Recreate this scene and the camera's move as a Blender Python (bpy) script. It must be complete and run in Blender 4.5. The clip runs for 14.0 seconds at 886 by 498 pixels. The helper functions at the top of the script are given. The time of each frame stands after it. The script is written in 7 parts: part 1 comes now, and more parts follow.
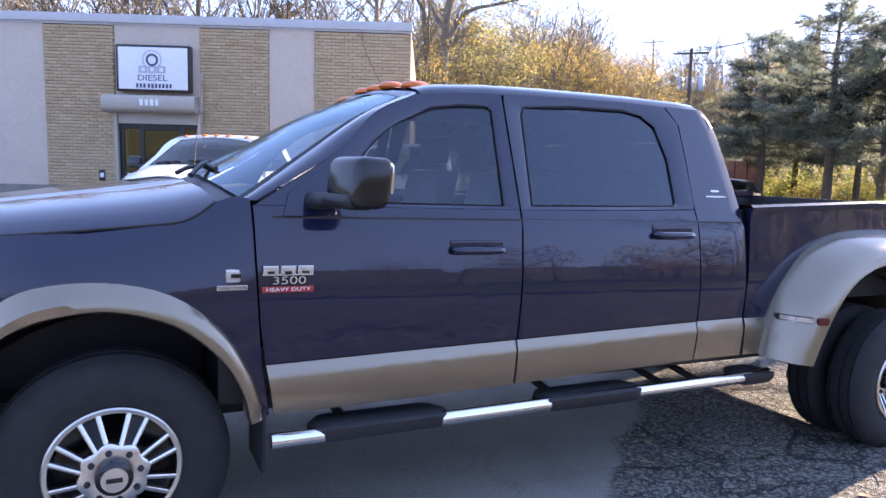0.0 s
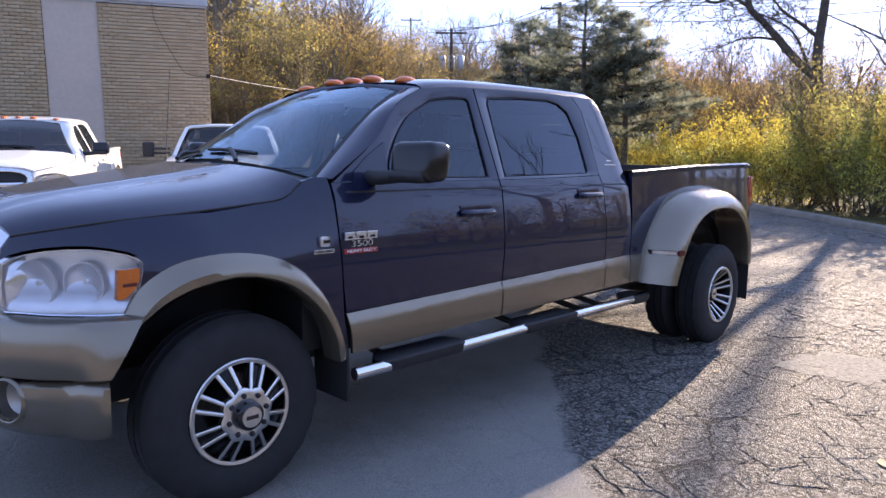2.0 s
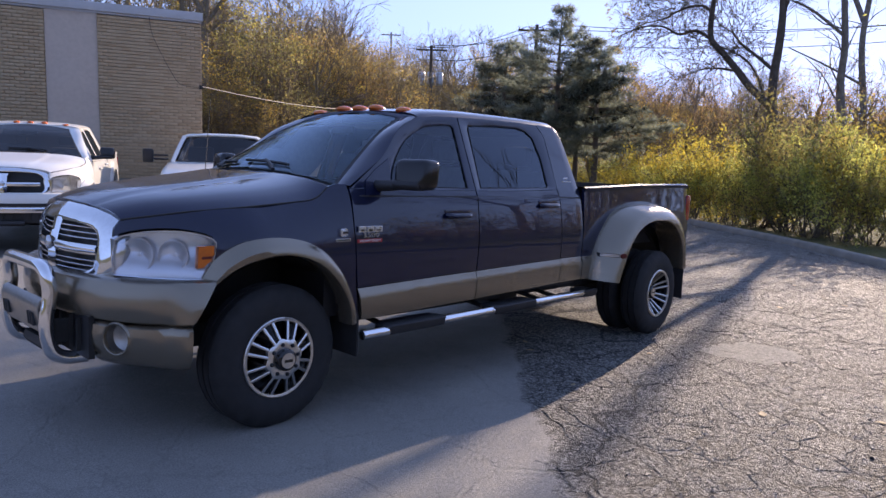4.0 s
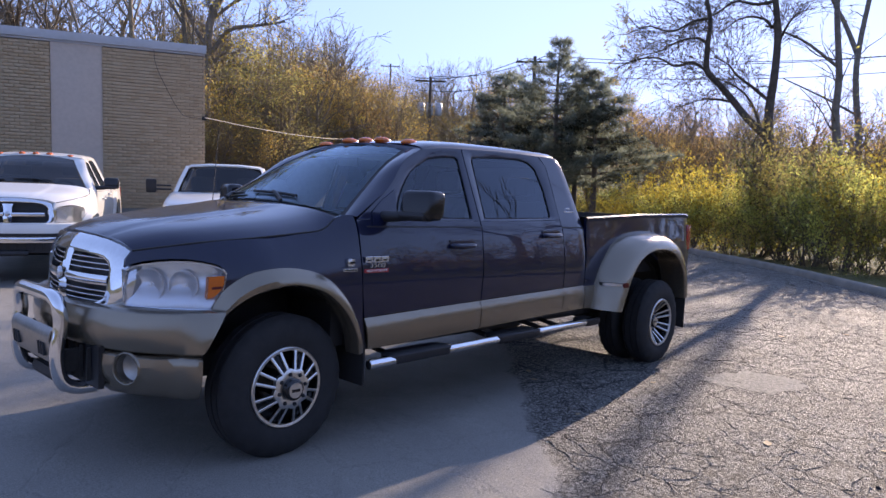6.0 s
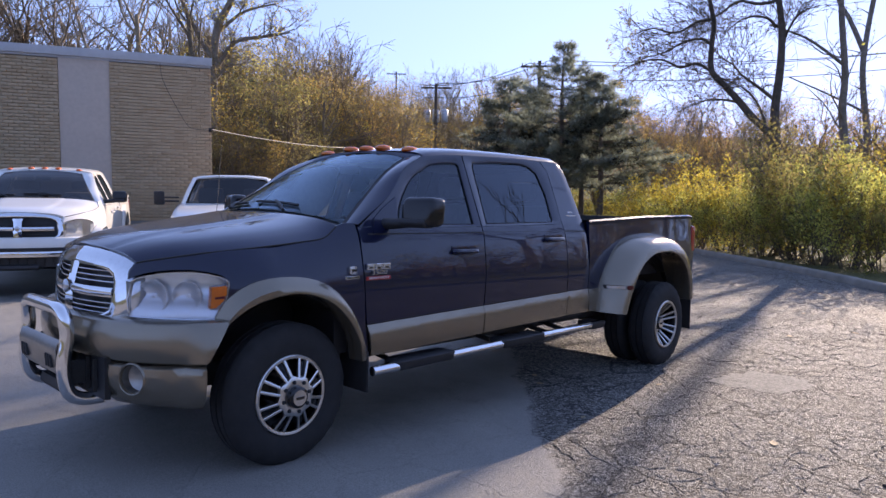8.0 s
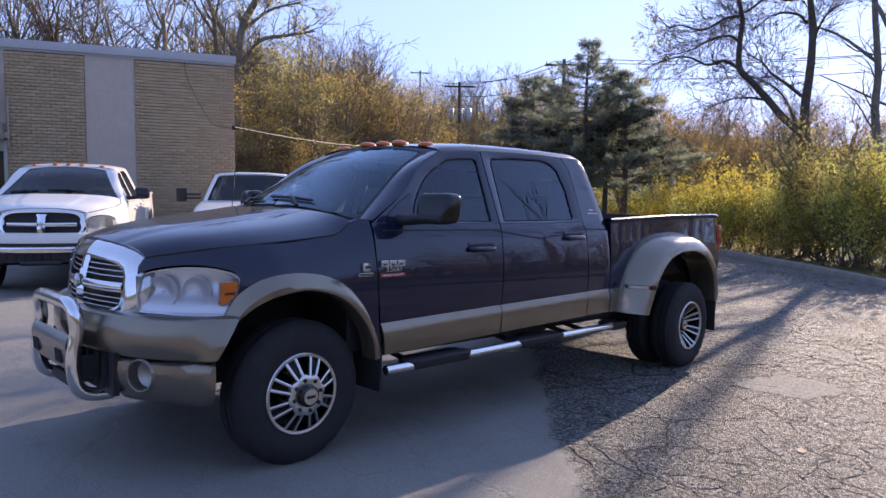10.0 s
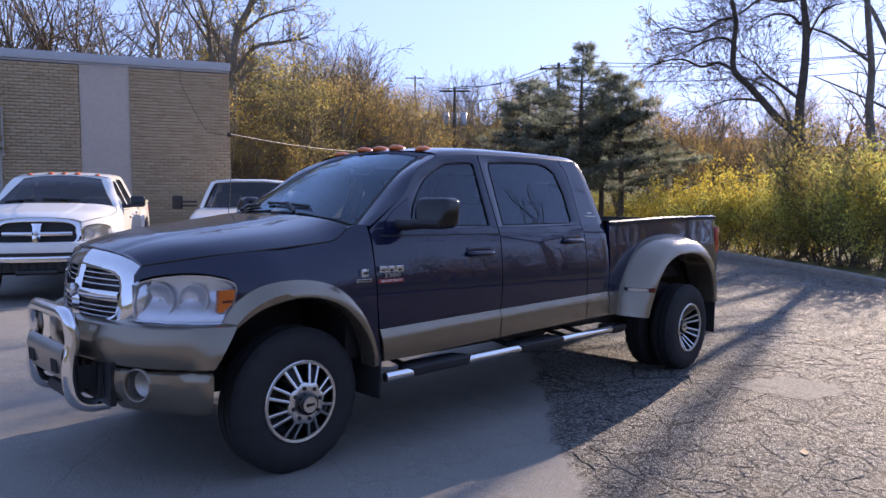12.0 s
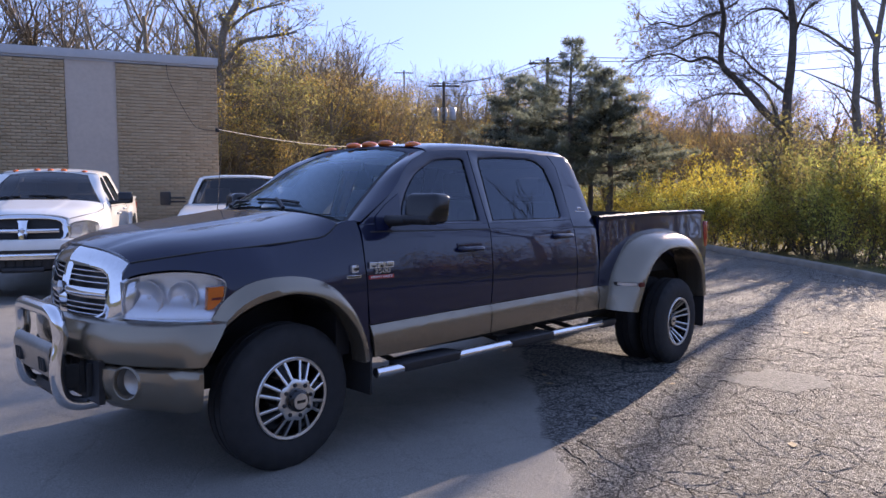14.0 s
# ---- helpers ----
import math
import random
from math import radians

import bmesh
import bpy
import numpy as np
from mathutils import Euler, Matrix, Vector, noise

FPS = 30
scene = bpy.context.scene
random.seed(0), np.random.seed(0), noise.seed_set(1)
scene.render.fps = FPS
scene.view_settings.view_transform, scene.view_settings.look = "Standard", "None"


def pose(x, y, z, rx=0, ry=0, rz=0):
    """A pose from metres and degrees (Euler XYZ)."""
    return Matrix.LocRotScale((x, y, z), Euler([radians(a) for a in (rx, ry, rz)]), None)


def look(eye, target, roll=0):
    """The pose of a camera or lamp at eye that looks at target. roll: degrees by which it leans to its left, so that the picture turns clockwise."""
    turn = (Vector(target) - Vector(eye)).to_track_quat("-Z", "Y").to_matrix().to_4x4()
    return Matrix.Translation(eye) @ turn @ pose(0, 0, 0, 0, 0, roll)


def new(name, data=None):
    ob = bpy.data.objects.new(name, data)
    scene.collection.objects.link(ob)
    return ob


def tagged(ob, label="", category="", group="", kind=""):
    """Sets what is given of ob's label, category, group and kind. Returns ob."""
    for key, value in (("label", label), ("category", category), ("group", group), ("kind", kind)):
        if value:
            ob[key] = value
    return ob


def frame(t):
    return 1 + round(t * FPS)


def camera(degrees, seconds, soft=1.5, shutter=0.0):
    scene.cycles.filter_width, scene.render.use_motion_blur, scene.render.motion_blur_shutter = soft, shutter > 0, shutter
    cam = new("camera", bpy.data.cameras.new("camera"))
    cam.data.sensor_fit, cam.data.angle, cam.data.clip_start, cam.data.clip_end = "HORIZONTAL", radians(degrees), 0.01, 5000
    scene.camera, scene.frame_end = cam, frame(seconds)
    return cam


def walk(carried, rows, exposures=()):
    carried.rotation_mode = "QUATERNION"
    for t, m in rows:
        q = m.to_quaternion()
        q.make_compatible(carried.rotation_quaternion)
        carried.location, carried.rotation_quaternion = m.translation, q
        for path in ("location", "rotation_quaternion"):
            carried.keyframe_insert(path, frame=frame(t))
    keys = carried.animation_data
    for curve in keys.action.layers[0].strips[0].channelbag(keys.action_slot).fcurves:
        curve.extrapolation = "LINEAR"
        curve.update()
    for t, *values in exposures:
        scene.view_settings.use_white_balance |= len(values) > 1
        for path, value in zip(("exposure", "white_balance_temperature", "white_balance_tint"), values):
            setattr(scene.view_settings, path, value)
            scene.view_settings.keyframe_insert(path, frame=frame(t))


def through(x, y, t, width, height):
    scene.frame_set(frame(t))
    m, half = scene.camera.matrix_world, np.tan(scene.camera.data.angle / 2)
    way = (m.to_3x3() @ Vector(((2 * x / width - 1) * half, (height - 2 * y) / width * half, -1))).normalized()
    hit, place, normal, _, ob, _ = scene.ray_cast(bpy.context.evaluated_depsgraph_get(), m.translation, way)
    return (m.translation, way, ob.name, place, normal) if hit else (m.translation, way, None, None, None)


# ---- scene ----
cam = camera(64.7, 14.0)
PATH = [
    (0, (0.0, -2.562, 1.483), (0.872, -0.777, 1.248), 1.4),
    (0.5, (-0.318, -2.504, 1.474), (0.94, -0.98, 1.163), 0.9),
    (1, (-0.703, -2.607, 1.481), (0.695, -1.203, 1.208), 1.9),
    (1.5, (-1.06, -2.608, 1.477), (0.255, -1.127, 1.201), 2.0),
    (2, (-1.37, -2.512, 1.493), (0.032, -1.116, 1.199), 0.1),
    (2.2, (-1.454, -2.591, 1.486), (-0.028, -1.219, 1.201), -0.0),
    (4.3, (-2.199, -3.181, 1.521), (-0.737, -1.838, 1.272), 2.0),
    (4.5, (-2.205, -3.182, 1.524), (-0.737, -1.844, 1.292), 1.8),
    (5, (-2.206, -3.175, 1.523), (-0.744, -1.824, 1.325), 1.9),
    (5.5, (-2.214, -3.172, 1.526), (-0.752, -1.818, 1.346), 1.8),
    (6, (-2.223, -3.169, 1.525), (-0.759, -1.818, 1.353), 1.8),
    (6.5, (-2.261, -3.196, 1.528), (-0.794, -1.846, 1.364), 1.9),
    (7, (-2.268, -3.206, 1.524), (-0.81, -1.846, 1.37), 1.8),
    (7.5, (-2.266, -3.21, 1.528), (-0.803, -1.855, 1.38), 2.0),
    (8, (-2.209, -3.225, 1.527), (-0.762, -1.853, 1.372), 0.6),
    (8.5, (-2.12, -3.224, 1.51), (-0.72, -1.804, 1.361), 0.9),
    (11, (-2.095, -3.157, 1.506), (-0.693, -1.739, 1.344), 0.8),
    (11.5, (-2.085, -3.151, 1.505), (-0.69, -1.725, 1.351), 0.4),
    (12, (-2.094, -3.16, 1.506), (-0.686, -1.747, 1.361), 0.2),
    (12.5, (-2.097, -3.161, 1.506), (-0.685, -1.751, 1.368), 0.2),
    (13, (-2.091, -3.166, 1.508), (-0.679, -1.758, 1.358), -0.2),
    (13.5, (-2.09, -3.16, 1.513), (-0.66, -1.77, 1.359), 0.4),
    (14, (-2.093, -3.156, 1.509), (-0.665, -1.764, 1.35), 0.0),
]
EARLY, WB = (9600, 33), (8950, 34)
EXPOSURES = [(0.0, 3.68, *EARLY), (1.0, 3.36, *EARLY), (1.5, 3.05, *EARLY), (2.0, 2.95, *EARLY), (4.5, 2.24, 9000, 34), (6.0, 2.38, *WB), (14.0, 2.38, *WB)]
walk(cam, [(t, look(eye, target, roll)) for t, eye, target, roll in PATH], EXPOSURES)

# ---- world and sun ----
SUN_AZ, SUN_EL = 10.4, 20.0
world = bpy.data.worlds.new("sky")
scene.world = world
world.use_nodes = True
wn = world.node_tree.nodes
sky = wn.new("ShaderNodeTexSky")
sky.sky_type, sky.sun_disc = "NISHITA", False
sky.sun_elevation, sky.sun_rotation = radians(SUN_EL), radians(90 - SUN_AZ)
sky.air_density, sky.dust_density, sky.ozone_density = 1.0, 0.12, 1.3
deep = wn.new("ShaderNodeHueSaturation")
deep.inputs["Saturation"].default_value, deep.inputs["Value"].default_value = 1.22, 0.84
deep.inputs["Hue"].default_value = 0.508
# a dry, clear day: the sky keeps its blue well down towards the horizon
dome = wn.new("ShaderNodeTexCoord")
lifted = wn.new("ShaderNodeVectorMath")
lifted.operation = "ADD"
lifted.inputs[1].default_value = (0, 0, 0.75)
level = wn.new("ShaderNodeVectorMath")
level.operation = "NORMALIZE"
world.node_tree.links.new(dome.outputs["Generated"], lifted.inputs[0])
world.node_tree.links.new(lifted.outputs[0], level.inputs[0])
world.node_tree.links.new(level.outputs[0], sky.inputs["Vector"])
world.node_tree.links.new(sky.outputs[0], deep.inputs["Color"])
world.node_tree.links.new(deep.outputs[0], wn["Background"].inputs[0])
wn["Background"].inputs[1].default_value = 0.15
sun_way = Vector((math.cos(radians(SUN_EL)) * math.cos(radians(SUN_AZ)), math.cos(radians(SUN_EL)) * math.sin(radians(SUN_AZ)), math.sin(radians(SUN_EL))))
sun = new("sun", bpy.data.lights.new("sun", "SUN"))
sun.data.energy, sun.data.angle, sun.data.color = 1.47, radians(0.53), (0.90, 0.965, 0.92)
sun.matrix_world = look(sun_way * 60, (0, 0, 0))

# ---- small tools ----


def mesh_of(name, verts, faces, smooth=False):
    me = bpy.data.meshes.new(name)
    me.from_pydata([tuple(v) for v in verts], [], faces)
    if smooth:
        me.shade_smooth()
    me.update()
    return me


def bm_mesh(bm, name, smooth=True, angle=40):
    bmesh.ops.recalc_face_normals(bm, faces=bm.faces[:])
    me = bpy.data.meshes.new(name)
    for e in bm.edges:
        if len(e.link_faces) == 2 and e.calc_face_angle(0) > radians(angle):
            e.smooth = False
    for f in bm.faces:
        f.smooth = smooth
    bm.to_mesh(me)
    bm.free()
    return me


def part(name, data, material, parent, label="", smooth=True, angle=40):
    """A mesh, or a bmesh, as one object under a thing or a part."""
    me = data if isinstance(data, bpy.types.Mesh) else bm_mesh(data, name, smooth, angle)
    if not me.materials:
        me.materials.append(material)
    ob = new(name, me)
    ob.parent = parent
    if label:
        ob["label"] = label
    return ob


def thing(name, label, category, m=None, group="", kind=""):
    ob = new(name)
    ob.empty_display_size = 0.2
    ob.matrix_world = m if m is not None else Matrix.Identity(4)
    return tagged(ob, label, category, group, kind)


def lone(name, data, material, label="", category="", kind="", group="", smooth=True, m=None):
    ob = part(name, data, material, None, "", smooth)
    if m is not None:
        ob.matrix_world = m
    return tagged(ob, label, category, group, kind)


def box(bm, lo, hi, bevel=0.0):
    """Adds a box with rounded edges to bm."""
    lo, hi = Vector(lo), Vector(hi)
    made = bmesh.ops.create_cube(bm, size=1.0, matrix=Matrix.Translation((lo + hi) / 2) @ Matrix.Diagonal((*(hi - lo), 1)))
    if bevel:
        edges = list({e for v in made["verts"] for e in v.link_edges})
        bmesh.ops.bevel(bm, geom=edges, offset=bevel, segments=2, profile=0.7, affect="EDGES")
    return bm


def boxed(lo, hi, bevel=0.0):
    return box(bmesh.new(), lo, hi, bevel)


def loft(rows, closed=False, thick=0.0):
    """A skin over rows of points."""
    bm = bmesh.new()
    vs = [[bm.verts.new(p) for p in row] for row in rows]
    n = len(rows[0])
    for a, b in zip(vs, vs[1:]):
        for k in range(n if closed else n - 1):
            quad = [a[k], a[(k + 1) % n], b[(k + 1) % n], b[k]]
            try:
                bm.faces.new(quad)
            except ValueError:
                pass
    bmesh.ops.recalc_face_normals(bm, faces=bm.faces[:])
    if thick:
        bmesh.ops.solidify(bm, geom=bm.faces[:], thickness=thick)
    return bm


def curve_through(points, steps=6):
    """A smooth line through points (Catmull-Rom)."""
    pts = [Vector(p) for p in points]
    pts = [2 * pts[0] - pts[1]] + pts + [2 * pts[-1] - pts[-2]]
    out = []
    for a, b, c, d in zip(pts, pts[1:], pts[2:], pts[3:]):
        for k in range(steps):
            t = k / steps
            out.append(0.5 * (2 * b + (c - a) * t + (2 * a - 5 * b + 4 * c - d) * t * t + (3 * b - a - 3 * c + d) * t ** 3))
    return out + [pts[-2]]


def tube(points, radius, sides=10, cap=True, bm=None):
    """A round bar along points; radius may be one number or one for each point."""
    bm = bm or bmesh.new()
    pts = [Vector(p) for p in points]
    radii = radius if isinstance(radius, (list, tuple)) else [radius] * len(pts)
    rings, up = [], None
    for k, p in enumerate(pts):
        way = (pts[min(k + 1, len(pts) - 1)] - pts[max(k - 1, 0)]).normalized()
        if up is None:
            up = way.orthogonal().normalized()
        up = (up - way * up.dot(way)).normalized()
        side = way.cross(up)
        rings.append([bm.verts.new(p + radii[k] * (math.cos(a) * up + math.sin(a) * side)) for a in [2 * math.pi * j / sides for j in range(sides)]])
    for a, b in zip(rings, rings[1:]):
        for j in range(sides):
            bm.faces.new((a[j], a[(j + 1) % sides], b[(j + 1) % sides], b[j]))
    if cap:
        bm.faces.new(rings[0][::-1])
        bm.faces.new(rings[-1])
    return bm


def lathe(profile, sides=48, closed=False, bm=None):
    """Turns a profile of (radius, y) about the y axis."""
    bm = bm or bmesh.new()
    rings = [[bm.verts.new((r * math.cos(a), y, r * math.sin(a))) for a in [2 * math.pi * j / sides for j in range(sides)]] for r, y in profile]
    pairs = list(zip(rings, rings[1:])) + ([(rings[-1], rings[0])] if closed else [])
    for a, b in pairs:
        for j in range(sides):
            bm.faces.new((a[j], a[(j + 1) % sides], b[(j + 1) % sides], b[j]))
    return bm


# ---- materials ----


def material(name):
    mat = bpy.data.materials.new(name)
    mat.use_nodes = True
    return mat, mat.node_tree, mat.node_tree.nodes["Principled BSDF"]


def node(tree, kind, **values):
    nd = tree.nodes.new(kind)
    for key, value in values.items():
        nd.inputs[key].default_value = value
    return nd


def noise_ramp(tree, scale, stops, detail=6.0, rough=0.6, coords="Object", stretch=None, distort=0.0):
    """Noise run through a colour ramp; stops are (place, colour)."""
    co = tree.nodes.new("ShaderNodeTexCoord")
    src = co.outputs[coords]
    if stretch:
        mp = tree.nodes.new("ShaderNodeMapping")
        mp.inputs["Scale"].default_value = stretch
        tree.links.new(src, mp.inputs[0])
        src = mp.outputs[0]
    nz = node(tree, "ShaderNodeTexNoise", Scale=scale, Detail=detail, Roughness=rough, Distortion=distort)
    tree.links.new(src, nz.inputs["Vector"])
    ramp = tree.nodes.new("ShaderNodeValToRGB")
    while len(ramp.color_ramp.elements) < len(stops):
        ramp.color_ramp.elements.new(0.5)
    for el, (place, col) in zip(ramp.color_ramp.elements, stops):
        el.position, el.color = place, (*col, 1)
    tree.links.new(nz.outputs["Fac"], ramp.inputs[0])
    return ramp, nz


def mixed(tree, a, b, fac, blend="MIX"):
    mx = tree.nodes.new("ShaderNodeMix")
    mx.data_type, mx.blend_type = "RGBA", blend
    for sock, val in ((mx.inputs["Factor"], fac), (mx.inputs[6], a), (mx.inputs[7], b)):
        if isinstance(val, bpy.types.NodeSocket):
            tree.links.new(val, sock)
        elif isinstance(val, (int, float)):
            sock.default_value = val
        else:
            sock.default_value = (*val, 1)
    return mx.outputs[2]


def bump(tree, bsdf, height, strength, distance=0.01):
    bp = node(tree, "ShaderNodeBump", Strength=strength, Distance=distance)
    tree.links.new(height, bp.inputs["Height"])
    tree.links.new(bp.outputs[0], bsdf.inputs["Normal"])
    return bp


def plain(name, colour, rough=0.5, metal=0.0, vary=0.15, scale=8.0, relief=0.0, coat=0.0):
    """A surface of one kind with grain at two scales."""
    mat, tree, bsdf = material(name)
    lo = tuple(c * (1 - vary) for c in colour)
    hi = tuple(min(1, c * (1 + vary)) for c in colour)
    ramp, nz = noise_ramp(tree, scale, [(0.3, lo), (0.7, hi)])
    fine, fz = noise_ramp(tree, scale * 9, [(0.35, (0.86, 0.86, 0.86)), (0.65, (1, 1, 1))])
    tree.links.new(mixed(tree, ramp.outputs[0], fine.outputs[0], 0.6, "MULTIPLY"), bsdf.inputs["Base Color"])
    bsdf.inputs["Roughness"].default_value, bsdf.inputs["Metallic"].default_value = rough, metal
    bsdf.inputs["Coat Weight"].default_value = coat
    if relief:
        bump(tree, bsdf, fz.outputs["Fac"], relief, 0.004)
    return mat


def paint(name, colour, metal=0.5, rough=0.35, flake=0.2, coat=1.0, dust=0.12, coat_ior=1.5):
    """Clear-coated car paint with fine flakes and a film of dust."""
    mat, tree, bsdf = material(name)
    ramp, nz = noise_ramp(tree, 900.0, [(0.35, tuple(c * (1 - flake) for c in colour)), (0.7, tuple(c * (1 + flake) for c in colour))], detail=2.0)
    film, fz = noise_ramp(tree, 5.0, [(0.42, (0, 0, 0)), (0.8, (dust, dust, dust))], detail=8.0)
    base = mixed(tree, ramp.outputs[0], (0.30, 0.27, 0.23), film.outputs[0])
    tree.links.new(base, bsdf.inputs["Base Color"])
    bsdf.inputs["Metallic"].default_value, bsdf.inputs["Roughness"].default_value = metal, rough
    bsdf.inputs["Coat Weight"].default_value, bsdf.inputs["Coat Roughness"].default_value = coat, 0.02
    bsdf.inputs["Coat IOR"].default_value = coat_ior
    bsdf.inputs["Specular IOR Level"].default_value = 0.12
    return mat


def glass(name, tint, gloss_rough=0.0, ior=1.5, film=(1, 1, 1)):
    """A thin pane: tinted see-through with a mirror film by Fresnel."""
    mat, tree, bsdf = material(name)
    tree.nodes.remove(bsdf)
    tr = tree.nodes.new("ShaderNodeBsdfTransparent")
    tr.inputs[0].default_value = (*tint, 1)
    gl = node(tree, "ShaderNodeBsdfGlossy", Roughness=gloss_rough, Color=(*film, 1))
    fr = node(tree, "ShaderNodeFresnel", IOR=ior)
    mx = tree.nodes.new("ShaderNodeMixShader")
    tree.links.new(fr.outputs[0], mx.inputs[0])
    tree.links.new(tr.outputs[0], mx.inputs[1])
    tree.links.new(gl.outputs[0], mx.inputs[2])
    tree.links.new(mx.outputs[0], tree.nodes["Material Output"].inputs[0])
    return mat


def leafy(name, stops, rough=0.55, through=0.55, lace=0.32):
    """Leaves: colour by clump, with light coming through; lace: the share of gaps between leaflets."""
    mat, tree, bsdf = material(name)
    geo = tree.nodes.new("ShaderNodeNewGeometry")
    ramp = tree.nodes.new("ShaderNodeValToRGB")
    while len(ramp.color_ramp.elements) < len(stops):
        ramp.color_ramp.elements.new(0.5)
    for el, (place, col) in zip(ramp.color_ramp.elements, stops):
        el.position, el.color = place, (*col, 1)
    tree.links.new(geo.outputs["Random Per Island"], ramp.inputs[0])
    patch, pz = noise_ramp(tree, 0.34, [(0.36, (0.5, 0.5, 0.5)), (0.62, (1.4, 1.4, 1.4))], detail=3.0)
    col = mixed(tree, ramp.outputs[0], patch.outputs[0], 1.0, "MULTIPLY")
    tree.links.new(col, bsdf.inputs["Base Color"])
    bsdf.inputs["Roughness"].default_value = rough
    tl = tree.nodes.new("ShaderNodeBsdfTranslucent")
    tree.links.new(col, tl.inputs[0])
    mx = tree.nodes.new("ShaderNodeMixShader")
    mx.inputs[0].default_value = through
    tree.links.new(bsdf.outputs[0], mx.inputs[1])
    tree.links.new(tl.outputs[0], mx.inputs[2])
    gap = tree.nodes.new("ShaderNodeBsdfTransparent")
    laced = tree.nodes.new("ShaderNodeMixShader")
    laced.inputs[0].default_value = lace
    tree.links.new(mx.outputs[0], laced.inputs[1])
    tree.links.new(gap.outputs[0], laced.inputs[2])
    tree.links.new(laced.outputs[0], tree.nodes["Material Output"].inputs[0])
    return mat


def asphalt_material():
    mat, tree, bsdf = material("worn_asphalt")
    co = tree.nodes.new("ShaderNodeTexCoord")
    warp = node(tree, "ShaderNodeTexNoise", Scale=1.6, Detail=5.0, Roughness=0.65)
    tree.links.new(co.outputs["Object"], warp.inputs["Vector"])
    shift = tree.nodes.new("ShaderNodeMixRGB")
    shift.blend_type = "LINEAR_LIGHT"
    shift.inputs[0].default_value = 0.22
    tree.links.new(co.outputs["Object"], shift.inputs[1])
    tree.links.new(warp.outputs["Color"], shift.inputs[2])

    # cracks open and close along their way
    play = node(tree, "ShaderNodeTexNoise", Scale=2.6, Detail=4.0, Roughness=0.6)
    tree.links.new(co.outputs["Object"], play.inputs["Vector"])

    def cracks(scale, width, vary=0.0):
        vo = tree.nodes.new("ShaderNodeTexVoronoi")
        vo.feature = "DISTANCE_TO_EDGE"
        vo.inputs["Scale"].default_value = scale
        tree.links.new(shift.outputs[0], vo.inputs["Vector"])
        wide = tree.nodes.new("ShaderNodeMath")
        wide.operation = "MULTIPLY_ADD"
        wide.inputs[1].default_value = vary
        tree.links.new(play.outputs["Fac"], wide.inputs[0])
        tree.links.new(vo.outputs["Distance"], wide.inputs[2])
        rp = tree.nodes.new("ShaderNodeValToRGB")
        rp.color_ramp.elements[0].position, rp.color_ramp.elements[1].position = width * 0.6 + vary * 0.5, width + vary * 0.5
        tree.links.new(wide.outputs[0], rp.inputs[0])
        return rp.outputs[0]

    near, far = cracks(6.0, 0.026, 0.10), cracks(1.1, 0.014, 0.03)
    # the finest crazing comes and goes
    worn, wz = noise_ramp(tree, 1.3, [(0.50, (0, 0, 0)), (0.64, (1, 1, 1))], detail=3.0)
    near = mixed(tree, near, mixed(tree, near, cracks(11.0, 0.055), 1.0, "MULTIPLY"), worn.outputs[0])
    both = mixed(tree, near, far, 1.0, "MULTIPLY")
    # the paving on the far side of a slanting joint is newer and hardly cracked
    sep = tree.nodes.new("ShaderNodeSeparateXYZ")
    tree.links.new(shift.outputs[0], sep.inputs[0])
    slant = tree.nodes.new("ShaderNodeMath")
    slant.operation = "MULTIPLY_ADD"
    slant.inputs[1].default_value = -1.1
    tree.links.new(sep.outputs["Y"], slant.inputs[0])
    tree.links.new(sep.outputs["X"], slant.inputs[2])
    edge = node(tree, "ShaderNodeMapRange")
    edge.inputs["From Min"].default_value, edge.inputs["From Max"].default_value = 2.14, 2.26
    tree.links.new(slant.outputs[0], edge.inputs["Value"])
    crack = mixed(tree, (1, 1, 1), both, edge.outputs[0])
    crack2 = mixed(tree, crack, mixed(tree, (1, 1, 1), far, mixed(tree, (0.12, 0.12, 0.12), (0.9, 0.9, 0.9), edge.outputs[0])), 0.8, "MULTIPLY")
    grit, gz = noise_ramp(tree, 42.0, [(0.42, (0.052, 0.051, 0.047)), (0.50, (0.148, 0.138, 0.126)), (0.58, (0.35, 0.341, 0.308))], detail=4.0, rough=0.75)
    even, ez = noise_ramp(tree, 120.0, [(0.36, (0.182, 0.173, 0.157)), (0.66, (0.302, 0.287, 0.261))], detail=3.0)
    stain, sz = noise_ramp(tree, 0.55, [(0.3, (0.62, 0.61, 0.6)), (0.5, (0.95, 0.94, 0.92)), (0.72, (1.2, 1.18, 1.12))], detail=9.0, rough=0.7)
    base = mixed(tree, even.outputs[0], grit.outputs[0], edge.outputs[0])
    base = mixed(tree, base, stain.outputs[0], 0.8, "MULTIPLY")
    base = mixed(tree, (0.03, 0.029, 0.026), base, crack2)
    tree.links.new(base, bsdf.inputs["Base Color"])
    bsdf.inputs["Roughness"].default_value = 0.78
    lumps, lz = noise_ramp(tree, 38.0, [(0.3, (0, 0, 0)), (0.7, (1, 1, 1))], detail=6.0, rough=0.8)
    rough = mixed(tree, (0.5, 0.5, 0.5), lumps.outputs[0], mixed(tree, (0.25, 0.25, 0.25), (1, 1, 1), edge.outputs[0]))
    high = mixed(tree, crack2, rough, 0.40)
    bump(tree, bsdf, high, 1.0, 0.034)
    return mat


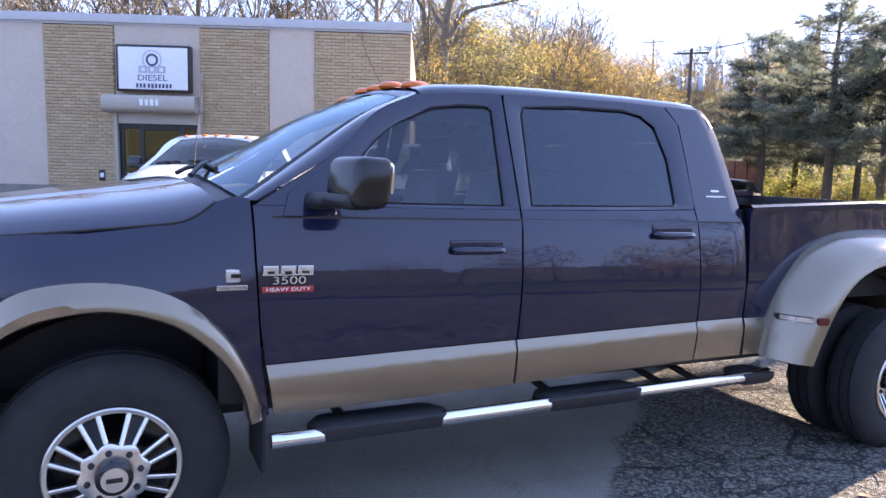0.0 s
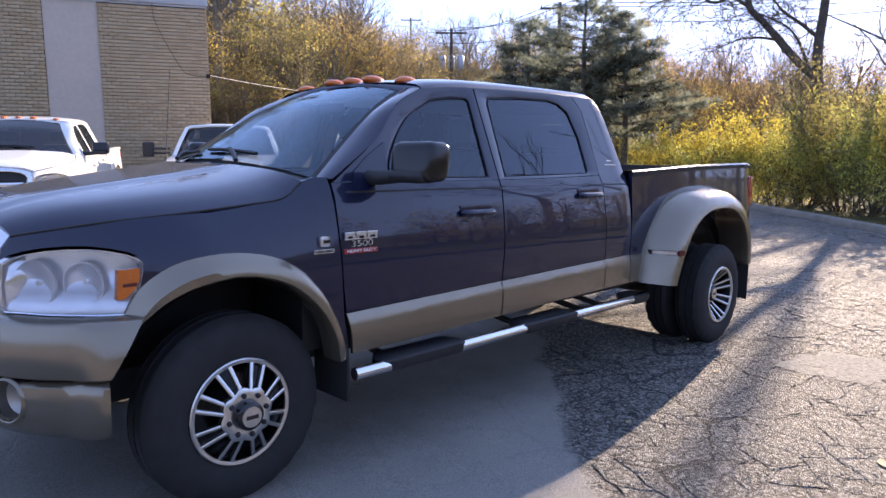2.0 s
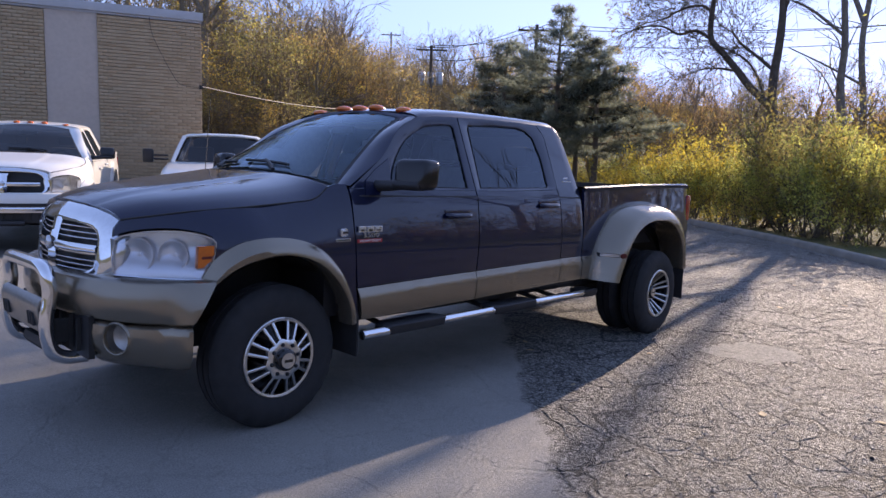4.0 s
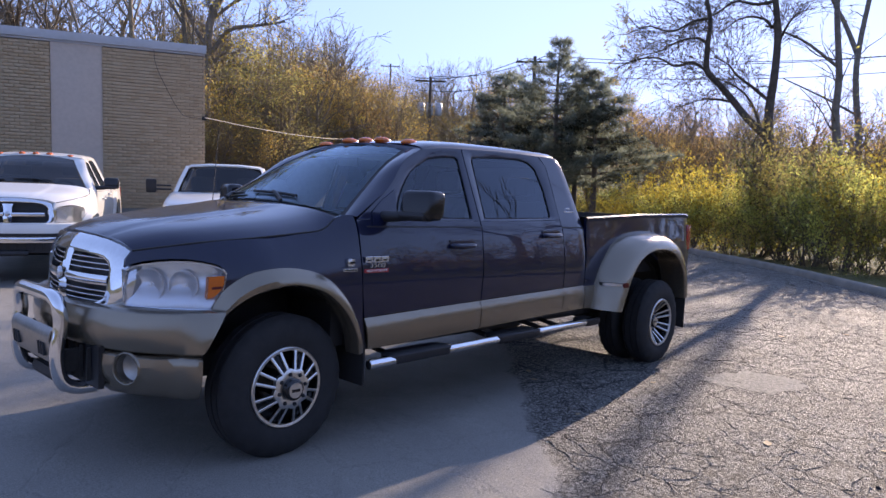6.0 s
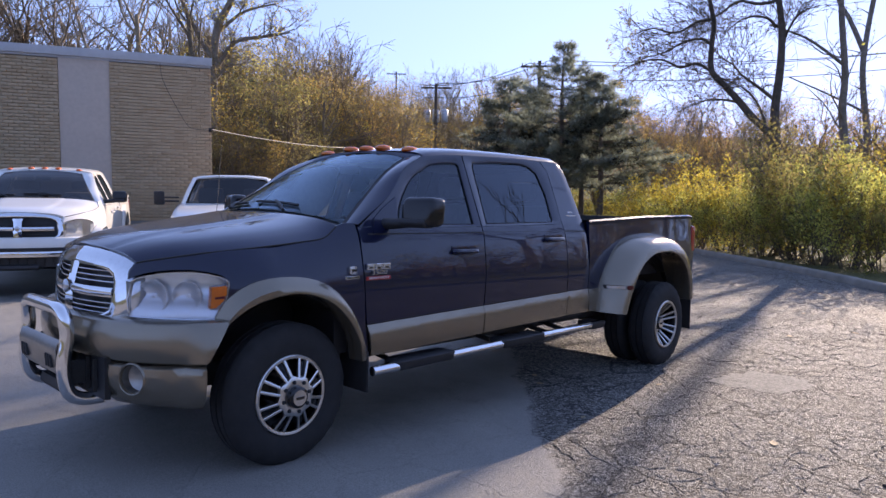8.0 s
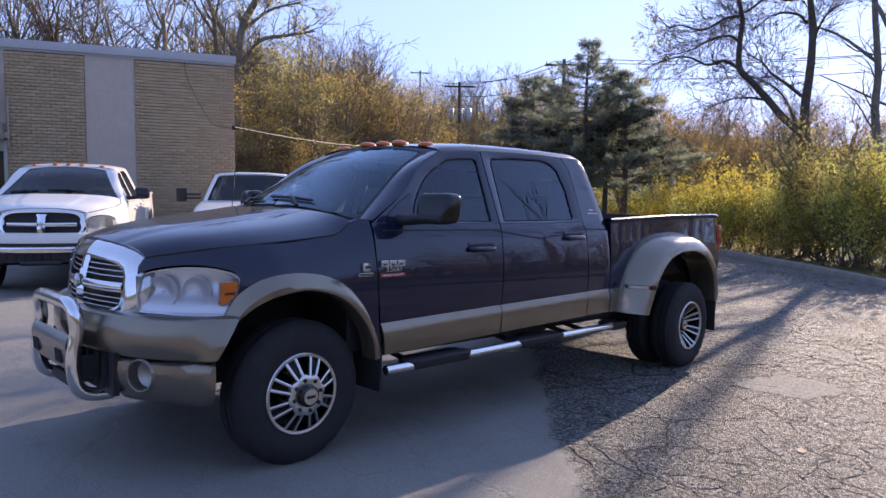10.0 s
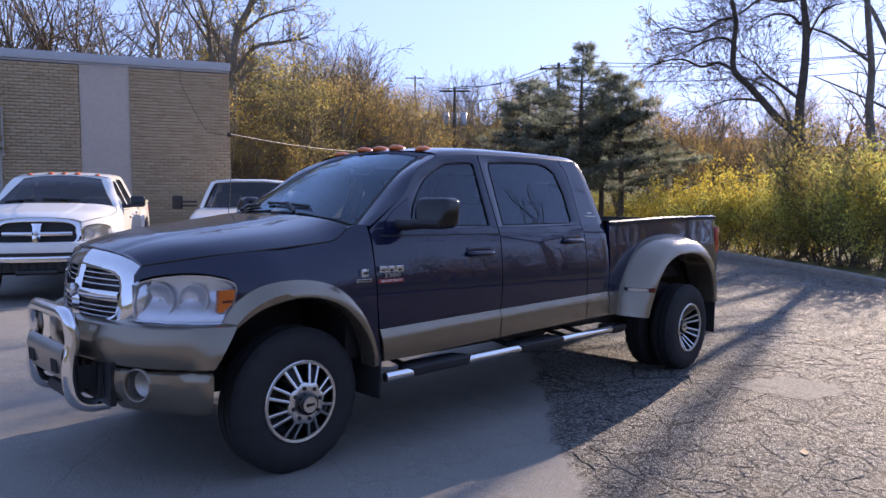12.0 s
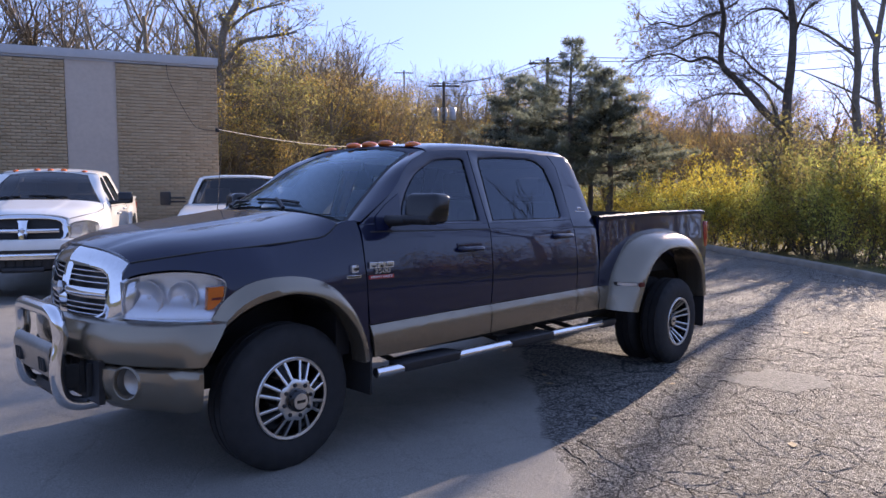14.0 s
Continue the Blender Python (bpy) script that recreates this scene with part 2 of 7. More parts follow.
def brick_material():
    """Buff clay brick; every brick takes its own shade."""
    mat, tree, bsdf = material("buff_brick")
    geo = tree.nodes.new("ShaderNodeNewGeometry")
    info = tree.nodes.new("ShaderNodeObjectInfo")
    add = tree.nodes.new("ShaderNodeMath")
    add.operation = "ADD"
    tree.links.new(geo.outputs["Random Per Island"], add.inputs[0])
    tree.links.new(info.outputs["Random"], add.inputs[1])
    frac = tree.nodes.new("ShaderNodeMath")
    frac.operation = "FRACT"
    tree.links.new(add.outputs[0], frac.inputs[0])
    ramp = tree.nodes.new("ShaderNodeValToRGB")
    for _ in range(2):
        ramp.color_ramp.elements.new(0.5)
    for el, (place, col) in zip(ramp.color_ramp.elements, [(0.0, (0.47, 0.305, 0.175)), (0.4, (0.52, 0.35, 0.21)), (0.8, (0.55, 0.38, 0.235)), (1.0, (0.48, 0.315, 0.185))]):
        el.position, el.color = place, (*col, 1)
    tree.links.new(frac.outputs[0], ramp.inputs[0])
    fine, fz = noise_ramp(tree, 60.0, [(0.3, (0.8, 0.8, 0.8)), (0.7, (1, 1, 1))])
    tree.links.new(mixed(tree, ramp.outputs[0], fine.outputs[0], 0.8, "MULTIPLY"), bsdf.inputs["Base Color"])
    bsdf.inputs["Roughness"].default_value = 0.85
    bump(tree, bsdf, fz.outputs["Fac"], 0.4, 0.004)
    return mat


def ground_material():
    mat, tree, bsdf = material("autumn_grass")
    a, az = noise_ramp(tree, 0.7, [(0.3, (0.045, 0.06, 0.018)), (0.5, (0.10, 0.10, 0.03)), (0.72, (0.16, 0.12, 0.055))], detail=8.0)
    b, bz = noise_ramp(tree, 30.0, [(0.3, (0.55, 0.55, 0.55)), (0.7, (1.25, 1.2, 1.0))])
    tree.links.new(mixed(tree, a.outputs[0], b.outputs[0], 0.9, "MULTIPLY"), bsdf.inputs["Base Color"])
    bsdf.inputs["Roughness"].default_value = 0.95
    bump(tree, bsdf, bz.outputs["Fac"], 0.8, 0.05)
    return mat


ASPHALT, BRICK, GRASS = asphalt_material(), brick_material(), ground_material()
MORTAR = plain("mortar", (0.40, 0.31, 0.215), 0.95, vary=0.12, scale=30)
STUCCO = plain("painted_stucco", (0.57, 0.455, 0.375), 0.85, vary=0.05, scale=1.2, relief=0.15)
FLASHING = plain("painted_metal_flashing", (0.47, 0.46, 0.46), 0.45, 0.3, vary=0.06, scale=0.8)
CONCRETE = plain("concrete", (0.215, 0.195, 0.165), 0.9, vary=0.2, scale=2.5, relief=0.4)
BARK = plain("bark", (0.105, 0.083, 0.065), 0.95, vary=0.35, scale=7, relief=0.6)
PALE_BARK = plain("pale_bark", (0.22, 0.185, 0.15), 0.95, vary=0.35, scale=6, relief=0.5)
WOOD_BARK = plain("hillside_bark", (0.165, 0.125, 0.085), 0.95, vary=0.3, scale=2)
PALE_WOOD_BARK = plain("hillside_pale_bark", (0.27, 0.215, 0.15), 0.95, vary=0.3, scale=2)
POLE_WOOD = plain("weathered_pole_wood", (0.11, 0.085, 0.065), 0.9, vary=0.25, scale=5)
GALVANISED = plain("galvanised_steel", (0.5, 0.51, 0.52), 0.45, 0.6, vary=0.1)

# ---- ground ----


def lot_height(x):
    """The paving falls gently along the truck."""
    return -0.0222 * min(max(x, -1.5), 4.6)


def land(x, y):
    """Height of the land: level round the lot, a wooded rise beyond."""
    d = 0.34 * x + 0.94 * y
    t = min(max((d - 36) / 95, 0), 1)
    rise = 17 * t * t * (3 - 2 * t)
    out = min(max((math.hypot(x, y) - 14) / 20, 0), 1)
    back = min(max((-0.35 * x - 0.94 * y - 24) / 60, 0), 1)
    rise += 9 * back * back * (3 - 2 * back)
    return lot_height(x) - 0.02 + rise + out * 0.25 * noise.noise((x * 0.06, y * 0.06, 0))


bm = bmesh.new()
rings = [0, 1, 2, 3, 4, 5, 6, 8, 10, 12, 15, 18, 22, 27, 33, 40, 48, 57, 68, 80, 95, 115, 140, 180, 250, 400, 800, 2000]
prev = None
for r in rings:
    n = 72
    row = [bm.verts.new((r * math.cos(2 * math.pi * k / n), r * math.sin(2 * math.pi * k / n), land(r * math.cos(2 * math.pi * k / n), r * math.sin(2 * math.pi * k / n)))) for k in range(n if r else 1)]
    if prev:
        for k in range(n):
            if len(prev) == 1:
                bm.faces.new((prev[0], row[k], row[(k + 1) % n]))
            else:
                bm.faces.new((prev[k], row[k], row[(k + 1) % n], prev[(k + 1) % n]))
    prev = row
lone("ground", bm, GRASS, "autumn grass and leaf litter rising to a wooded hill", "ground", "structure")

# kerb line: from the far left behind the truck to the right of the camera
KERB = [(30.0, 18.6), (24.0, 12.1), (17.6, 5.45), (14.75, 2.2), (12.6, 0.1), (8.0, -4.3), (0.0, -12.0), (-6.0, -18.0)]
xs = [-30, -20, -12, -8, -5, -3, -2, -1.5, -1, 0, 1, 2, 3, 4, 4.6, 5, 6, 8, 12, 16, 22, 30]


def kerb_x(y):
    for (x0, y0), (x1, y1) in zip(KERB, KERB[1:]):
        if y1 <= y <= y0:
            return x0 + (x1 - x0) * (y0 - y) / (y0 - y1)
    return 30.0 if y > 18.6 else -6.0


ys = [-18 + 0.7 * k for k in range(72)]
rows = []
for y in ys:
    edge = kerb_x(y)
    rows.append([(min(x, edge), y, lot_height(min(x, edge))) for x in xs])
pavement = lone("pavement", loft(rows), ASPHALT, "worn grey asphalt car park, cracked in the sun", "pavement", "structure")
kerb_line = curve_through([(x, y, 0) for x, y in KERB], 8)
kerb_rows = []
for k, p in enumerate(kerb_line):
    way = (kerb_line[min(k + 1, len(kerb_line) - 1)] - kerb_line[max(k - 1, 0)]).normalized()
    out = Vector((-way.y, way.x, 0))
    if out.x < 0:
        out = -out
    z0 = lot_height(p.x)
    jig = 0.012 * noise.noise((k * 1.7, 0, 3))
    kerb_rows.append([p + out * d + Vector((0, 0, z0 + h + (jig if h > 0.05 else 0))) for d, h in ((-0.02, -0.05), (-0.02, 0.0), (0.0, 0.10), (0.02, 0.125), (0.05, 0.135), (0.14, 0.135), (0.17, 0.12), (0.18, -0.05))])
lone("kerb", loft(kerb_rows), CONCRETE, "rounded grey concrete kerb along the car park", "kerb", "structure")

# ---- the brick building ----
BLD_ANGLE, BLD_D = -24.30, 15.661
bn = Vector((-math.sin(radians(BLD_ANGLE)), math.cos(radians(BLD_ANGLE)), 0))
BLD = Matrix.Translation(bn * BLD_D) @ Matrix.Rotation(radians(BLD_ANGLE), 4, "Z")
S0, S1, TOP = -30.0, 0.676, 4.80
PANELS = [(-13.4, -12.3), (-9.9, -8.39), (-6.66, -4.57), (-2.855, -1.73)]
DOOR = (-6.62, -4.62, 2.36)
wall = new("wall_front")
wall.matrix_world = BLD
tagged(wall, "long buff brick shop front with stucco panels", "wall", kind="structure")
part("wall_core", boxed((S0, 0.10, -0.1), (DOOR[0], 0.35, TOP)), MORTAR, wall, smooth=False)
part("wall_core", boxed((DOOR[1], 0.10, -0.1), (S1 - 0.01, 0.35, TOP)), MORTAR, wall, smooth=False)
part("wall_core", boxed((DOOR[0], 0.10, DOOR[2] + 0.02), (DOOR[1], 0.35, TOP)), MORTAR, wall, smooth=False)
side = new("wall_side")
side.matrix_world = BLD
tagged(side, "end wall of buff brick", "wall", kind="structure")
part("end_wall", boxed((S1 - 0.25, 0.35, -0.1), (S1, 14, TOP)), MORTAR, side, smooth=False)
roof = lone("flat_roof", boxed((S0, 0.0, TOP - 0.05), (S1, 14, TOP + 0.02)), FLASHING, "flat roof behind the flashing", "roof", "structure", m=BLD, smooth=False)
lone("roof_flashing", boxed((S0, -0.06, TOP), (S1 + 0.03, 0.0, TOP + 0.205), 0.006), FLASHING, "grey metal flashing along the roof edge", "flashing", "structure", m=BLD)
for a, b in PANELS:
    lo = DOOR[2] + 0.5 if a == -6.66 else -0.05
    ob = lone("trim", boxed((a, 0.02, lo), (b, 0.10, TOP), 0.004), STUCCO, "smooth taupe stucco panel in the brick wall", "wall panel", "structure", m=BLD)

# ---- pickup trucks ----
BLACK_PAINT = paint("black_blue_paint", (0.0023, 0.0068, 0.030), 0.0, 0.30, 0.5, 1.0, 0.006, 1.50)
PEWTER = paint("pewter_paint", (0.262, 0.212, 0.160), 0.8, 0.27, 0.2, 0.6, 0.10)
WHITE_PAINT = paint("white_paint", (0.80, 0.78, 0.735), 0.0, 0.4, 0.02, 0.7, 0.1)
CHROME = plain("chrome", (0.82, 0.82, 0.83), 0.07, 1.0, vary=0.03)
MACHINED = plain("machined_aluminium", (0.66, 0.65, 0.63), 0.28, 1.0, vary=0.08, scale=20)
LAMP_SILVER = plain("lamp_silver", (0.90, 0.91, 0.93), 0.22, 0.7, vary=0.04)
BRUSHED = plain("brushed_steel", (0.40, 0.375, 0.35), 0.38, 1.0, vary=0.1, scale=20)
SILVER = plain("silver_plastic", (0.62, 0.62, 0.63), 0.25, 0.8, vary=0.05)
RUBBER = plain("tyre_rubber", (0.014, 0.014, 0.015), 0.8, vary=0.3, scale=14, relief=0.3)
BLACK_PLASTIC = plain("black_plastic", (0.016, 0.016, 0.018), 0.55, vary=0.25, scale=20, relief=0.1)
BLACK_GLOSS = plain("gloss_black", (0.008, 0.008, 0.010), 0.15, vary=0.2)
DARK_STEEL = plain("chassis_steel", (0.03, 0.028, 0.026), 0.8, 0.2, vary=0.4, scale=10)
UPHOLSTERY = plain("grey_upholstery", (0.45, 0.43, 0.40), 0.85, vary=0.12, scale=30)
TRIM_DARK = plain("dark_cabin_trim", (0.045, 0.043, 0.042), 0.7, vary=0.2)
AMBER = plain("amber_lens", (0.78, 0.135, 0.010), 0.25, vary=0.1, coat=0.3)
RED_LENS = plain("red_lens", (0.45, 0.012, 0.01), 0.12, vary=0.1, coat=1.0)
MARKER_LENS = plain("dark_red_lens", (0.13, 0.015, 0.015), 0.2, vary=0.1)
RED_PAINT = plain("red_enamel", (0.5, 0.03, 0.03), 0.35, vary=0.05)
HAZED = glass("hazed_lens", (0.93, 0.95, 0.97), 0.04)
haze_tree = HAZED.node_tree
haze_mix = haze_tree.nodes.new("ShaderNodeMixShader")
haze_mix.inputs[0].default_value = 0.045
haze_dif = node(haze_tree, "ShaderNodeBsdfDiffuse", Color=(0.85, 0.87, 0.9, 1))
haze_tree.links.new(haze_tree.nodes["Mix Shader"].outputs[0], haze_mix.inputs[1])
haze_tree.links.new(haze_dif.outputs[0], haze_mix.inputs[2])
haze_tree.links.new(haze_mix.outputs[0], haze_tree.nodes["Material Output"].inputs[0])
WINDSCREEN = glass("windscreen_glass", (0.84, 0.92, 0.95), 0.0, 1.58, (0.62, 0.86, 1.0))
TINTED = glass("tinted_glass", (0.15, 0.17, 0.19), 0.0, 1.66, (0.72, 0.86, 1.0))
LIGHT_GLASS = glass("front_door_glass", (0.42, 0.46, 0.48), 0.0, 1.60, (0.72, 0.86, 1.0))
DARK_GLASS = glass("dark_glass", (0.16, 0.165, 0.17), 0.0, 1.42)
WHITE_INK = plain("white_lettering", (0.75, 0.75, 0.74), 0.5, vary=0.04)

MID = 1.0  # the truck's middle line


def nose(x):
    """How far the front corner draws in, seen from above."""
    return 0.9 * max(0.0, -0.1 - x) ** 1.8


def side_y(x, z):
    """The flank of the cab and the box."""
    if z > 1.28:
        y = 0.03 + 0.45 * (z - 1.28)
    elif z > 0.9:
        y = 0.03 * ((z - 0.9) / 0.38) ** 2
    else:
        y = 0.0
    y -= 0.012 * math.exp(-(((z - 0.98) / 0.2) ** 2))
    y += 0.35 * max(0.0, 0.62 - z) ** 1.3
    return y + nose(x)


def fender_y(x, z):
    f = min(max((0.5 - x) / 0.6, 0.0), 1.0)
    roll = 1.9 * max(0.0, z - 0.98) ** 2
    low = 0.35 * max(0.0, 0.62 - z) ** 1.3
    return f * (roll + low + nose(x)) + (1 - f) * side_y(x, z)


def skin(outline, yfun, thick=0.02, step=0.07):
    """A panel of the flank: an outline in x and z, laid on yfun."""
    bm = bmesh.new()
    face = bm.faces.new([bm.verts.new((x, 0, z)) for x, z in outline])
    bmesh.ops.triangulate(bm, faces=[face])
    xs, zs = [p[0] for p in outline], [p[1] for p in outline]
    for axis, lo, hi in ((0, min(xs), max(xs)), (2, min(zs), max(zs))):
        no = Vector((1, 0, 0)) if axis == 0 else Vector((0, 0, 1))
        for k in range(1, int((hi - lo) / step) + 1):
            co = no * (lo + k * (hi - lo) / (int((hi - lo) / step) + 1))
            bmesh.ops.bisect_plane(bm, geom=bm.verts[:] + bm.edges[:] + bm.faces[:], plane_co=co, plane_no=no, dist=1e-5)
    bmesh.ops.remove_doubles(bm, verts=bm.verts[:], dist=1e-5)
    for v in bm.verts:
        v.co.y = yfun(v.co.x, v.co.z)
    for f in bm.faces:
        f.normal_update()
        if f.normal.y > 0:
            f.normal_flip()
    if thick:
        lid = bmesh.ops.extrude_face_region(bm, geom=bm.faces[:])
        for v in [g for g in lid["geom"] if isinstance(g, bmesh.types.BMVert)]:
            v.co.y += thick
    return bm


def framed(outer, inner, yfun, thick=0.02, dip=0.012):
    """A frame between two outlines with the same number of corners."""
    o, i = [(x, yfun(x, z), z) for x, z in outer], [(x, yfun(x, z) + dip, z) for x, z in inner]
    rows = [[(x, y + thick, z) for x, y, z in o], o, [tuple(Vector(a).lerp(Vector(b), 0.8) - Vector((0, 0.006, 0))) for a, b in zip(o, i)], i, [(x, y + thick, z) for x, y, z in i]]
    return loft([r + [r[0]] for r in rows])


def mirrored(me):
    """The same mesh on the other flank."""
    other = me.copy()
    bm = bmesh.new()
    bm.from_mesh(other)
    for v in bm.verts:
        v.co.y = 2 * MID - v.co.y
    bmesh.ops.reverse_faces(bm, faces=bm.faces[:])
    bm.to_mesh(other)
    bm.free()
    return other


def pair(name, bm, mat, parent, label="", under=None, smooth=True, angle=40):
    """A part on the near flank and its twin; under: the two parts that they belong to."""
    me = bm_mesh(bm, name, smooth, angle)
    return [part(name, d, mat, (under[k] if under else parent), label) for k, d in enumerate((me, mirrored(me)))]


def dense(points, n):
    return [tuple(p) for p in curve_through([(x, 0, z) for x, z in points], n)]


def smooth2(points, n=4):
    return [(p[0], p[2]) for p in dense(points, n)]


def lettering(text, size, m, mat, parent, name="lettering", deep=0.002):
    cu = bpy.data.curves.new(name, "FONT")
    cu.body, cu.size, cu.extrude, cu.align_x, cu.align_y = text, size, deep, "CENTER", "CENTER"
    tmp = new("tmp_text", cu)
    me = bpy.data.meshes.new_from_object(tmp.evaluated_get(bpy.context.evaluated_depsgraph_get()))
    bpy.data.objects.remove(tmp)
    me.transform(m)
    return part(name, me, mat, parent)


def tyre_mesh(radius=0.402, rim=0.226, width=0.23, treads=44):
    """A tyre about the y axis; its outer wall faces -y at y = 0."""
    w, r0 = width, rim
    prof = [(r0 - 0.004, 0.035), (r0 + 0.004, 0.012), (r0 + 0.03, 0.004), (r0 + 0.07, 0.0), (r0 + 0.11, 0.006), (radius - 0.035, 0.016), (radius - 0.016, 0.026), (radius - 0.006, 0.040)]
    prof = prof + [(radius, w / 2)] + [(r, w - y) for r, y in prof[::-1]]
    grooves = [(radius - d, w * k) for k, d in ((0.22, 0.0), (0.235, 0.011), (0.26, 0.011), (0.275, 0.0), (0.46, 0.0), (0.475, 0.012), (0.525, 0.012), (0.54, 0.0), (0.725, 0.0), (0.74, 0.011), (0.765, 0.011), (0.78, 0.0))]
    prof = prof[:8] + grooves + prof[9:]
    bm = lathe(prof, 72)
    # shoulder lugs: every third shoulder ring point is drawn in
    for v in bm.verts:
        r = math.hypot(v.co.x, v.co.z)
        if radius - 0.04 < r < radius - 0.004 and round(math.atan2(v.co.z, v.co.x) / (2 * math.pi) * 72) % 3 == 0:
            v.co.x *= 1 - 0.012 / r
            v.co.z *= 1 - 0.012 / r
    return bm


def wheel(parent, at, deep, flip=False):
    """A machined and black alloy wheel with its tyre. deep: how far the hub stands behind the rim's lip (negative: in front)."""
    m = Matrix.Translation(at) @ (Matrix.Rotation(math.pi, 4, "Z") if flip else Matrix.Identity(4))
    hub = new("wheel")
    hub.parent = parent
    hub.matrix_local = m
    part("tyre", tyre_mesh(), RUBBER, hub, "black all-terrain tyre")
    lip = lathe([(0.207, 0.05), (0.205, 0.014), (0.208, 0.004), (0.222, 0.001), (0.2275, 0.006), (0.228, 0.03)], 64)
    part("rim", lip, MACHINED, hub, "machined silver rim lip")
    barrel = lathe([(0.206, 0.012), (0.198, 0.05), (0.19, 0.12), (0.195, 0.20), (0.0, 0.20)], 48)
    part("barrel", barrel, BLACK_GLOSS, hub)
    sp, web = bmesh.new(), bmesh.new()
    for k in range(8):
        for off in (-0.15, 0.15):
            a = 2 * math.pi * (k + 0.5) / 8
            p0 = Vector((0.096 * math.cos(a + off * 1.25), deep, 0.096 * math.sin(a + off * 1.25)))
            p1 = Vector((0.210 * math.cos(a + off), 0.010, 0.210 * math.sin(a + off)))
            way = (p1 - p0).normalized()
            ys = Vector((0, -1, 0))
            sd = way.cross(ys).normalized()
            up = sd.cross(way).normalized()
            vs = []
            for p, wd in ((p0, 0.0075), (p1, 0.0085)):
                vs.append([sp.verts.new(p + sd * sx * wd + up * sz) for sx, sz in ((-1, -0.016), (-1, 0.003), (-0.5, 0.006), (0.5, 0.006), (1, 0.003), (1, -0.016))])
            for j in range(6):
                sp.faces.new((vs[0][j], vs[0][(j + 1) % 6], vs[1][(j + 1) % 6], vs[1][j]))
        a0, a1 = 2 * math.pi * (k + 0.5) / 8 - 0.13, 2 * math.pi * (k + 0.5) / 8 + 0.13
        quad = [web.verts.new((r * math.cos(a), y + 0.012, r * math.sin(a))) for r, a, y in ((0.10, a0, deep), (0.10, a1, deep), (0.208, a1, 0.012), (0.208, a0, 0.012))]
        web.faces.new(quad)
    part("spokes", sp, MACHINED, hub, "paired machined spokes")
    bmesh.ops.solidify(web, geom=web.faces[:], thickness=0.006)
    part("spoke_web", web, BLACK_GLOSS, hub)
    prof = [(0.114, deep + 0.02), (0.112, deep - 0.002), (0.106, deep - 0.006), (0.072, deep - 0.006), (0.060, deep - 0.004)]
    flange = lathe(prof, 64)
    for v in flange.verts:
        r = math.hypot(v.co.x, v.co.z)
        if r > 0.1:
            lobe = 1 + 0.055 * math.cos(8 * (math.atan2(v.co.z, v.co.x) - 0.2))
            v.co.x *= lobe
            v.co.z *= lobe
    part("hub_flange", flange, MACHINED, hub, "machined hub flange with eight lobes")
    part("centre_cap", lathe([(0.064, deep + 0.0), (0.060, deep - 0.03), (0.05, deep - 0.038), (0.0, deep - 0.040)], 32), BLACK_GLOSS, hub)
    part("cap_disc", lathe([(0.044, deep - 0.037), (0.043, deep - 0.043), (0.0, deep - 0.044)], 24), MACHINED, hub, "silver disc with a plain black mark")
    mark = boxed((-0.026, deep - 0.0465, -0.008), (0.026, deep - 0.043, 0.008), 0.001)
    part("cap_mark", mark, BLACK_GLOSS, hub)
    for k in range(8):
        a = 2 * math.pi * k / 8 + 0.2
        nut = lathe([(0.0115, deep + 0.0), (0.0115, deep - 0.014), (0.007, deep - 0.020), (0.0, deep - 0.021)], 6)
        for v in nut.verts:
            v.co += Vector((0.086 * math.cos(a), 0, 0.086 * math.sin(a)))
        part("lug_nut", nut, BLACK_PLASTIC, hub)
    return hub


HOOD_EDGE = [(-0.715, 1.146), (-0.67, 1.157), (-0.6, 1.171), (-0.45, 1.198), (-0.2, 1.225), (0.10, 1.254), (0.24, 1.276), (0.34, 1.342)]
ARCH_OUT = [(-0.455, 0.80), (-0.43, 0.86), (-0.37, 0.97), (-0.24, 1.05), (-0.03, 1.068), (0.18, 1.02), (0.35, 0.89), (0.46, 0.71), (0.515, 0.545)]
ARCH_IN = [(-0.415, 0.79), (-0.37, 0.845), (-0.29, 0.91), (-0.18, 0.955), (-0.01, 0.972), (0.19, 0.915), (0.34, 0.79), (0.42, 0.66), (0.455, 0.53)]


def front_x(y, z):
    """The face of the grille."""
    return -0.870 + 0.128 * (abs(y - MID) / 0.58) ** 2 + 0.22 * max(0.0, z - 0.95)


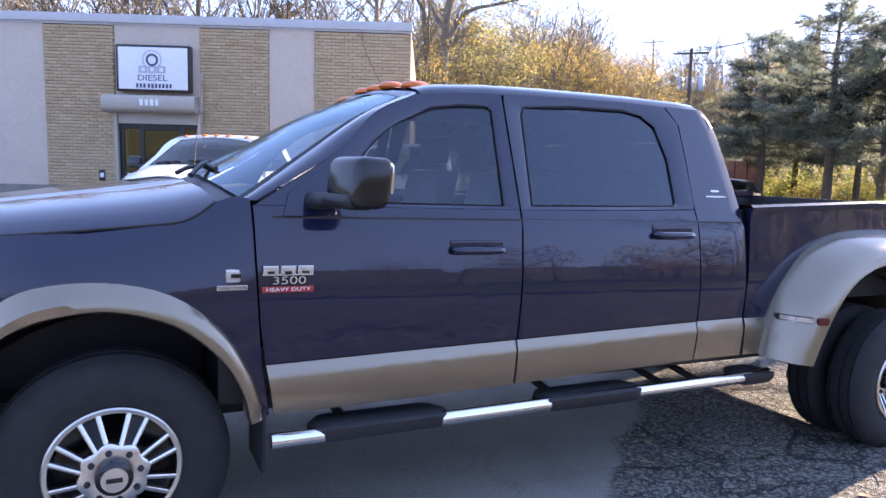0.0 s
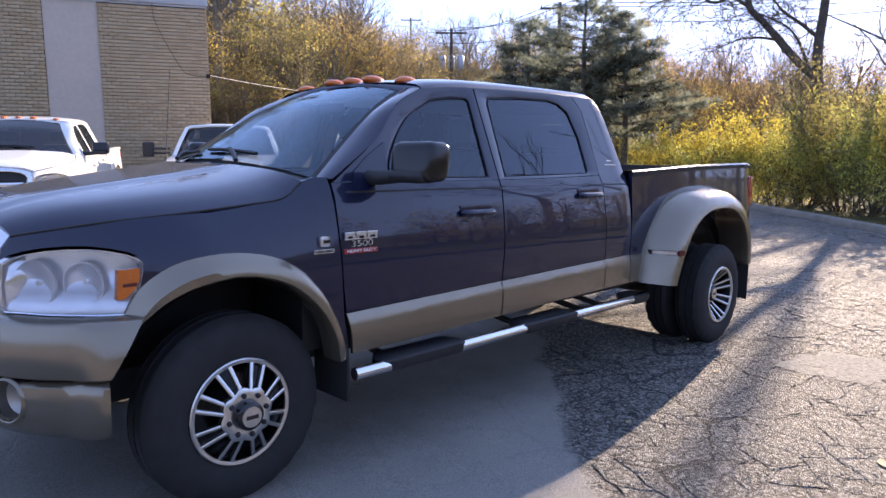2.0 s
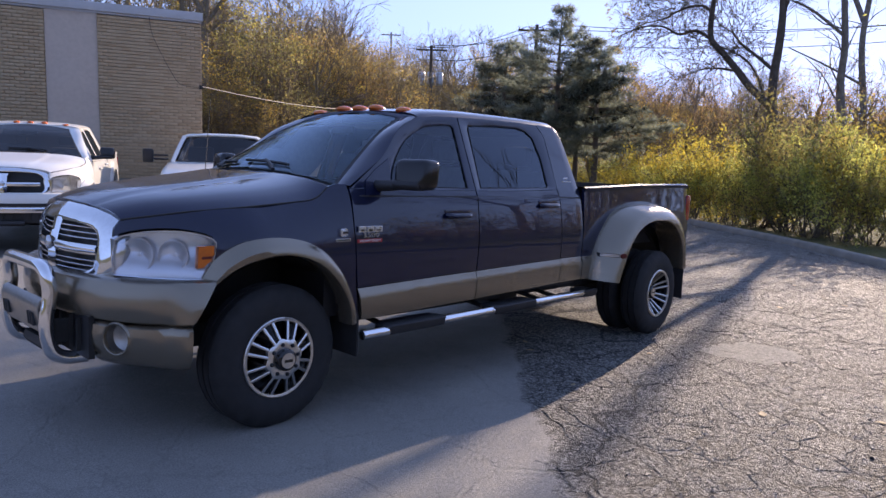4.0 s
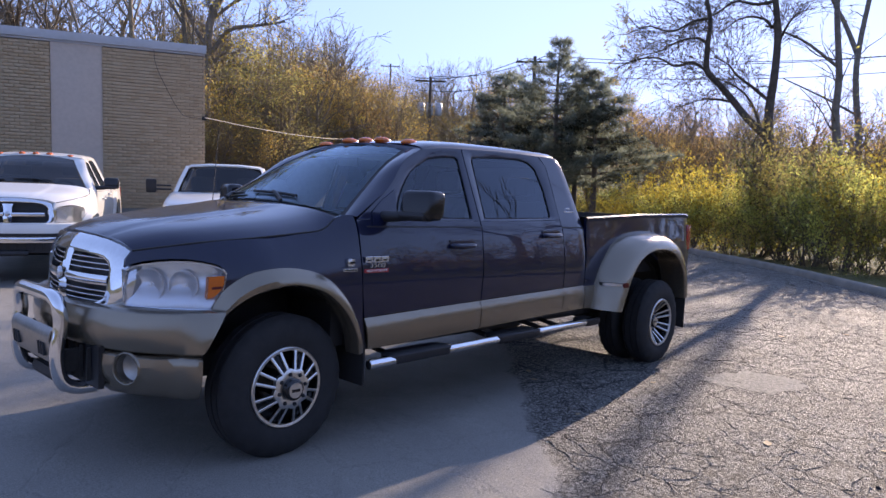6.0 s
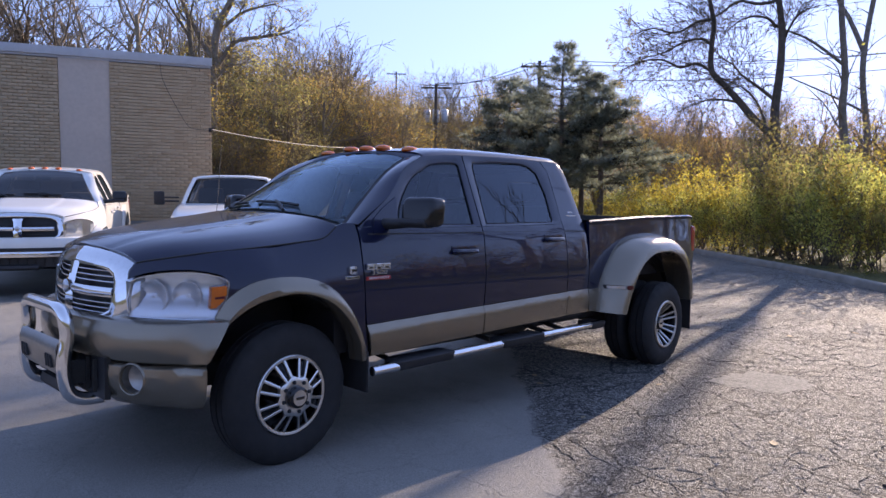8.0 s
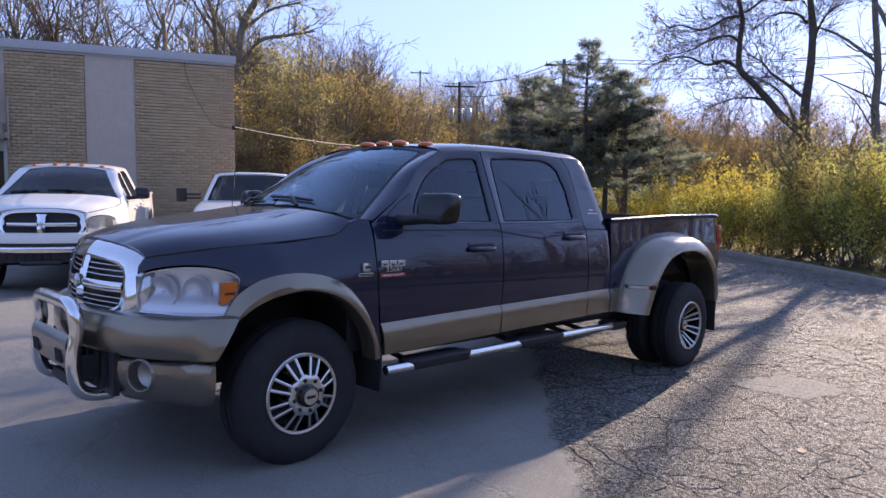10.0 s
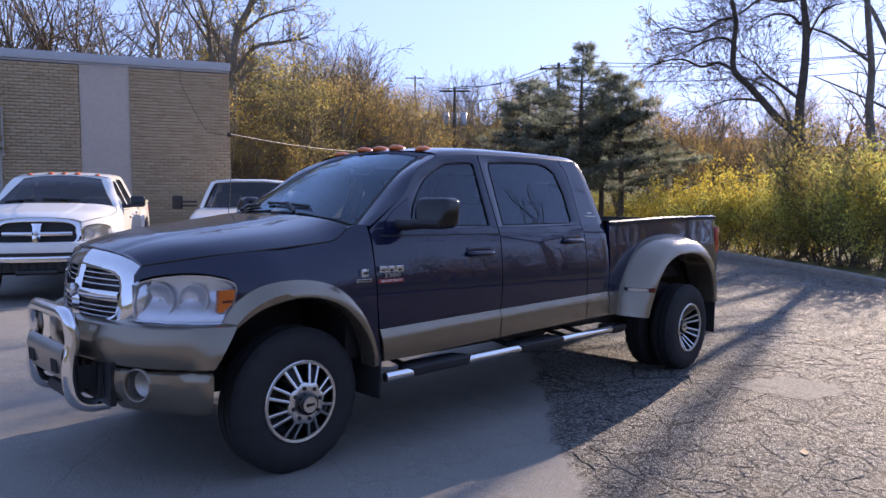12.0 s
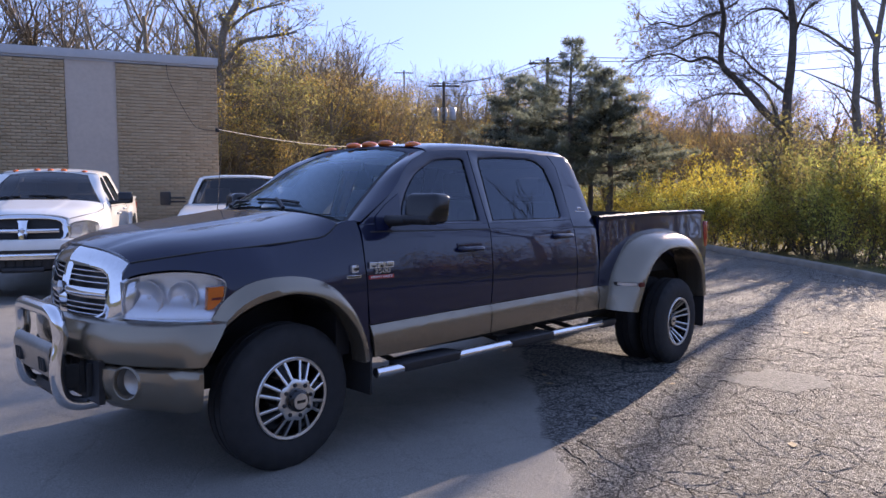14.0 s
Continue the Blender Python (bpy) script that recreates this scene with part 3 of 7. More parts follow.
def ram_front(body, main, lower, chrome_bumper, slats):
    """Grille, headlamps and bumper."""
    out = [(0, 1.212), (0.2, 1.208), (0.35, 1.198), (0.46, 1.180), (0.537, 1.148), (0.583, 1.09), (0.597, 0.98), (0.59, 0.89), (0.55, 0.84), (0.46, 0.81), (0.34, 0.79), (0.18, 0.775), (0, 0.77)]
    inn = [(0, 1.112), (0.18, 1.111), (0.31, 1.105), (0.375, 1.094), (0.415, 1.07), (0.438, 1.03), (0.442, 0.97), (0.438, 0.915), (0.418, 0.885), (0.375, 0.865), (0.30, 0.85), (0.17, 0.84), (0, 0.835)]
    if chrome_bumper:
        inn = [(d0 + (d - d0) * 0.62, z0 + (z - z0) * 0.62) for (d0, z0), (d, z) in zip(out[:13], inn)]
    out = [(MID - d, z) for d, z in out] + [(MID + d, z) for d, z in out[-2:0:-1]]
    inn = [(MID - d, z) for d, z in inn] + [(MID + d, z) for d, z in inn[-2:0:-1]]

    def at(line, dx):
        return [(front_x(y, z) + dx + 0.38 * max(0.0, z - 1.105), y, z) for y, z in line]

    def between(t, dx):
        return [(front_x(ay + (by - ay) * t, az + (bz - az) * t) + dx + 0.38 * max(0.0, az + (bz - az) * t - 1.105), ay + (by - ay) * t, az + (bz - az) * t) for (ay, az), (by, bz) in zip(out, inn)]

    rows = [at(out, 0.09), at(out, 0.02), between(0.12, -0.004), between(0.5, -0.014), between(0.85, -0.008), at(inn, 0.0), at(inn, 0.05)]
    part("grille_surround", loft([r + [r[0]] for r in rows]), CHROME, body, "bright chrome grille surround")
    back = bmesh.new()
    back.faces.new([back.verts.new(p) for p in at(inn, 0.06)])
    part("grille_backing", back, BLACK_PLASTIC, body)
    bar = loft([[(front_x(MID, z) - 0.012 + 0.02 * abs(s), MID + s * w, z) for s in (-1, -0.6, 0, 0.6, 1)] + [(front_x(MID, z) + 0.05, MID + s * w, z) for s in (1, -1)] for z, w in ((0.825, 0.065), (0.88, 0.050), (0.95, 0.055), (1.02, 0.050), (1.08, 0.052), (1.125, 0.068))], closed=True)
    part("grille_post", bar, CHROME, body, "chrome upright of the grille cross")
    for lo, hi in ((MID - 0.445, MID - 0.05), (MID + 0.05, MID + 0.445)):
        rail = loft([[(front_x(y, 0.98) + dx, y, z) for dx, z in ((0.0, 0.953), (-0.008, 0.968), (-0.008, 0.99), (0.0, 1.005), (0.04, 1.0), (0.04, 0.958))] for y in np.linspace(lo, hi, 7)], closed=True)
        part("grille_rail", rail, CHROME, body, "chrome crossbar of the grille")
    for z in ([0.868, 0.895, 0.922, 1.032, 1.06, 1.088] if slats == "thin" else [0.9, 1.045]):
        for s in (-1, 1):
            reach = 0.435 if 0.88 < z < 1.07 else 0.39
            ends = sorted((MID + s * 0.052, MID + s * reach))
            line = [(front_x(y, z) + 0.012, y, z) for y in np.linspace(*ends, 6)]
            part("grille_slat", tube(line, 0.0038 if slats == "thin" else 0.004, 6), SILVER if slats == "thin" else BLACK_PLASTIC, body)
    badge = lathe([(0.032, 0.0), (0.03, -0.012), (0.015, -0.02), (0.0, -0.02)], 20)
    for v in badge.verts:
        v.co = Vector((front_x(MID, 0.985) - 0.012 + v.co.y, MID + v.co.x, 0.985 + v.co.z * 1.2))
    part("grille_emblem", badge, SILVER, body, "plain round silver emblem")
    # headlamps
    edge = [(-0.755, 0.868), (-0.758, 0.96), (-0.752, 1.048), (-0.73, 1.068), (-0.69, 1.084), (-0.64, 1.096), (-0.58, 1.103), (-0.52, 1.104), (-0.46, 1.096), (-0.41, 1.082), (-0.378, 1.066), (-0.366, 1.045), (-0.374, 0.99), (-0.388, 0.92), (-0.412, 0.858), (-0.5, 0.855), (-0.63, 0.858)]
    def floor_of(x, z):
        t = min(max((z - 0.865) / 0.15, 0.0), 1.0)
        return nose(x) + 0.012 + 0.07 * t * t * (3 - 2 * t)

    lamps = pair("headlight", skin(edge, floor_of, 0.02, 0.03), LAMP_SILVER, body, "large clear headlight with an amber corner")
    for lens in pair("lens", skin(edge, lambda x, z: nose(x) - 0.006 + 0.25 * max(0, z - 1.0) ** 1.5, 0.004), HAZED, body, "clear lens", under=lamps):
        lens.visible_shadow = False
    rim = [(x, z) for x, z in edge]
    cx, cz = -0.57, 0.965
    inner_rim = [(cx + (x - cx) * 0.975, cz + (z - cz) * 0.94) for x, z in edge]
    pair("bezel", framed(rim, inner_rim, lambda x, z: nose(x) - 0.002 + 0.25 * max(0, z - 1.0) ** 1.5, 0.075, 0.01), CHROME, body, "", under=lamps)
    for x, z, r in ((-0.66, 0.972, 0.088), (-0.53, 0.975, 0.080)):
        bowl = lathe([(r * 1.02, 0.006), (r, -0.004), (r * 0.96, -0.004), (r * 0.92, 0.004), (r * 0.7, 0.014), (r * 0.4, 0.021), (r * 0.14, 0.024), (r * 0.12, 0.012), (0, 0.011)], 36)
        slope = math.atan((nose(x - 0.02) - nose(x + 0.02)) / 0.04)
        turn = Matrix.Translation((x, nose(x) + 0.038, z)) @ Matrix.Rotation(-slope - 0.15, 4, "Z")
        bmesh.ops.transform(bowl, matrix=turn, verts=bowl.verts[:])
        pair("reflector_bowl", bowl, LAMP_SILVER, body, "", under=lamps)
    amber = [(-0.450, 0.914), (-0.436, 0.945), (-0.431, 0.972), (-0.435, 1.0), (-0.445, 1.026), (-0.380, 1.032), (-0.381, 0.99), (-0.398, 0.95), (-0.428, 0.918)]
    pair("turn_signal", skin(amber, lambda x, z: nose(x) - 0.008 + 0.25 * max(0, z - 1.0) ** 1.5, 0.03), LAMP_SILVER if chrome_bumper else AMBER, body, "clear turn signal" if chrome_bumper else "amber turn signal", under=lamps)
    pair("turn_signal_rib", skin([(-0.432, 0.962), (-0.432, 0.974), (-0.390, 0.980), (-0.392, 0.966)], lambda x, z: nose(x) - 0.011 + 0.25 * max(0, z - 1.0) ** 1.5, 0.01), LAMP_SILVER if chrome_bumper else MARKER_LENS, body, "dark rib of the turn signal", under=lamps)
    # bumper
    plan = curve_through([(-0.915, 1.0, 0), (-0.905, 0.78, 0), (-0.875, 0.58, 0), (-0.82, 0.38, 0), (-0.73, 0.21, 0), (-0.61, 0.085, 0), (-0.49, 0.025, 0), (-0.40, 0.0, 0)], 5)
    ways = [(plan[min(k + 1, len(plan) - 1)] - plan[max(k - 1, 0)]).normalized() for k in range(len(plan))]
    outs = [Vector((w.y, -w.x, 0)) for w in ways]
    outs = [o if o.x < 0 or o.y < -0.3 else -o for o in outs]
    up_sec = [(-0.09, 0.862), (-0.03, 0.858), (-0.008, 0.845), (0.0, 0.82), (0.008, 0.78), (0.012, 0.735), (0.008, 0.69), (-0.004, 0.655), (-0.03, 0.642), (-0.07, 0.64)]
    lo_sec = [(-0.06, 0.642), (-0.02, 0.636), (-0.004, 0.622), (0.0, 0.58), (-0.006, 0.52), (-0.03, 0.455), (-0.075, 0.415), (-0.16, 0.40)]
    half = [[p + o * d + Vector((0, 0, z)) for d, z in up_sec] for p, o in zip(plan, outs)]
    full = [[Vector((q.x, 2 * MID - q.y, q.z)) for q in row] for row in half[::-1]][:-1] + half

    def slant(q):
        k = min(max((q[0] + 0.62) / 0.2, 0.0), 1.0)
        return Vector((q[0] - k * min(0.13, 0.6 * max(0.0, 0.86 - q[2])), q[1], q[2]))
    full = [[slant(q) for q in row] for row in full]
    bumper = part("bumper", loft(full, thick=0.0), lower, body, "painted front bumper")
    cut = next(k for k, p in enumerate(plan) if p.y < 0.52)
    low = loft([[slant(p + o * d + Vector((0, 0, z))) for d, z in lo_sec] for p, o in zip(plan[cut:], outs[cut:])])
    j = next(k for k, p in enumerate(plan) if p.y < 0.31)
    fog_at = plan[j] + Vector((0, 0, 0.565))
    bmesh.ops.subdivide_edges(low, edges=[e for e in low.edges if ((e.verts[0].co + e.verts[1].co) / 2 - fog_at).length < 0.16], cuts=5, use_grid_fill=True)
    bmesh.ops.delete(low, geom=[f for f in low.faces if (f.calc_center_median() - fog_at).length < 0.074], context="FACES")
    pair("lower_bumper", low, BLACK_PLASTIC if chrome_bumper else lower, body, "painted lower bumper corner")
    sill = loft([[(x, y, z) for x, z in ((-0.92, 0.40), (-0.94, 0.43), (-0.93, 0.47), (-0.89, 0.475))] for y in np.linspace(0.74, 1.26, 8)])
    part("lower_valance", sill, BLACK_PLASTIC, bumper)
    if chrome_bumper:
        strip = [[slant(p + o * d + Vector((0, 0, z))) for d, z in ((0.0, 0.665), (0.022, 0.66), (0.030, 0.62), (0.024, 0.585), (0.0, 0.58))] for p, o in zip(plan, outs)]
        strip = [[Vector((q.x, 2 * MID - q.y, q.z)) for q in row] for row in strip[::-1]][:-1] + strip
        part("bumper_strip", loft(strip), CHROME, bumper, "chrome bumper strip")
        slot = [[slant(p + o * d + Vector((0, 0, z))) for d, z in ((0.0, 0.715), (0.016, 0.715), (0.016, 0.668), (0.0, 0.668))] for p, o in zip(plan, outs) if p.y > 0.3]
        slot = [[Vector((q.x, 2 * MID - q.y, q.z)) for q in row] for row in slot[::-1]][:-1] + slot
        part("bumper_slot", loft(slot), BLACK_PLASTIC, bumper, "dark slot above the chrome strip")
    part("bumper_mouth", boxed((-0.86, 0.47, 0.44), (-0.83, 1.53, 0.66)), BLACK_PLASTIC, bumper, "dark bumper opening")
    for k in range(9):
        y = 0.56 + k * 0.11
        part("mouth_rib", boxed((-0.885, y, 0.47), (-0.865, y + 0.012, 0.64)), DARK_STEEL, bumper)
    fogs = []
    for name, prof, mat in (("fog_lamp", [(0.088, 0.012), (0.085, 0.002), (0.079, -0.002), (0.075, 0.0), (0.074, 0.02)], lower), ("fog_recess", [(0.076, 0.006), (0.070, 0.06), (0.045, 0.075), (0.0, 0.075)], BRUSHED)):
        bm = lathe(prof, 32)
        o = outs[j]
        turn = Matrix.Translation(plan[j] + Vector((0, 0, 0.565)) + o * 0.002) @ Matrix.Rotation(math.atan2(o.y, o.x) + math.pi / 2, 4, "Z")
        bmesh.ops.transform(bm, matrix=turn, verts=bm.verts[:])
        made = pair(name, bm, mat, body, "", under=fogs or None)
        fogs = fogs or made
    return bumper


def ram(name, label, m, main, lower, fancy=True, twin=True):
    """A crew-cab pickup with twin rear wheels; x runs to its tail, its near flank lies at y = 0, the front axle at x = 0."""
    truck = thing(name, label, "pickup truck", m)
    body = truck
    # front wing
    arch_mid = [((a[0] + b[0]) / 2, (a[1] + b[1]) / 2) for a, b in zip(ARCH_OUT, ARCH_IN)]
    wing = [(0.53, 0.548), (0.497, 0.74), (0.483, 0.9), (0.468, 1.12), (0.458, 1.36), (0.40, 1.36)] + smooth2(HOOD_EDGE, 3)[::-1] + [(-0.745, 1.10), (-0.752, 1.06), (-0.73, 1.077), (-0.69, 1.093), (-0.64, 1.105), (-0.58, 1.112), (-0.52, 1.113), (-0.46, 1.105), (-0.405, 1.091), (-0.370, 1.073), (-0.357, 1.046), (-0.365, 0.99), (-0.379, 0.92), (-0.400, 0.862)] + smooth2(arch_mid, 3)[3:]
    pair("front_fender", skin(wing, fender_y, 0.02, 0.06), main, body)
    rows = []
    for (ox, oz), (ix, iz) in zip(smooth2(ARCH_OUT, 4), smooth2(ARCH_IN, 4)):
        y0 = fender_y(ox, oz)
        y1 = fender_y(ix, min(iz, 0.98))
        rows.append([(ox, y0 + 0.012, oz), (ox, y0 - 0.010, oz), (ox + (ix - ox) * 0.25, y0 - 0.034, oz + (iz - oz) * 0.25), (ox + (ix - ox) * 0.6, y1 - 0.046, oz + (iz - oz) * 0.6), (ox + (ix - ox) * 0.92, y1 - 0.046, oz + (iz - oz) * 0.92), (ix, y1 - 0.036, iz), (ix, y1 + 0.09, iz)])
    pair("wheel_arch_trim", loft(rows), lower, body, "pewter wheel arch trim")
    for x0, deep in ((0.0, 0.72), (4.07, 0.80)):
        r = 0.555 if x0 == 0 else 0.60
        line = [(x0 + r * math.cos(a), 0.40 + r * math.sin(a)) for a in np.linspace(0.28, math.pi - 0.28, 17)]
        loft_rows = [[(x, y, z) for x, z in line] for y in (0.06, 0.3, deep)]
        vs = loft(loft_rows)
        vs.faces.new([v for v in sorted([v for v in vs.verts if abs(v.co.y - deep) < 1e-4], key=lambda v: math.atan2(v.co.z - 0.4, v.co.x - x0))])
        pair("wheel_well", vs, BLACK_PLASTIC, body, "dark wheel well liner")
    # doors
    door_f = [(0.511, 0.748), (0.490, 0.9), (0.476, 1.12), (0.466, 1.335), (1.0, 1.335), (1.617, 1.335), (1.612, 1.05), (1.602, 0.774)]
    door_r = [(1.612, 0.774), (1.622, 1.05), (1.627, 1.335), (2.2, 1.342), (2.655, 1.352), (2.662, 1.2), (2.668, 0.95), (2.668, 0.797)]
    fronts = pair("front_door", skin(door_f, side_y), main, body)
    rears = pair("rear_door", skin(door_r, side_y), main, body)
    ridge_z = lambda x: float(np.interp(x, (0.514, 1.1, 1.6, 2.2, 2.667, 3.0), (0.741, 0.756, 0.767, 0.780, 0.790, 0.795)))
    low_y = lambda x, z: side_y(x, z) + 0.004 - 0.022 * min(1.0, max(0.0, (ridge_z(x) - z) / 0.045))
    trim_f = [(0.545, 0.548), (0.514, 0.741), (1.1, 0.756), (1.599, 0.767), (1.592, 0.570)]
    trim_r = [(1.602, 0.571), (1.609, 0.767), (2.2, 0.780), (2.667, 0.790), (2.650, 0.597)]
    pair("door_trim", skin(trim_f, low_y, 0.02, 0.045), lower, body, "pewter lower door panel", under=fronts)
    pair("door_trim", skin(trim_r, low_y, 0.02, 0.045), lower, body, "pewter lower door panel", under=rears)
    win_f = smooth2([(0.81, 1.352), (0.88, 1.49), (1.04, 1.655), (1.26, 1.762)], 3) + [(1.40, 1.782), (1.535, 1.79), (1.558, 1.775), (1.545, 1.352), (1.2, 1.352)]
    frm_f = smooth2([(0.475, 1.337), (0.795, 1.54), (0.985, 1.715), (1.185, 1.815)], 3) + [(1.40, 1.842), (1.56, 1.853), (1.617, 1.853), (1.617, 1.337), (1.2, 1.337)]
    win_r = [(1.69, 1.355), (1.715, 1.77), (1.74, 1.805), (2.0, 1.822), (2.33, 1.832), (2.44, 1.815), (2.515, 1.765), (2.555, 1.60), (2.545, 1.385), (2.53, 1.368), (2.2, 1.362)]
    frm_r = [(1.627, 1.337), (1.627, 1.82), (1.632, 1.856), (2.0, 1.87), (2.36, 1.878), (2.60, 1.876), (2.675, 1.79), (2.672, 1.60), (2.662, 1.385), (2.655, 1.357), (2.2, 1.345)]
    pair("window_frame", framed(frm_f, win_f, side_y), main, body, "", under=fronts)
    pair("window_frame", framed(frm_r, win_r, side_y), main, body, "", under=rears)
    for w, doors in ((win_f, fronts), (win_r, rears)):
        mid = (sum(p[0] for p in w) / len(w), sum(p[1] for p in w) / len(w))
        slim = [(mid[0] + (x - mid[0]) * 0.991, mid[1] + (z - mid[1]) * 0.982) for x, z in w]
        pair("window_seal", framed(w, slim, lambda x, z: side_y(x, z) + 0.006, 0.014, 0.004), BLACK_GLOSS, body, "", under=doors)
        for glazing in pair("window_pane", skin(w, lambda x, z: side_y(x, z) + 0.014, 0.0), LIGHT_GLASS if doors is fronts else TINTED, body, "dark tinted glass", under=doors):
            glazing.visible_shadow = False
    for (x0, x1, z), doors in (((1.275, 1.505, 1.168), fronts), ((2.37, 2.60, 1.232), rears)):
        y = side_y((x0 + x1) / 2, z)
        cup = boxed((x0 - 0.012, y - 0.003, z - 0.040), (x1 + 0.012, y + 0.02, z + 0.040), 0.012)
        pair("handle_recess", cup, main, body, "", under=doors)
        grip = tube(curve_through([(x0, y - 0.006, z), (x0 + 0.02, y - 0.034, z), ((x0 + x1) / 2, y - 0.042, z), (x1 - 0.02, y - 0.034, z), (x1, y - 0.006, z)], 4), 0.017, 8)
        pair("door_handle", grip, main, body, "", under=doors)
    sail = [(0.575, 1.300), (0.60, 1.385), (0.70, 1.455), (0.83, 1.525), (0.80, 1.345), (0.76, 1.325), (0.66, 1.30)]
    pair("mirror_base", skin(sail, lambda x, z: side_y(x, z) - 0.012, 0.03), main, body, "", under=fronts)
    head = bmesh.new()
    box(head, (0.70, -0.290, 1.345), (0.845, -0.065, 1.528))
    edges = head.edges[:]
    bmesh.ops.bevel(head, geom=edges, offset=0.040, segments=4, profile=0.5, affect="EDGES")
    for v in head.verts:
        v.co.x += 0.10 * (v.co.z - 1.385) - 0.22 * (v.co.y + 0.1)
    mirrors = pair("door_mirror", head, BLACK_GLOSS, body, "folding black door mirror")
    arm = bmesh.new()
    box(arm, (0.690, -0.262, 1.340), (0.81, -0.055, 1.402))
    bmesh.ops.bevel(arm, geom=arm.edges[:], offset=0.030, segments=3, profile=0.5, affect="EDGES")
    for v in arm.verts:
        v.co.x -= 0.22 * (v.co.y + 0.1)
    tube([(0.69, 0.07, 1.356), (0.70, -0.02, 1.360), (0.73, -0.11, 1.368)], [0.036, 0.034, 0.030], 12, bm=arm)
    pair("mirror_arm", arm, BLACK_PLASTIC, body, "", under=mirrors)
    face = bmesh.new()
    box(face, (0.846, -0.265, 1.40), (0.856, -0.11, 1.505), 0.002)
    for v in face.verts:
        v.co.x -= 0.22 * (v.co.y + 0.1)
    pair("mirror_glass", face, CHROME, body, "", under=mirrors)
    # cab corner, roof, pillars
    corner = []
    for z in np.linspace(0.80, 1.878, 24):
        x0 = float(np.interp(z, (0.80, 1.2, 1.357, 1.6, 1.79, 1.878), (2.678, 2.670, 2.663, 2.678, 2.682, 2.612)))
        x1 = float(np.interp(z, (0.80, 0.95, 1.16, 1.37, 1.55, 1.74, 1.84, 1.878), (2.998, 3.0, 2.995, 2.985, 2.968, 2.945, 2.915, 2.875)))
        xs = [x0 + (x1 - x0) * k / 6 for k in range(7)]
        corner.append([(x0, side_y(x0, z) + 0.025, z)] + [(x, side_y(x, z) + (0.006 if x == x1 else 0.0), z) for x in xs] + [(x1 + 0.004, side_y(x1, z) + 0.04, z)])
    pair("cab_corner", loft(corner), main, body)
    pair("rear_pillar", loft([[(x, side_y(x, z) + d, z) for x, d in ((2.61, 0.018), (2.65, 0.014), (2.69, 0.014), (2.72, 0.018))] for z in (1.35, 1.5, 1.65, 1.80, 1.868)]), main, body)
    pair("cab_corner_trim", skin([(2.660, 0.598), (2.677, 0.792), (2.997, 0.795), (2.985, 0.60)], low_y), lower, body, "pewter lower panel")
    roof_rows = []
    for x, ze, zc in ((1.205, 1.810, 1.876), (1.26, 1.826, 1.890), (1.34, 1.838, 1.903), (1.55, 1.857, 1.925), (1.85, 1.868, 1.942), (2.2, 1.876, 1.95), (2.5, 1.880, 1.948), (2.7, 1.880, 1.94), (2.83, 1.875, 1.925), (2.89, 1.845, 1.88), (2.925, 1.79, 1.80)):
        ye = side_y(x, ze)
        half = [(ye - 0.004, ze - 0.01), (ye + 0.012, ze + 0.014), (ye + 0.05, ze + 0.032), (ye + 0.14, ze + 0.3 * (zc - ze) + 0.026), (ye + 0.30, ze + 0.78 * (zc - ze) + 0.005), (MID, zc)]
        roof_rows.append([(x + 0.03 * (1 - abs(y - MID) / 0.7) * (1 if x > 2 else -1), y, z) for y, z in half] + [(x + 0.03 * (1 - abs(y - MID) / 0.7) * (1 if x > 2 else -1), 2 * MID - y, z) for y, z in half[-2::-1]])
    top = part("cab_roof", loft(roof_rows), main, body)
    for y in (0.49, 0.80, 1.0, 1.20, 1.51):
        lamp = bmesh.new()
        bmesh.ops.create_uvsphere(lamp, u_segments=16, v_segments=8, radius=1.0)
        for v in lamp.verts:
            v.co = Vector((1.275 + 0.078 * v.co.x + 0.02 * max(0, -v.co.z), y + 0.05 * v.co.y, (1.894 if abs(y - MID) < 0.4 else 1.870) + 0.030 * max(-0.4, v.co.z)))
        part("clearance_lamp", lamp, AMBER, top, "amber roof clearance lamp")
    ws_l = curve_through([(0.44, 0.150, 1.352), (0.70, 0.265, 1.53), (0.945, 0.360, 1.695), (1.180, 0.430, 1.815)], 4)
    ws_c = curve_through([(0.35, MID, 1.430), (0.60, MID, 1.572), (0.88, MID, 1.735), (1.19, MID, 1.866)], 4)
    pane = []
    for a, c in zip(ws_l, ws_c):
        row = []
        for s in np.linspace(-1, 1, 17):
            k = 1 - abs(s) ** 2.2
            row.append((a.x + (c.x - a.x) * k, MID + s * (MID - a.y), a.z + (c.z - a.z) * k))
        pane.append(row)
    front = roof_rows[0]
    fy, fx, fz = [p[1] for p in front], [p[0] for p in front], [p[2] for p in front]
    brow = [(1.186, 0.285, 1.806), (1.184, 0.35, 1.810)] + list(pane[-1]) + [(1.184, 2 * MID - 0.35, 1.810), (1.186, 2 * MID - 0.285, 1.806)]
    header = [[(p[0] - 0.012, p[1], p[2] - 0.004) for p in brow], [(p[0] - 0.006, p[1], p[2] + 0.010) for p in brow], [(float(np.interp(p[1], fy, fx)) + 0.02, p[1], float(np.interp(p[1], fy, fz)) + 0.001) for p in brow]]
    part("windscreen_header", loft(header), main, body)
    part("windscreen", loft(pane), WINDSCREEN if fancy else DARK_GLASS, body, "raked windscreen with sky reflected").visible_shadow = False
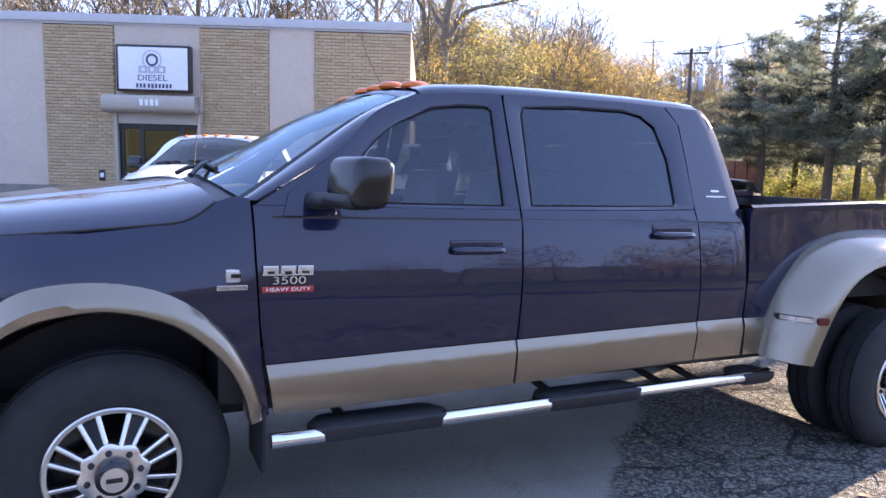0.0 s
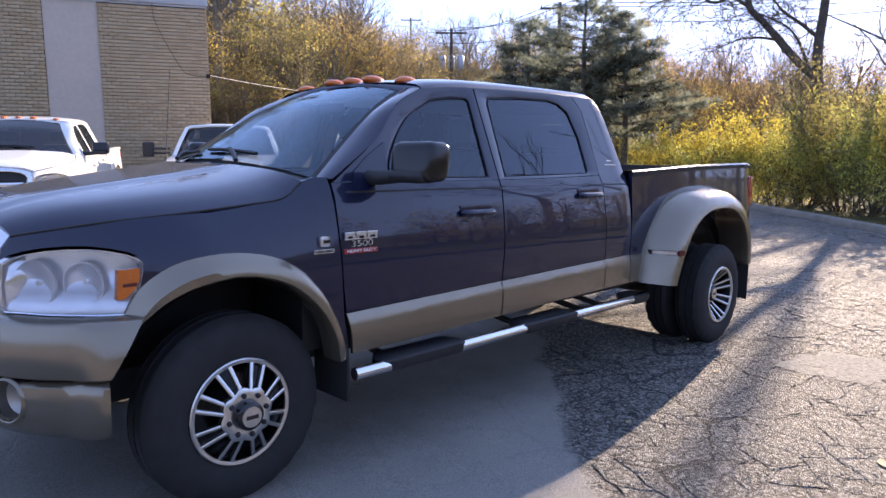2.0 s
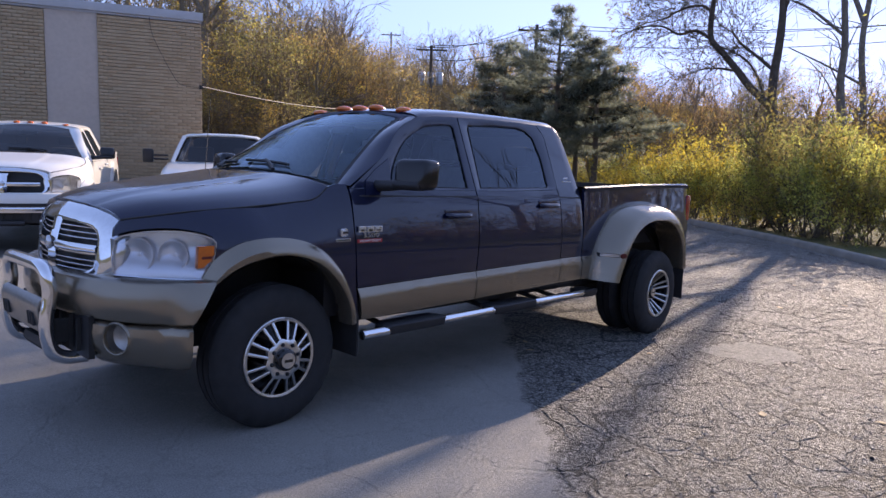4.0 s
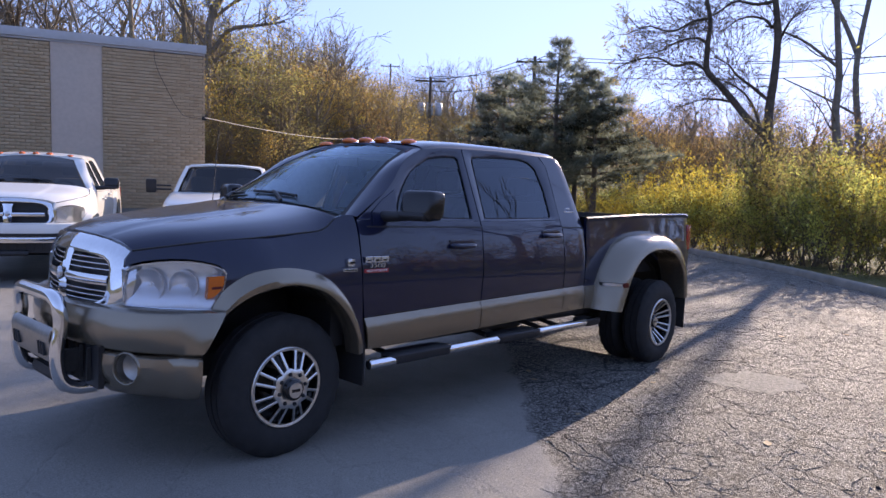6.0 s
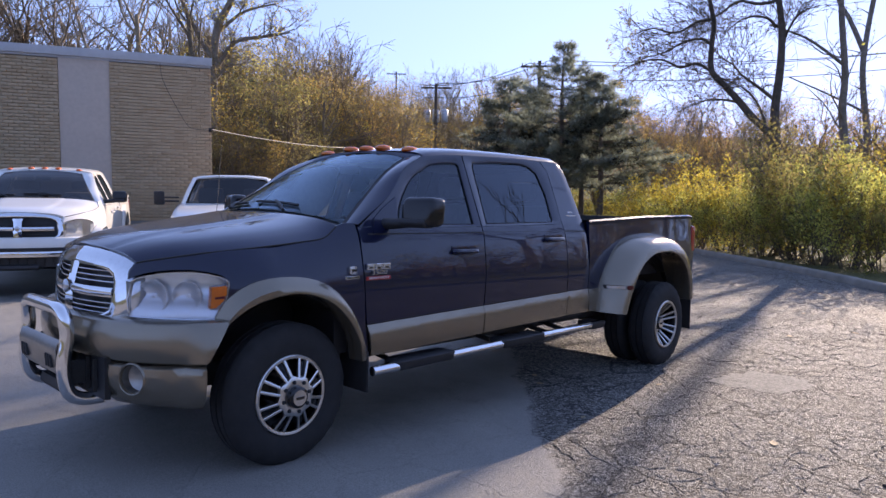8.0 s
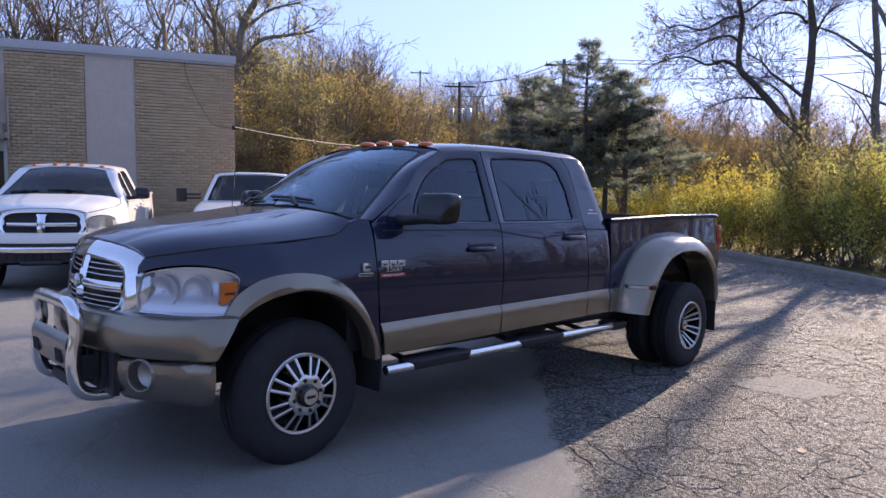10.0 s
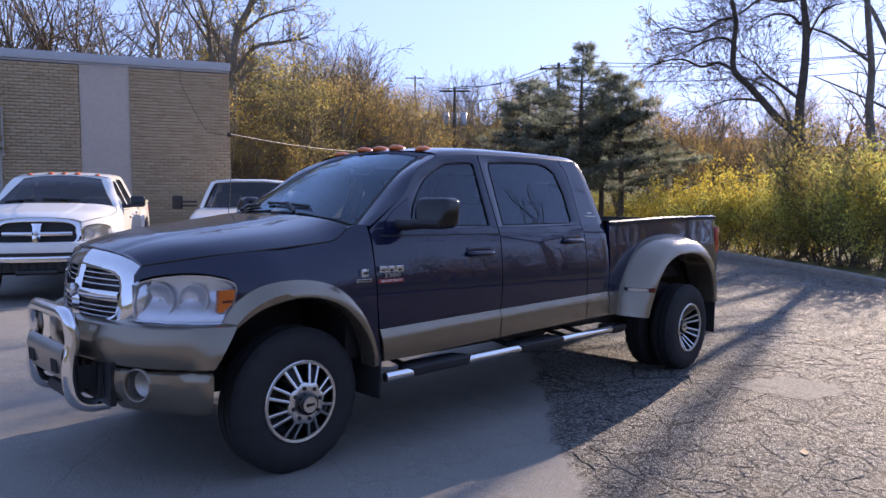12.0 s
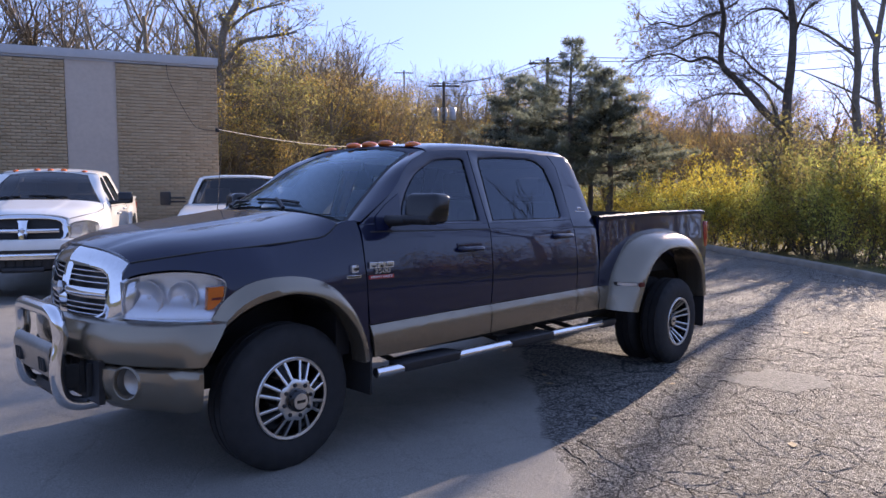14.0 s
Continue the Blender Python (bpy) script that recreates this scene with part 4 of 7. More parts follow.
    edge_rows = [[Vector(r[0]), Vector(r[0]).lerp(Vector(r[2]), 0.10) - Vector((0.004, 0, -0.004))] for r in pane]
    pair("windscreen_seal", loft(edge_rows), BLACK_PLASTIC, body)
    dl = curve_through([(0.475, side_y(0.46, 1.35), 1.352), (0.80, side_y(0.7, 1.54), 1.545), (0.99, side_y(0.9, 1.72), 1.722), (1.19, side_y(1.2, 1.82), 1.818)], 4)
    pair("a_pillar", loft([[w + Vector((0, 0.0, 0)), w.lerp(d, 0.3) + Vector((-0.008, -0.012, 0.006)), w.lerp(d, 0.7) + Vector((-0.008, -0.014, 0.004)), d] for w, d in zip(ws_l, dl)]), main, body)
    back = []
    for x, z, w in ((2.915, 1.80, 0.73), (2.955, 1.55, 0.83), (2.975, 1.36, 0.93), (2.985, 1.15, 0.97), (2.985, 0.7, 0.99)):
        back.append([(x, MID - w, z), (x + 0.03, MID - w * 0.8, z), (x + 0.045, MID, z), (x + 0.03, MID + w * 0.8, z), (x, MID + w, z)])
    part("cab_back", loft(back), main, body)
    part("rear_window", loft([[(2.925 + 0.15 * (1.78 - z) + 0.06, y, z) for y in (0.5, 1.0, 1.5)] for z in (1.76, 1.6, 1.44)]), TINTED, body, "dark rear window")
    # hood and cowl
    he = curve_through([(x, fender_y(x, z), z) for x, z in HOOD_EDGE], 3)
    hc = curve_through([(-0.768, MID, 1.214), (-0.735, MID, 1.231), (-0.64, MID, 1.265), (-0.5, MID, 1.297), (-0.22, MID, 1.340), (0.05, MID, 1.380), (0.18, MID, 1.402), (0.26, MID, 1.410)], 3)
    # across: a flat raised middle, a step down to a shallow valley, a round shoulder at the edge
    across = curve_through([(0.0, 0, 1.0), (0.2, 0, 0.995), (0.36, 0, 0.975), (0.43, 0, 0.95), (0.475, 0, 0.895), (0.52, 0, 0.85), (0.60, 0, 0.805), (0.72, 0, 0.70), (0.82, 0, 0.56), (0.90, 0, 0.37), (0.955, 0, 0.185), (1.0, 0, 0.0)], 3)
    plain_across = [1 - p.x ** 2.7 for p in across]
    hood = []
    for e, c in zip(he, hc):
        raised = min(1.0, max(0.0, (c.x + 0.72) / 0.32))
        half = []
        for p, flat in zip(across, plain_across):
            k = flat + (p.z - flat) * (0.35 + 0.65 * raised if p.x < 0.6 else 1.0)
            half.append((e.x + (c.x - e.x) * (1 - p.x ** 2), p.x * (MID - e.y - 0.004), e.z + (c.z - e.z) * k + 0.002))
        hood.append([(x, MID - y, z) for x, y, z in half[::-1]] + [(x, MID + y, z) for x, y, z in half[1:]])
    broad = len(hood[0])
    part("hood", loft(hood), main, body, "long domed hood")
    # a black tube along the hood's edge stands in for the shade in its gap
    pair("hood_gap", tube([p + Vector((0, -0.001, -0.001)) for p in he], 0.0055, 6), BLACK_PLASTIC, body)
    lip = [[Vector(p) for p in hood[0]], [Vector(p) + Vector((0.03, 0, -0.03)) for p in hood[0]]]
    part("hood_lip", loft(lip), main, body)
    cowl = [[Vector(p) + Vector((-0.01, 0, -0.012)) for p in hood[-1]], [Vector(p) + Vector((0.035, 0, -0.022)) for p in hood[-1]], [Vector(pane[0][min(16, max(0, round(k * 16 / (broad - 1))))]) + Vector((0.02, 0, -0.008)) for k in range(broad)]]
    part("cowl", loft(cowl), BLACK_PLASTIC, body, "black plastic cowl")

    def on_glass(u, t, lift):
        k = 1 - abs(t) ** 2.2
        n = u * (len(ws_l) - 1)
        i = min(int(n), len(ws_l) - 2)
        a, c = ws_l[i].lerp(ws_l[i + 1], n - i), ws_c[i].lerp(ws_c[i + 1], n - i)
        return Vector((a.x + (c.x - a.x) * k - lift * 0.5, MID + t * (MID - a.y), a.z + (c.z - a.z) * k + lift))

    for t0, t1, foot in ((0.20, -0.44, -0.40), (0.86, 0.34, 0.42)):
        blade = [on_glass(0.09 - 0.02 * f, t0 + (t1 - t0) * f, 0.012) for f in (0.0, 0.25, 0.5, 0.75, 1.0)]
        base = on_glass(0.0, foot, 0.0) + Vector((-0.05, 0, 0.006))
        wiper = part("wiper", tube(curve_through([base, base.lerp(blade[2], 0.5) + Vector((0, 0, 0.014)), blade[2] + Vector((0, 0, 0.008))], 4), 0.012, 6), BLACK_PLASTIC, body, "black wiper")
        part("wiper_blade", tube(blade, 0.010, 6), BLACK_PLASTIC, wiper)
    # inner shell that closes the gaps between the panels
    shell = bmesh.new()
    box(shell, (0.47, 0.05, 0.56), (2.97, 1.95, 0.80), 0.01)
    box(shell, (-0.55, 0.62, 0.56), (0.47, 1.38, 1.10), 0.01)
    part("body_shell", shell, BLACK_PLASTIC, body)
    pair("inner_sill", boxed((0.53, 0.035, 0.57), (2.97, 0.07, 1.30), 0.01), BLACK_PLASTIC, body)
    pair("bulkhead", boxed((0.36, 0.14, 0.56), (0.46, 1.0, 1.28), 0.01), BLACK_PLASTIC, body)
    part("chassis", boxed((-0.7, 0.45, 0.42), (5.05, 1.55, 0.56), 0.03), DARK_STEEL, body, "dark chassis underside")
    for x in (0.0, 4.07):
        part("axle", tube([(x, 0.1, 0.395), (x, 1.9, 0.395)], 0.07, 12), DARK_STEEL, body)
    # cargo box
    box_side = [(3.018, 0.60), (3.022, 1.0), (3.020, 1.372), (4.0, 1.415), (5.0, 1.435), (5.07, 1.425), (5.115, 1.33), (5.15, 1.1), (5.17, 0.85), (5.14, 0.66), (4.78, 0.62)] + [(4.07 + 0.62 * math.cos(a), 0.45 + 0.62 * math.sin(a)) for a in np.linspace(0.25, math.pi - 0.25, 12)]
    flat = lambda x, z: 0.012 + 0.05 * max(0.0, (z - 1.05)) ** 1.2 - 0.012 * math.exp(-(((z - 1.0) / 0.2) ** 2)) + 0.5 * max(0, x - 5.0) ** 1.6
    sides = pair("box_side", skin(box_side, flat, 0.03), main, body)
    pair("box_trim", skin([(3.020, 0.595), (3.022, 0.795), (3.42, 0.80), (3.42, 0.60)], lambda x, z: flat(x, z) + 0.004 - 0.022 * min(1.0, max(0.0, (0.797 - z) / 0.045)), 0.02, 0.045), lower, body, "", under=sides)
    cap_rows = [[(x, 0.015 + 0.012 + dy, z + dz) for dy, dz in ((-0.012, -0.03), (-0.014, 0.0), (0.0, 0.012), (0.05, 0.012), (0.09, 0.008), (0.09, -0.04))] for x, z in ((3.022, 1.375), (4.0, 1.418), (5.0, 1.438), (5.07, 1.428))]
    pair("box_rail", loft(cap_rows), main, body, "painted rail cap", under=sides)
    inner = bmesh.new()
    box(inner, (3.03, 0.10, 0.85), (5.08, 1.90, 0.90))
    box(inner, (3.03, 0.10, 0.85), (3.07, 1.90, 1.36))
    box(inner, (5.04, 0.08, 0.72), (5.12, 1.92, 1.41))
    box(inner, (3.07, 0.10, 0.9), (5.04, 0.13, 1.385))
    box(inner, (3.07, 1.87, 0.9), (5.04, 1.90, 1.385))
    part("box_liner", inner, BLACK_PLASTIC, body, "black bed liner", smooth=False)
    pair("tail_lamp", boxed((5.075, 0.012, 1.06), (5.168, 0.16, 1.33), 0.015), RED_LENS, body, "red tail lamp")
    rear_b = boxed((5.13, 0.22, 0.56), (5.27, 1.78, 0.72), 0.03)
    part("rear_bumper", rear_b, CHROME, body, "chrome rear bumper")
    # wide rear wing
    fl_out = [(3.13, 0.585), (3.165, 0.74), (3.235, 0.92), (3.33, 1.045), (3.455, 1.155), (3.64, 1.230), (3.87, 1.262), (4.2, 1.260), (4.5, 1.19), (4.70, 1.03), (4.79, 0.82), (4.82, 0.64)]
    fl_in = [(3.29, 0.570), (3.35, 0.70), (3.43, 0.84), (3.52, 0.95), (3.63, 1.03), (3.78, 1.082), (3.96, 1.10), (4.18, 1.085), (4.36, 1.01), (4.49, 0.88), (4.55, 0.74), (4.57, 0.60)]
    rows = []
    bulge = 1.0 if twin else 0.16
    for (ox, oz), (ix, iz) in zip(smooth2(fl_out, 4), smooth2(fl_in, 4)):
        def go(t, y):
            return (ox + (ix - ox) * t, y * (bulge if y < 0 else 1), oz + (iz - oz) * t)
        y0 = flat(ox, oz)
        lobe = (1.14 if oz < 0.93 else 0.90) if ox < 3.6 else 1.0
        rows.append([go(0, y0 + 0.01), go(0.03, y0 - 0.03 * lobe), go(0.22, -0.125 * lobe), go(0.45, -0.192 * (1 + 0.4 * (lobe - 1))), go(0.7, -0.222), go(0.95, -0.232), go(1.0, -0.226), go(1.02, -0.20), go(1.03, 0.02)])
    wings = pair("rear_fender", loft(rows), lower, body, "wide pewter rear fender over twin wheels")
    if twin:
        wing_y = lambda x, z: float(np.interp((x - 3.185) / 0.220, (0.03, 0.22, 0.45, 0.7, 0.95), (-0.034, -0.142, -0.203, -0.222, -0.232))) - 0.015
        oval = [(x - 0.022, z) for x, z in ((3.325, 0.793), (3.335, 0.783), (3.375, 0.783), (3.385, 0.793), (3.385, 0.812), (3.375, 0.822), (3.335, 0.822), (3.325, 0.812))]
        pair("side_marker", skin(oval, wing_y, 0.03, 0.02), MARKER_LENS, body, "dark red side marker", under=wings)
        back = [(3.196, 0.789), (3.282, 0.789), (3.282, 0.822), (3.196, 0.822)]
        pair("marker_bezel", skin(back, lambda x, z: wing_y(x, z) + 0.004, 0.02, 0.02), BLACK_PLASTIC, body, "", under=wings)
        strip = [(3.200, 0.793), (3.278, 0.793), (3.278, 0.818), (3.200, 0.818)]
        pair("side_marker", skin(strip, wing_y, 0.03, 0.02), SILVER, body, "slim silver side marker", under=wings)
    pair("mud_flap", boxed((4.59, -0.22, 0.30), (4.605, 0.26, 0.78), 0.005), RUBBER, body, "black rubber mud flap")
    pair("mud_flap", boxed((0.50, -0.02, 0.33), (0.515, 0.26, 0.58), 0.005), RUBBER, body, "black rubber mud flap")
    # wheels
    for far in (False, True):
        def put(x, y, deep):
            return wheel(body, (x, 2 * MID - y if far else y, 0.395), deep, far)
        put(0.0, 0.035, -0.035)
        put(4.12, -0.205 if twin else 0.035, 0.10 if twin else -0.02)
        t = part("inner_tyre", tyre_mesh(), RUBBER, body, "inner twin tyre")
        t.location = (4.12, (2 * MID - 0.29) if far else 0.06, 0.395)
    # steps
    if fancy:
        for far in (False, True):
            def q(p):
                return (p[0], 2 * MID - p[1] if far else p[1], p[2])
            line = [(0.53, -0.035, 0.460), (0.70, -0.045, 0.464), (1.9, -0.045, 0.475), (3.05, -0.045, 0.484), (3.20, -0.025, 0.486)]
            bar = part("side_step", tube([q(p) for p in line], 0.030, 16), CHROME, body, "chrome tube side step with black treads")
            for x0, x1 in ((0.68, 1.27), (1.72, 2.32), (2.93, 3.22)):
                pad = bmesh.new()
                sec = [(-0.070, 0.497), (-0.079, 0.490), (-0.080, 0.456), (-0.070, 0.438), (0.02, 0.436), (0.09, 0.47), (0.09, 0.497)]
                rowsp = []
                for x, k in ((x0, 0.45), (x0 + 0.05, 0.92), (x0 + 0.08, 1.0), (x1 - 0.08, 1.0), (x1 - 0.05, 0.92), (x1, 0.45)):
                    rowsp.append([q((x, -0.035 + (y + 0.035) * k, 0.47 + (z - 0.47) * (0.4 + 0.6 * k) + 0.004 * x)) for y, z in sec])
                part("step_tread", loft(rowsp, closed=True), BLACK_PLASTIC, bar, "black ribbed tread")
            for x in (0.9, 1.95, 2.62, 2.86):
                part("step_bracket", tube([q((x, -0.02, 0.47)), q((x - 0.03, 0.12, 0.44)), q((x - 0.05, 0.5, 0.5))], 0.02, 8), DARK_STEEL, bar)
    ram_front(body, main, lower, not fancy, "thin" if fancy else "plain")
    # cabin
    part("dashboard", loft([[(x, y, z) for x, z in ((0.45, 1.34), (0.72, 1.37), (0.86, 1.33), (0.90, 1.15), (0.8, 0.9))] for y in np.linspace(0.14, 1.86, 6)]), TRIM_DARK, body, "dark dashboard")
    rim_pts = [(0.98 + 0.07 * math.sin(a), 0.55 + 0.19 * math.cos(a), 1.27 + 0.18 * math.sin(a)) for a in np.linspace(0, 2 * math.pi, 25)]
    part("steering_wheel", tube(rim_pts, 0.016, 8, cap=False), TRIM_DARK, body, "dark steering wheel")
    for x in (1.45, 2.35):
        for y in (0.55, 1.45):
            seat = bmesh.new()
            box(seat, (x - 0.25, y - 0.27, 0.82), (x + 0.25, y + 0.27, 1.02), 0.05)
            s = part("seat", seat, UPHOLSTERY, body, "grey cloth seat")
            bk = bmesh.new()
            box(bk, (x + 0.16, y - 0.26, 0.95), (x + 0.30, y + 0.26, 1.50), 0.06)
            for v in bk.verts:
                v.co.x += 0.22 * (v.co.z - 0.95)
            part("backrest", bk, UPHOLSTERY, s)
            hr = bmesh.new()
            box(hr, (x + 0.30, y - 0.13, 1.54), (x + 0.40, y + 0.13, 1.70), 0.04)
            part("headrest", hr, UPHOLSTERY, s)
    mir = boxed((1.10, 0.88, 1.70), (1.13, 1.12, 1.76), 0.012)
    part("rear_view_mirror", mir, TRIM_DARK, body, "dark rear-view mirror")
    part("headliner", loft([[(x, y, 1.795) for y in (0.4, 1.0, 1.6)] for x in (1.28, 2.0, 2.9)]), UPHOLSTERY, body)
    return truck


truck = ram("pickup_truck", "black crew-cab pickup with pewter trim and twin rear wheels", pose(0, 0, 0, 0, 1.27, 0), BLACK_PAINT, PEWTER)


def bull_bar(truck):
    """A polished tube guard with a slotted plate, bolted to the bumper."""
    half = [(-0.80, 0.67, 0.415), (-0.90, 0.67, 0.42), (-0.965, 0.67, 0.46), (-0.99, 0.67, 0.55), (-0.99, 0.67, 0.64), (-0.975, 0.67, 0.75), (-0.98, 0.672, 0.82), (-0.985, 0.69, 0.868), (-0.99, 0.75, 0.89), (-0.99, 0.86, 0.893), (-0.99, 1.0, 0.893)]
    line = curve_through(half + [(x, 2 - y, z) for x, y, z in half[-2::-1]], 4)
    bar = part("bull_bar", tube(line, 0.036, 14), CHROME, truck, "polished tube bull bar with a slotted plate")
    plate = loft([[(-1.0, y, 0.735), (-1.02, y, 0.72), (-1.03, y, 0.68), (-1.02, y, 0.585), (-1.0, y, 0.55), (-0.985, y, 0.555)] for y in np.linspace(0.685, 1.315, 6)])
    bmesh.ops.solidify(plate, geom=plate.faces[:], thickness=0.006)
    pl = part("bull_bar_plate", plate, BRUSHED, bar, "brushed plate with slots")
    for y in (0.75, 0.785, 0.82, 1.17, 1.205, 1.24):
        slot = boxed((-1.036, y, 0.59), (-1.017, y + 0.016, 0.655), 0.004)
        for v in slot.verts:
            v.co.y += 0.35 * (v.co.z - 0.63)
        part("slot", slot, BLACK_PLASTIC, pl)
    for y in (0.70, 1.30):
        part("bull_bar_bracket", boxed((-0.95, y - 0.02, 0.50), (-0.80, y + 0.02, 0.62), 0.008), DARK_STEEL, bar)


def badges(truck):
    """Raised badges on the near flank, as plain shapes with the legible words."""
    y = side_y(0.6, 1.05) - 0.004
    b = part("door_badge", boxed((0.492, y - 0.004, 1.0805), (0.682, y + 0.004, 1.0865), 0.002), SILVER, truck, "silver and red door badge")
    for k, (x0, x1) in enumerate(((0.494, 0.552), (0.558, 0.616), (0.622, 0.682))):
        part("badge_block", boxed((x0, y - 0.006, 1.085), (x1, y + 0.004, 1.118), 0.004), SILVER, b)
        part("badge_gap", boxed((x0 + 0.016, y - 0.0075, 1.088 if k != 1 else 1.085), (x1 - 0.016, y, 1.098), 0.002), BLACK_GLOSS, b)
    face = Matrix.Rotation(radians(90), 4, "X")
    lettering("3500", 0.048, Matrix.Translation((0.590, y - 0.006, 1.062)) @ face @ Matrix.Diagonal((1.35, 0.85, 1, 1)), SILVER, b)
    part("badge_strip", boxed((0.492, y - 0.004, 1.018), (0.684, y + 0.004, 1.040), 0.002), RED_PAINT, b, "red strip")
    lettering("HEAVY DUTY", 0.024, Matrix.Translation((0.588, y - 0.0055, 1.029)) @ face @ Matrix.Diagonal((1.15, 0.8, 1, 1)), WHITE_INK, b)
    y = fender_y(0.39, 1.07) - 0.004
    c = part("fender_badge", boxed((0.362, y - 0.004, 1.060), (0.415, y + 0.005, 1.108), 0.014), SILVER, truck, "silver engine badge")
    part("badge_gap", boxed((0.382, y - 0.006, 1.075), (0.418, y, 1.090), 0.003), BLACK_GLOSS, c)
    part("badge_strip", boxed((0.334, y - 0.002, 1.030), (0.442, y + 0.006, 1.048), 0.002), SILVER, c)
    lettering("TURBO DIESEL", 0.016, Matrix.Translation((0.388, y - 0.0035, 1.039)) @ face, BLACK_GLOSS, c, deep=0.001)
    y = side_y(2.83, 1.43) - 0.003
    d = part("corner_badge", boxed((2.76, y - 0.002, 1.40), (2.90, y + 0.02, 1.428), 0.003), SILVER, truck, "plain silver badge")
    part("badge_crest", boxed((2.80, y + 0.010, 1.43), (2.865, y + 0.03, 1.458), 0.010), SILVER, d)
    ant = part("antenna", tube([(0.42, 1.80, 1.36), (0.44, 1.82, 1.40), (0.49, 1.84, 1.95)], [0.012, 0.003, 0.0022], 6), BLACK_PLASTIC, truck, "thin whip antenna")


bull_bar(truck)
badges(truck)


def narrow(thing_root, by):
    """Draws the far flank in by a given width, leaving the wide wings and the near flank as they are."""
    def to(y):
        return y if y < 0 else (y * (2 - by) / 2 if y < 2 else y - by)
    for ob in thing_root.children_recursive:
        if ob.type == "MESH" and ob.location.length < 1e-6 and ob.parent.name.split(".")[0] != "wheel":
            for v in ob.data.vertices:
                v.co.y = to(v.co.y)
        elif ob.location.length > 1e-6:
            ob.location.y = to(ob.location.y)


narrow(truck, 0.14)

white_ram = ram("pickup_truck", "white crew-cab pickup with a chrome grille, parked nose out", pose(2.08, 8.20, 0.0, 0, 0, 63.2), WHITE_PAINT, WHITE_PAINT, fancy=False, twin=False)


def work_truck(m):
    """A boxy white pickup with tow mirrors; x runs to its tail."""
    t = thing("pickup_truck", "boxy white work pickup with black tow mirrors", "pickup truck", m)

    def ring(x, w, z0, z1, r=0.08):
        pts = []
        for sy, sz, a0 in ((1, 1, 0), (-1, 1, 90), (-1, -1, 180), (1, -1, 270)):
            for k in range(4):
                a = radians(a0 + 30 * k)
                pts.append((x, MID + sy * (w - r) + r * math.cos(a), (z1 - r if sz > 0 else z0 + r) + r * math.sin(a)))
        return pts

    hood = loft([ring(x, w, 0.62, z, 0.10) for x, w, z in ((-0.95, 0.90, 1.16), (-0.80, 0.96, 1.22), (-0.3, 0.98, 1.29), (0.25, 0.99, 1.345), (0.45, 0.99, 1.36))], closed=True)
    hood.faces.new([v for v in hood.verts[:16]])
    part("hood", hood, WHITE_PAINT, t, "white hood")
    part("cab", loft([ring(x, w, 0.55, z, 0.06) for x, w, z in ((0.45, 0.99, 1.36), (3.1, 0.99, 1.36))], closed=True), WHITE_PAINT, t)
    roof = [[(x, MID - w, z - 0.03), (x, MID - w + 0.05, z), (x, MID - 0.3, z + 0.03), (x, MID + 0.3, z + 0.03), (x, MID + w - 0.05, z), (x, MID + w, z - 0.03)] for x, w, z in ((1.08, 0.70, 1.865), (1.14, 0.715, 1.895), (2.0, 0.73, 1.915), (2.95, 0.72, 1.90), (3.05, 0.71, 1.85))]
    part("cab_roof", loft(roof, thick=0.03), WHITE_PAINT, t)
    ws = [[(x + 0.10 * s * s, MID + s * w, z - 0.02 * s * s) for s in np.linspace(-1, 1, 9)] for x, w, z in ((0.42, 0.86, 1.375), (0.72, 0.80, 1.60), (1.05, 0.70, 1.86))]
    part("windscreen", loft(ws), DARK_GLASS, t, "dark upright windscreen")
    for far in (False, True):
        def q(x, y, z):
            return (x, 2 * MID - y if far else y, z)
        part("a_pillar", loft([[q(x - 0.02, y + 0.03, z), q(x + 0.0, y - 0.03, z), q(x + 0.09, y - 0.06, z), q(x + 0.10, y, z)] for x, y, z in ((0.47, 0.13, 1.36), (0.80, 0.20, 1.60), (1.14, 0.30, 1.87))]), WHITE_PAINT, t)
        part("side_window", loft([[q(x, 0.06 + 0.42 * (z - 1.36), z) for x in np.linspace(x0, x1, 4)] for x0, x1, z in ((0.68, 1.75, 1.37), (0.95, 1.75, 1.62), (1.25, 1.75, 1.83))]), TINTED, t, "dark side window")
        part("side_window", loft([[q(x, 0.06 + 0.42 * (z - 1.36), z) for x in np.linspace(1.85, 2.8, 4)] for z in (1.37, 1.62, 1.83)]), TINTED, t, "dark side window")
        for x in (1.80, 2.93):
            part("door_pillar", loft([[q(x - 0.06, 0.03 + 0.42 * (z - 1.36), z), q(x + 0.09, 0.03 + 0.42 * (z - 1.36), z)] for z in (1.35, 1.6, 1.88)], thick=0.04), WHITE_PAINT, t)
        head = bmesh.new()
        box(head, (0, 0, 0), (0.12, 0.19, 0.26), 0.04)
        bmesh.ops.translate(head, verts=head.verts[:], vec=(0.62, 2 * MID + 0.24 if far else -0.43, 1.33))
        mr = part("tow_mirror", head, BLACK_PLASTIC, t, "black telescopic tow mirror")
        for z in (1.40, 1.47):
            part("mirror_arm", tube([q(0.72, 0.02, z), q(0.68, -0.26, z)], 0.016, 8), BLACK_PLASTIC, mr)
        for x in (0.0, 3.7):
            ty = part("tyre", tyre_mesh(), RUBBER, t)
            ty.location = (x, 2 * MID - 0.28 if far else 0.05, 0.40)
    part("box", loft([ring(x, 0.99, 0.62, 1.36, 0.05) for x in (3.2, 5.6)], closed=True), WHITE_PAINT, t)
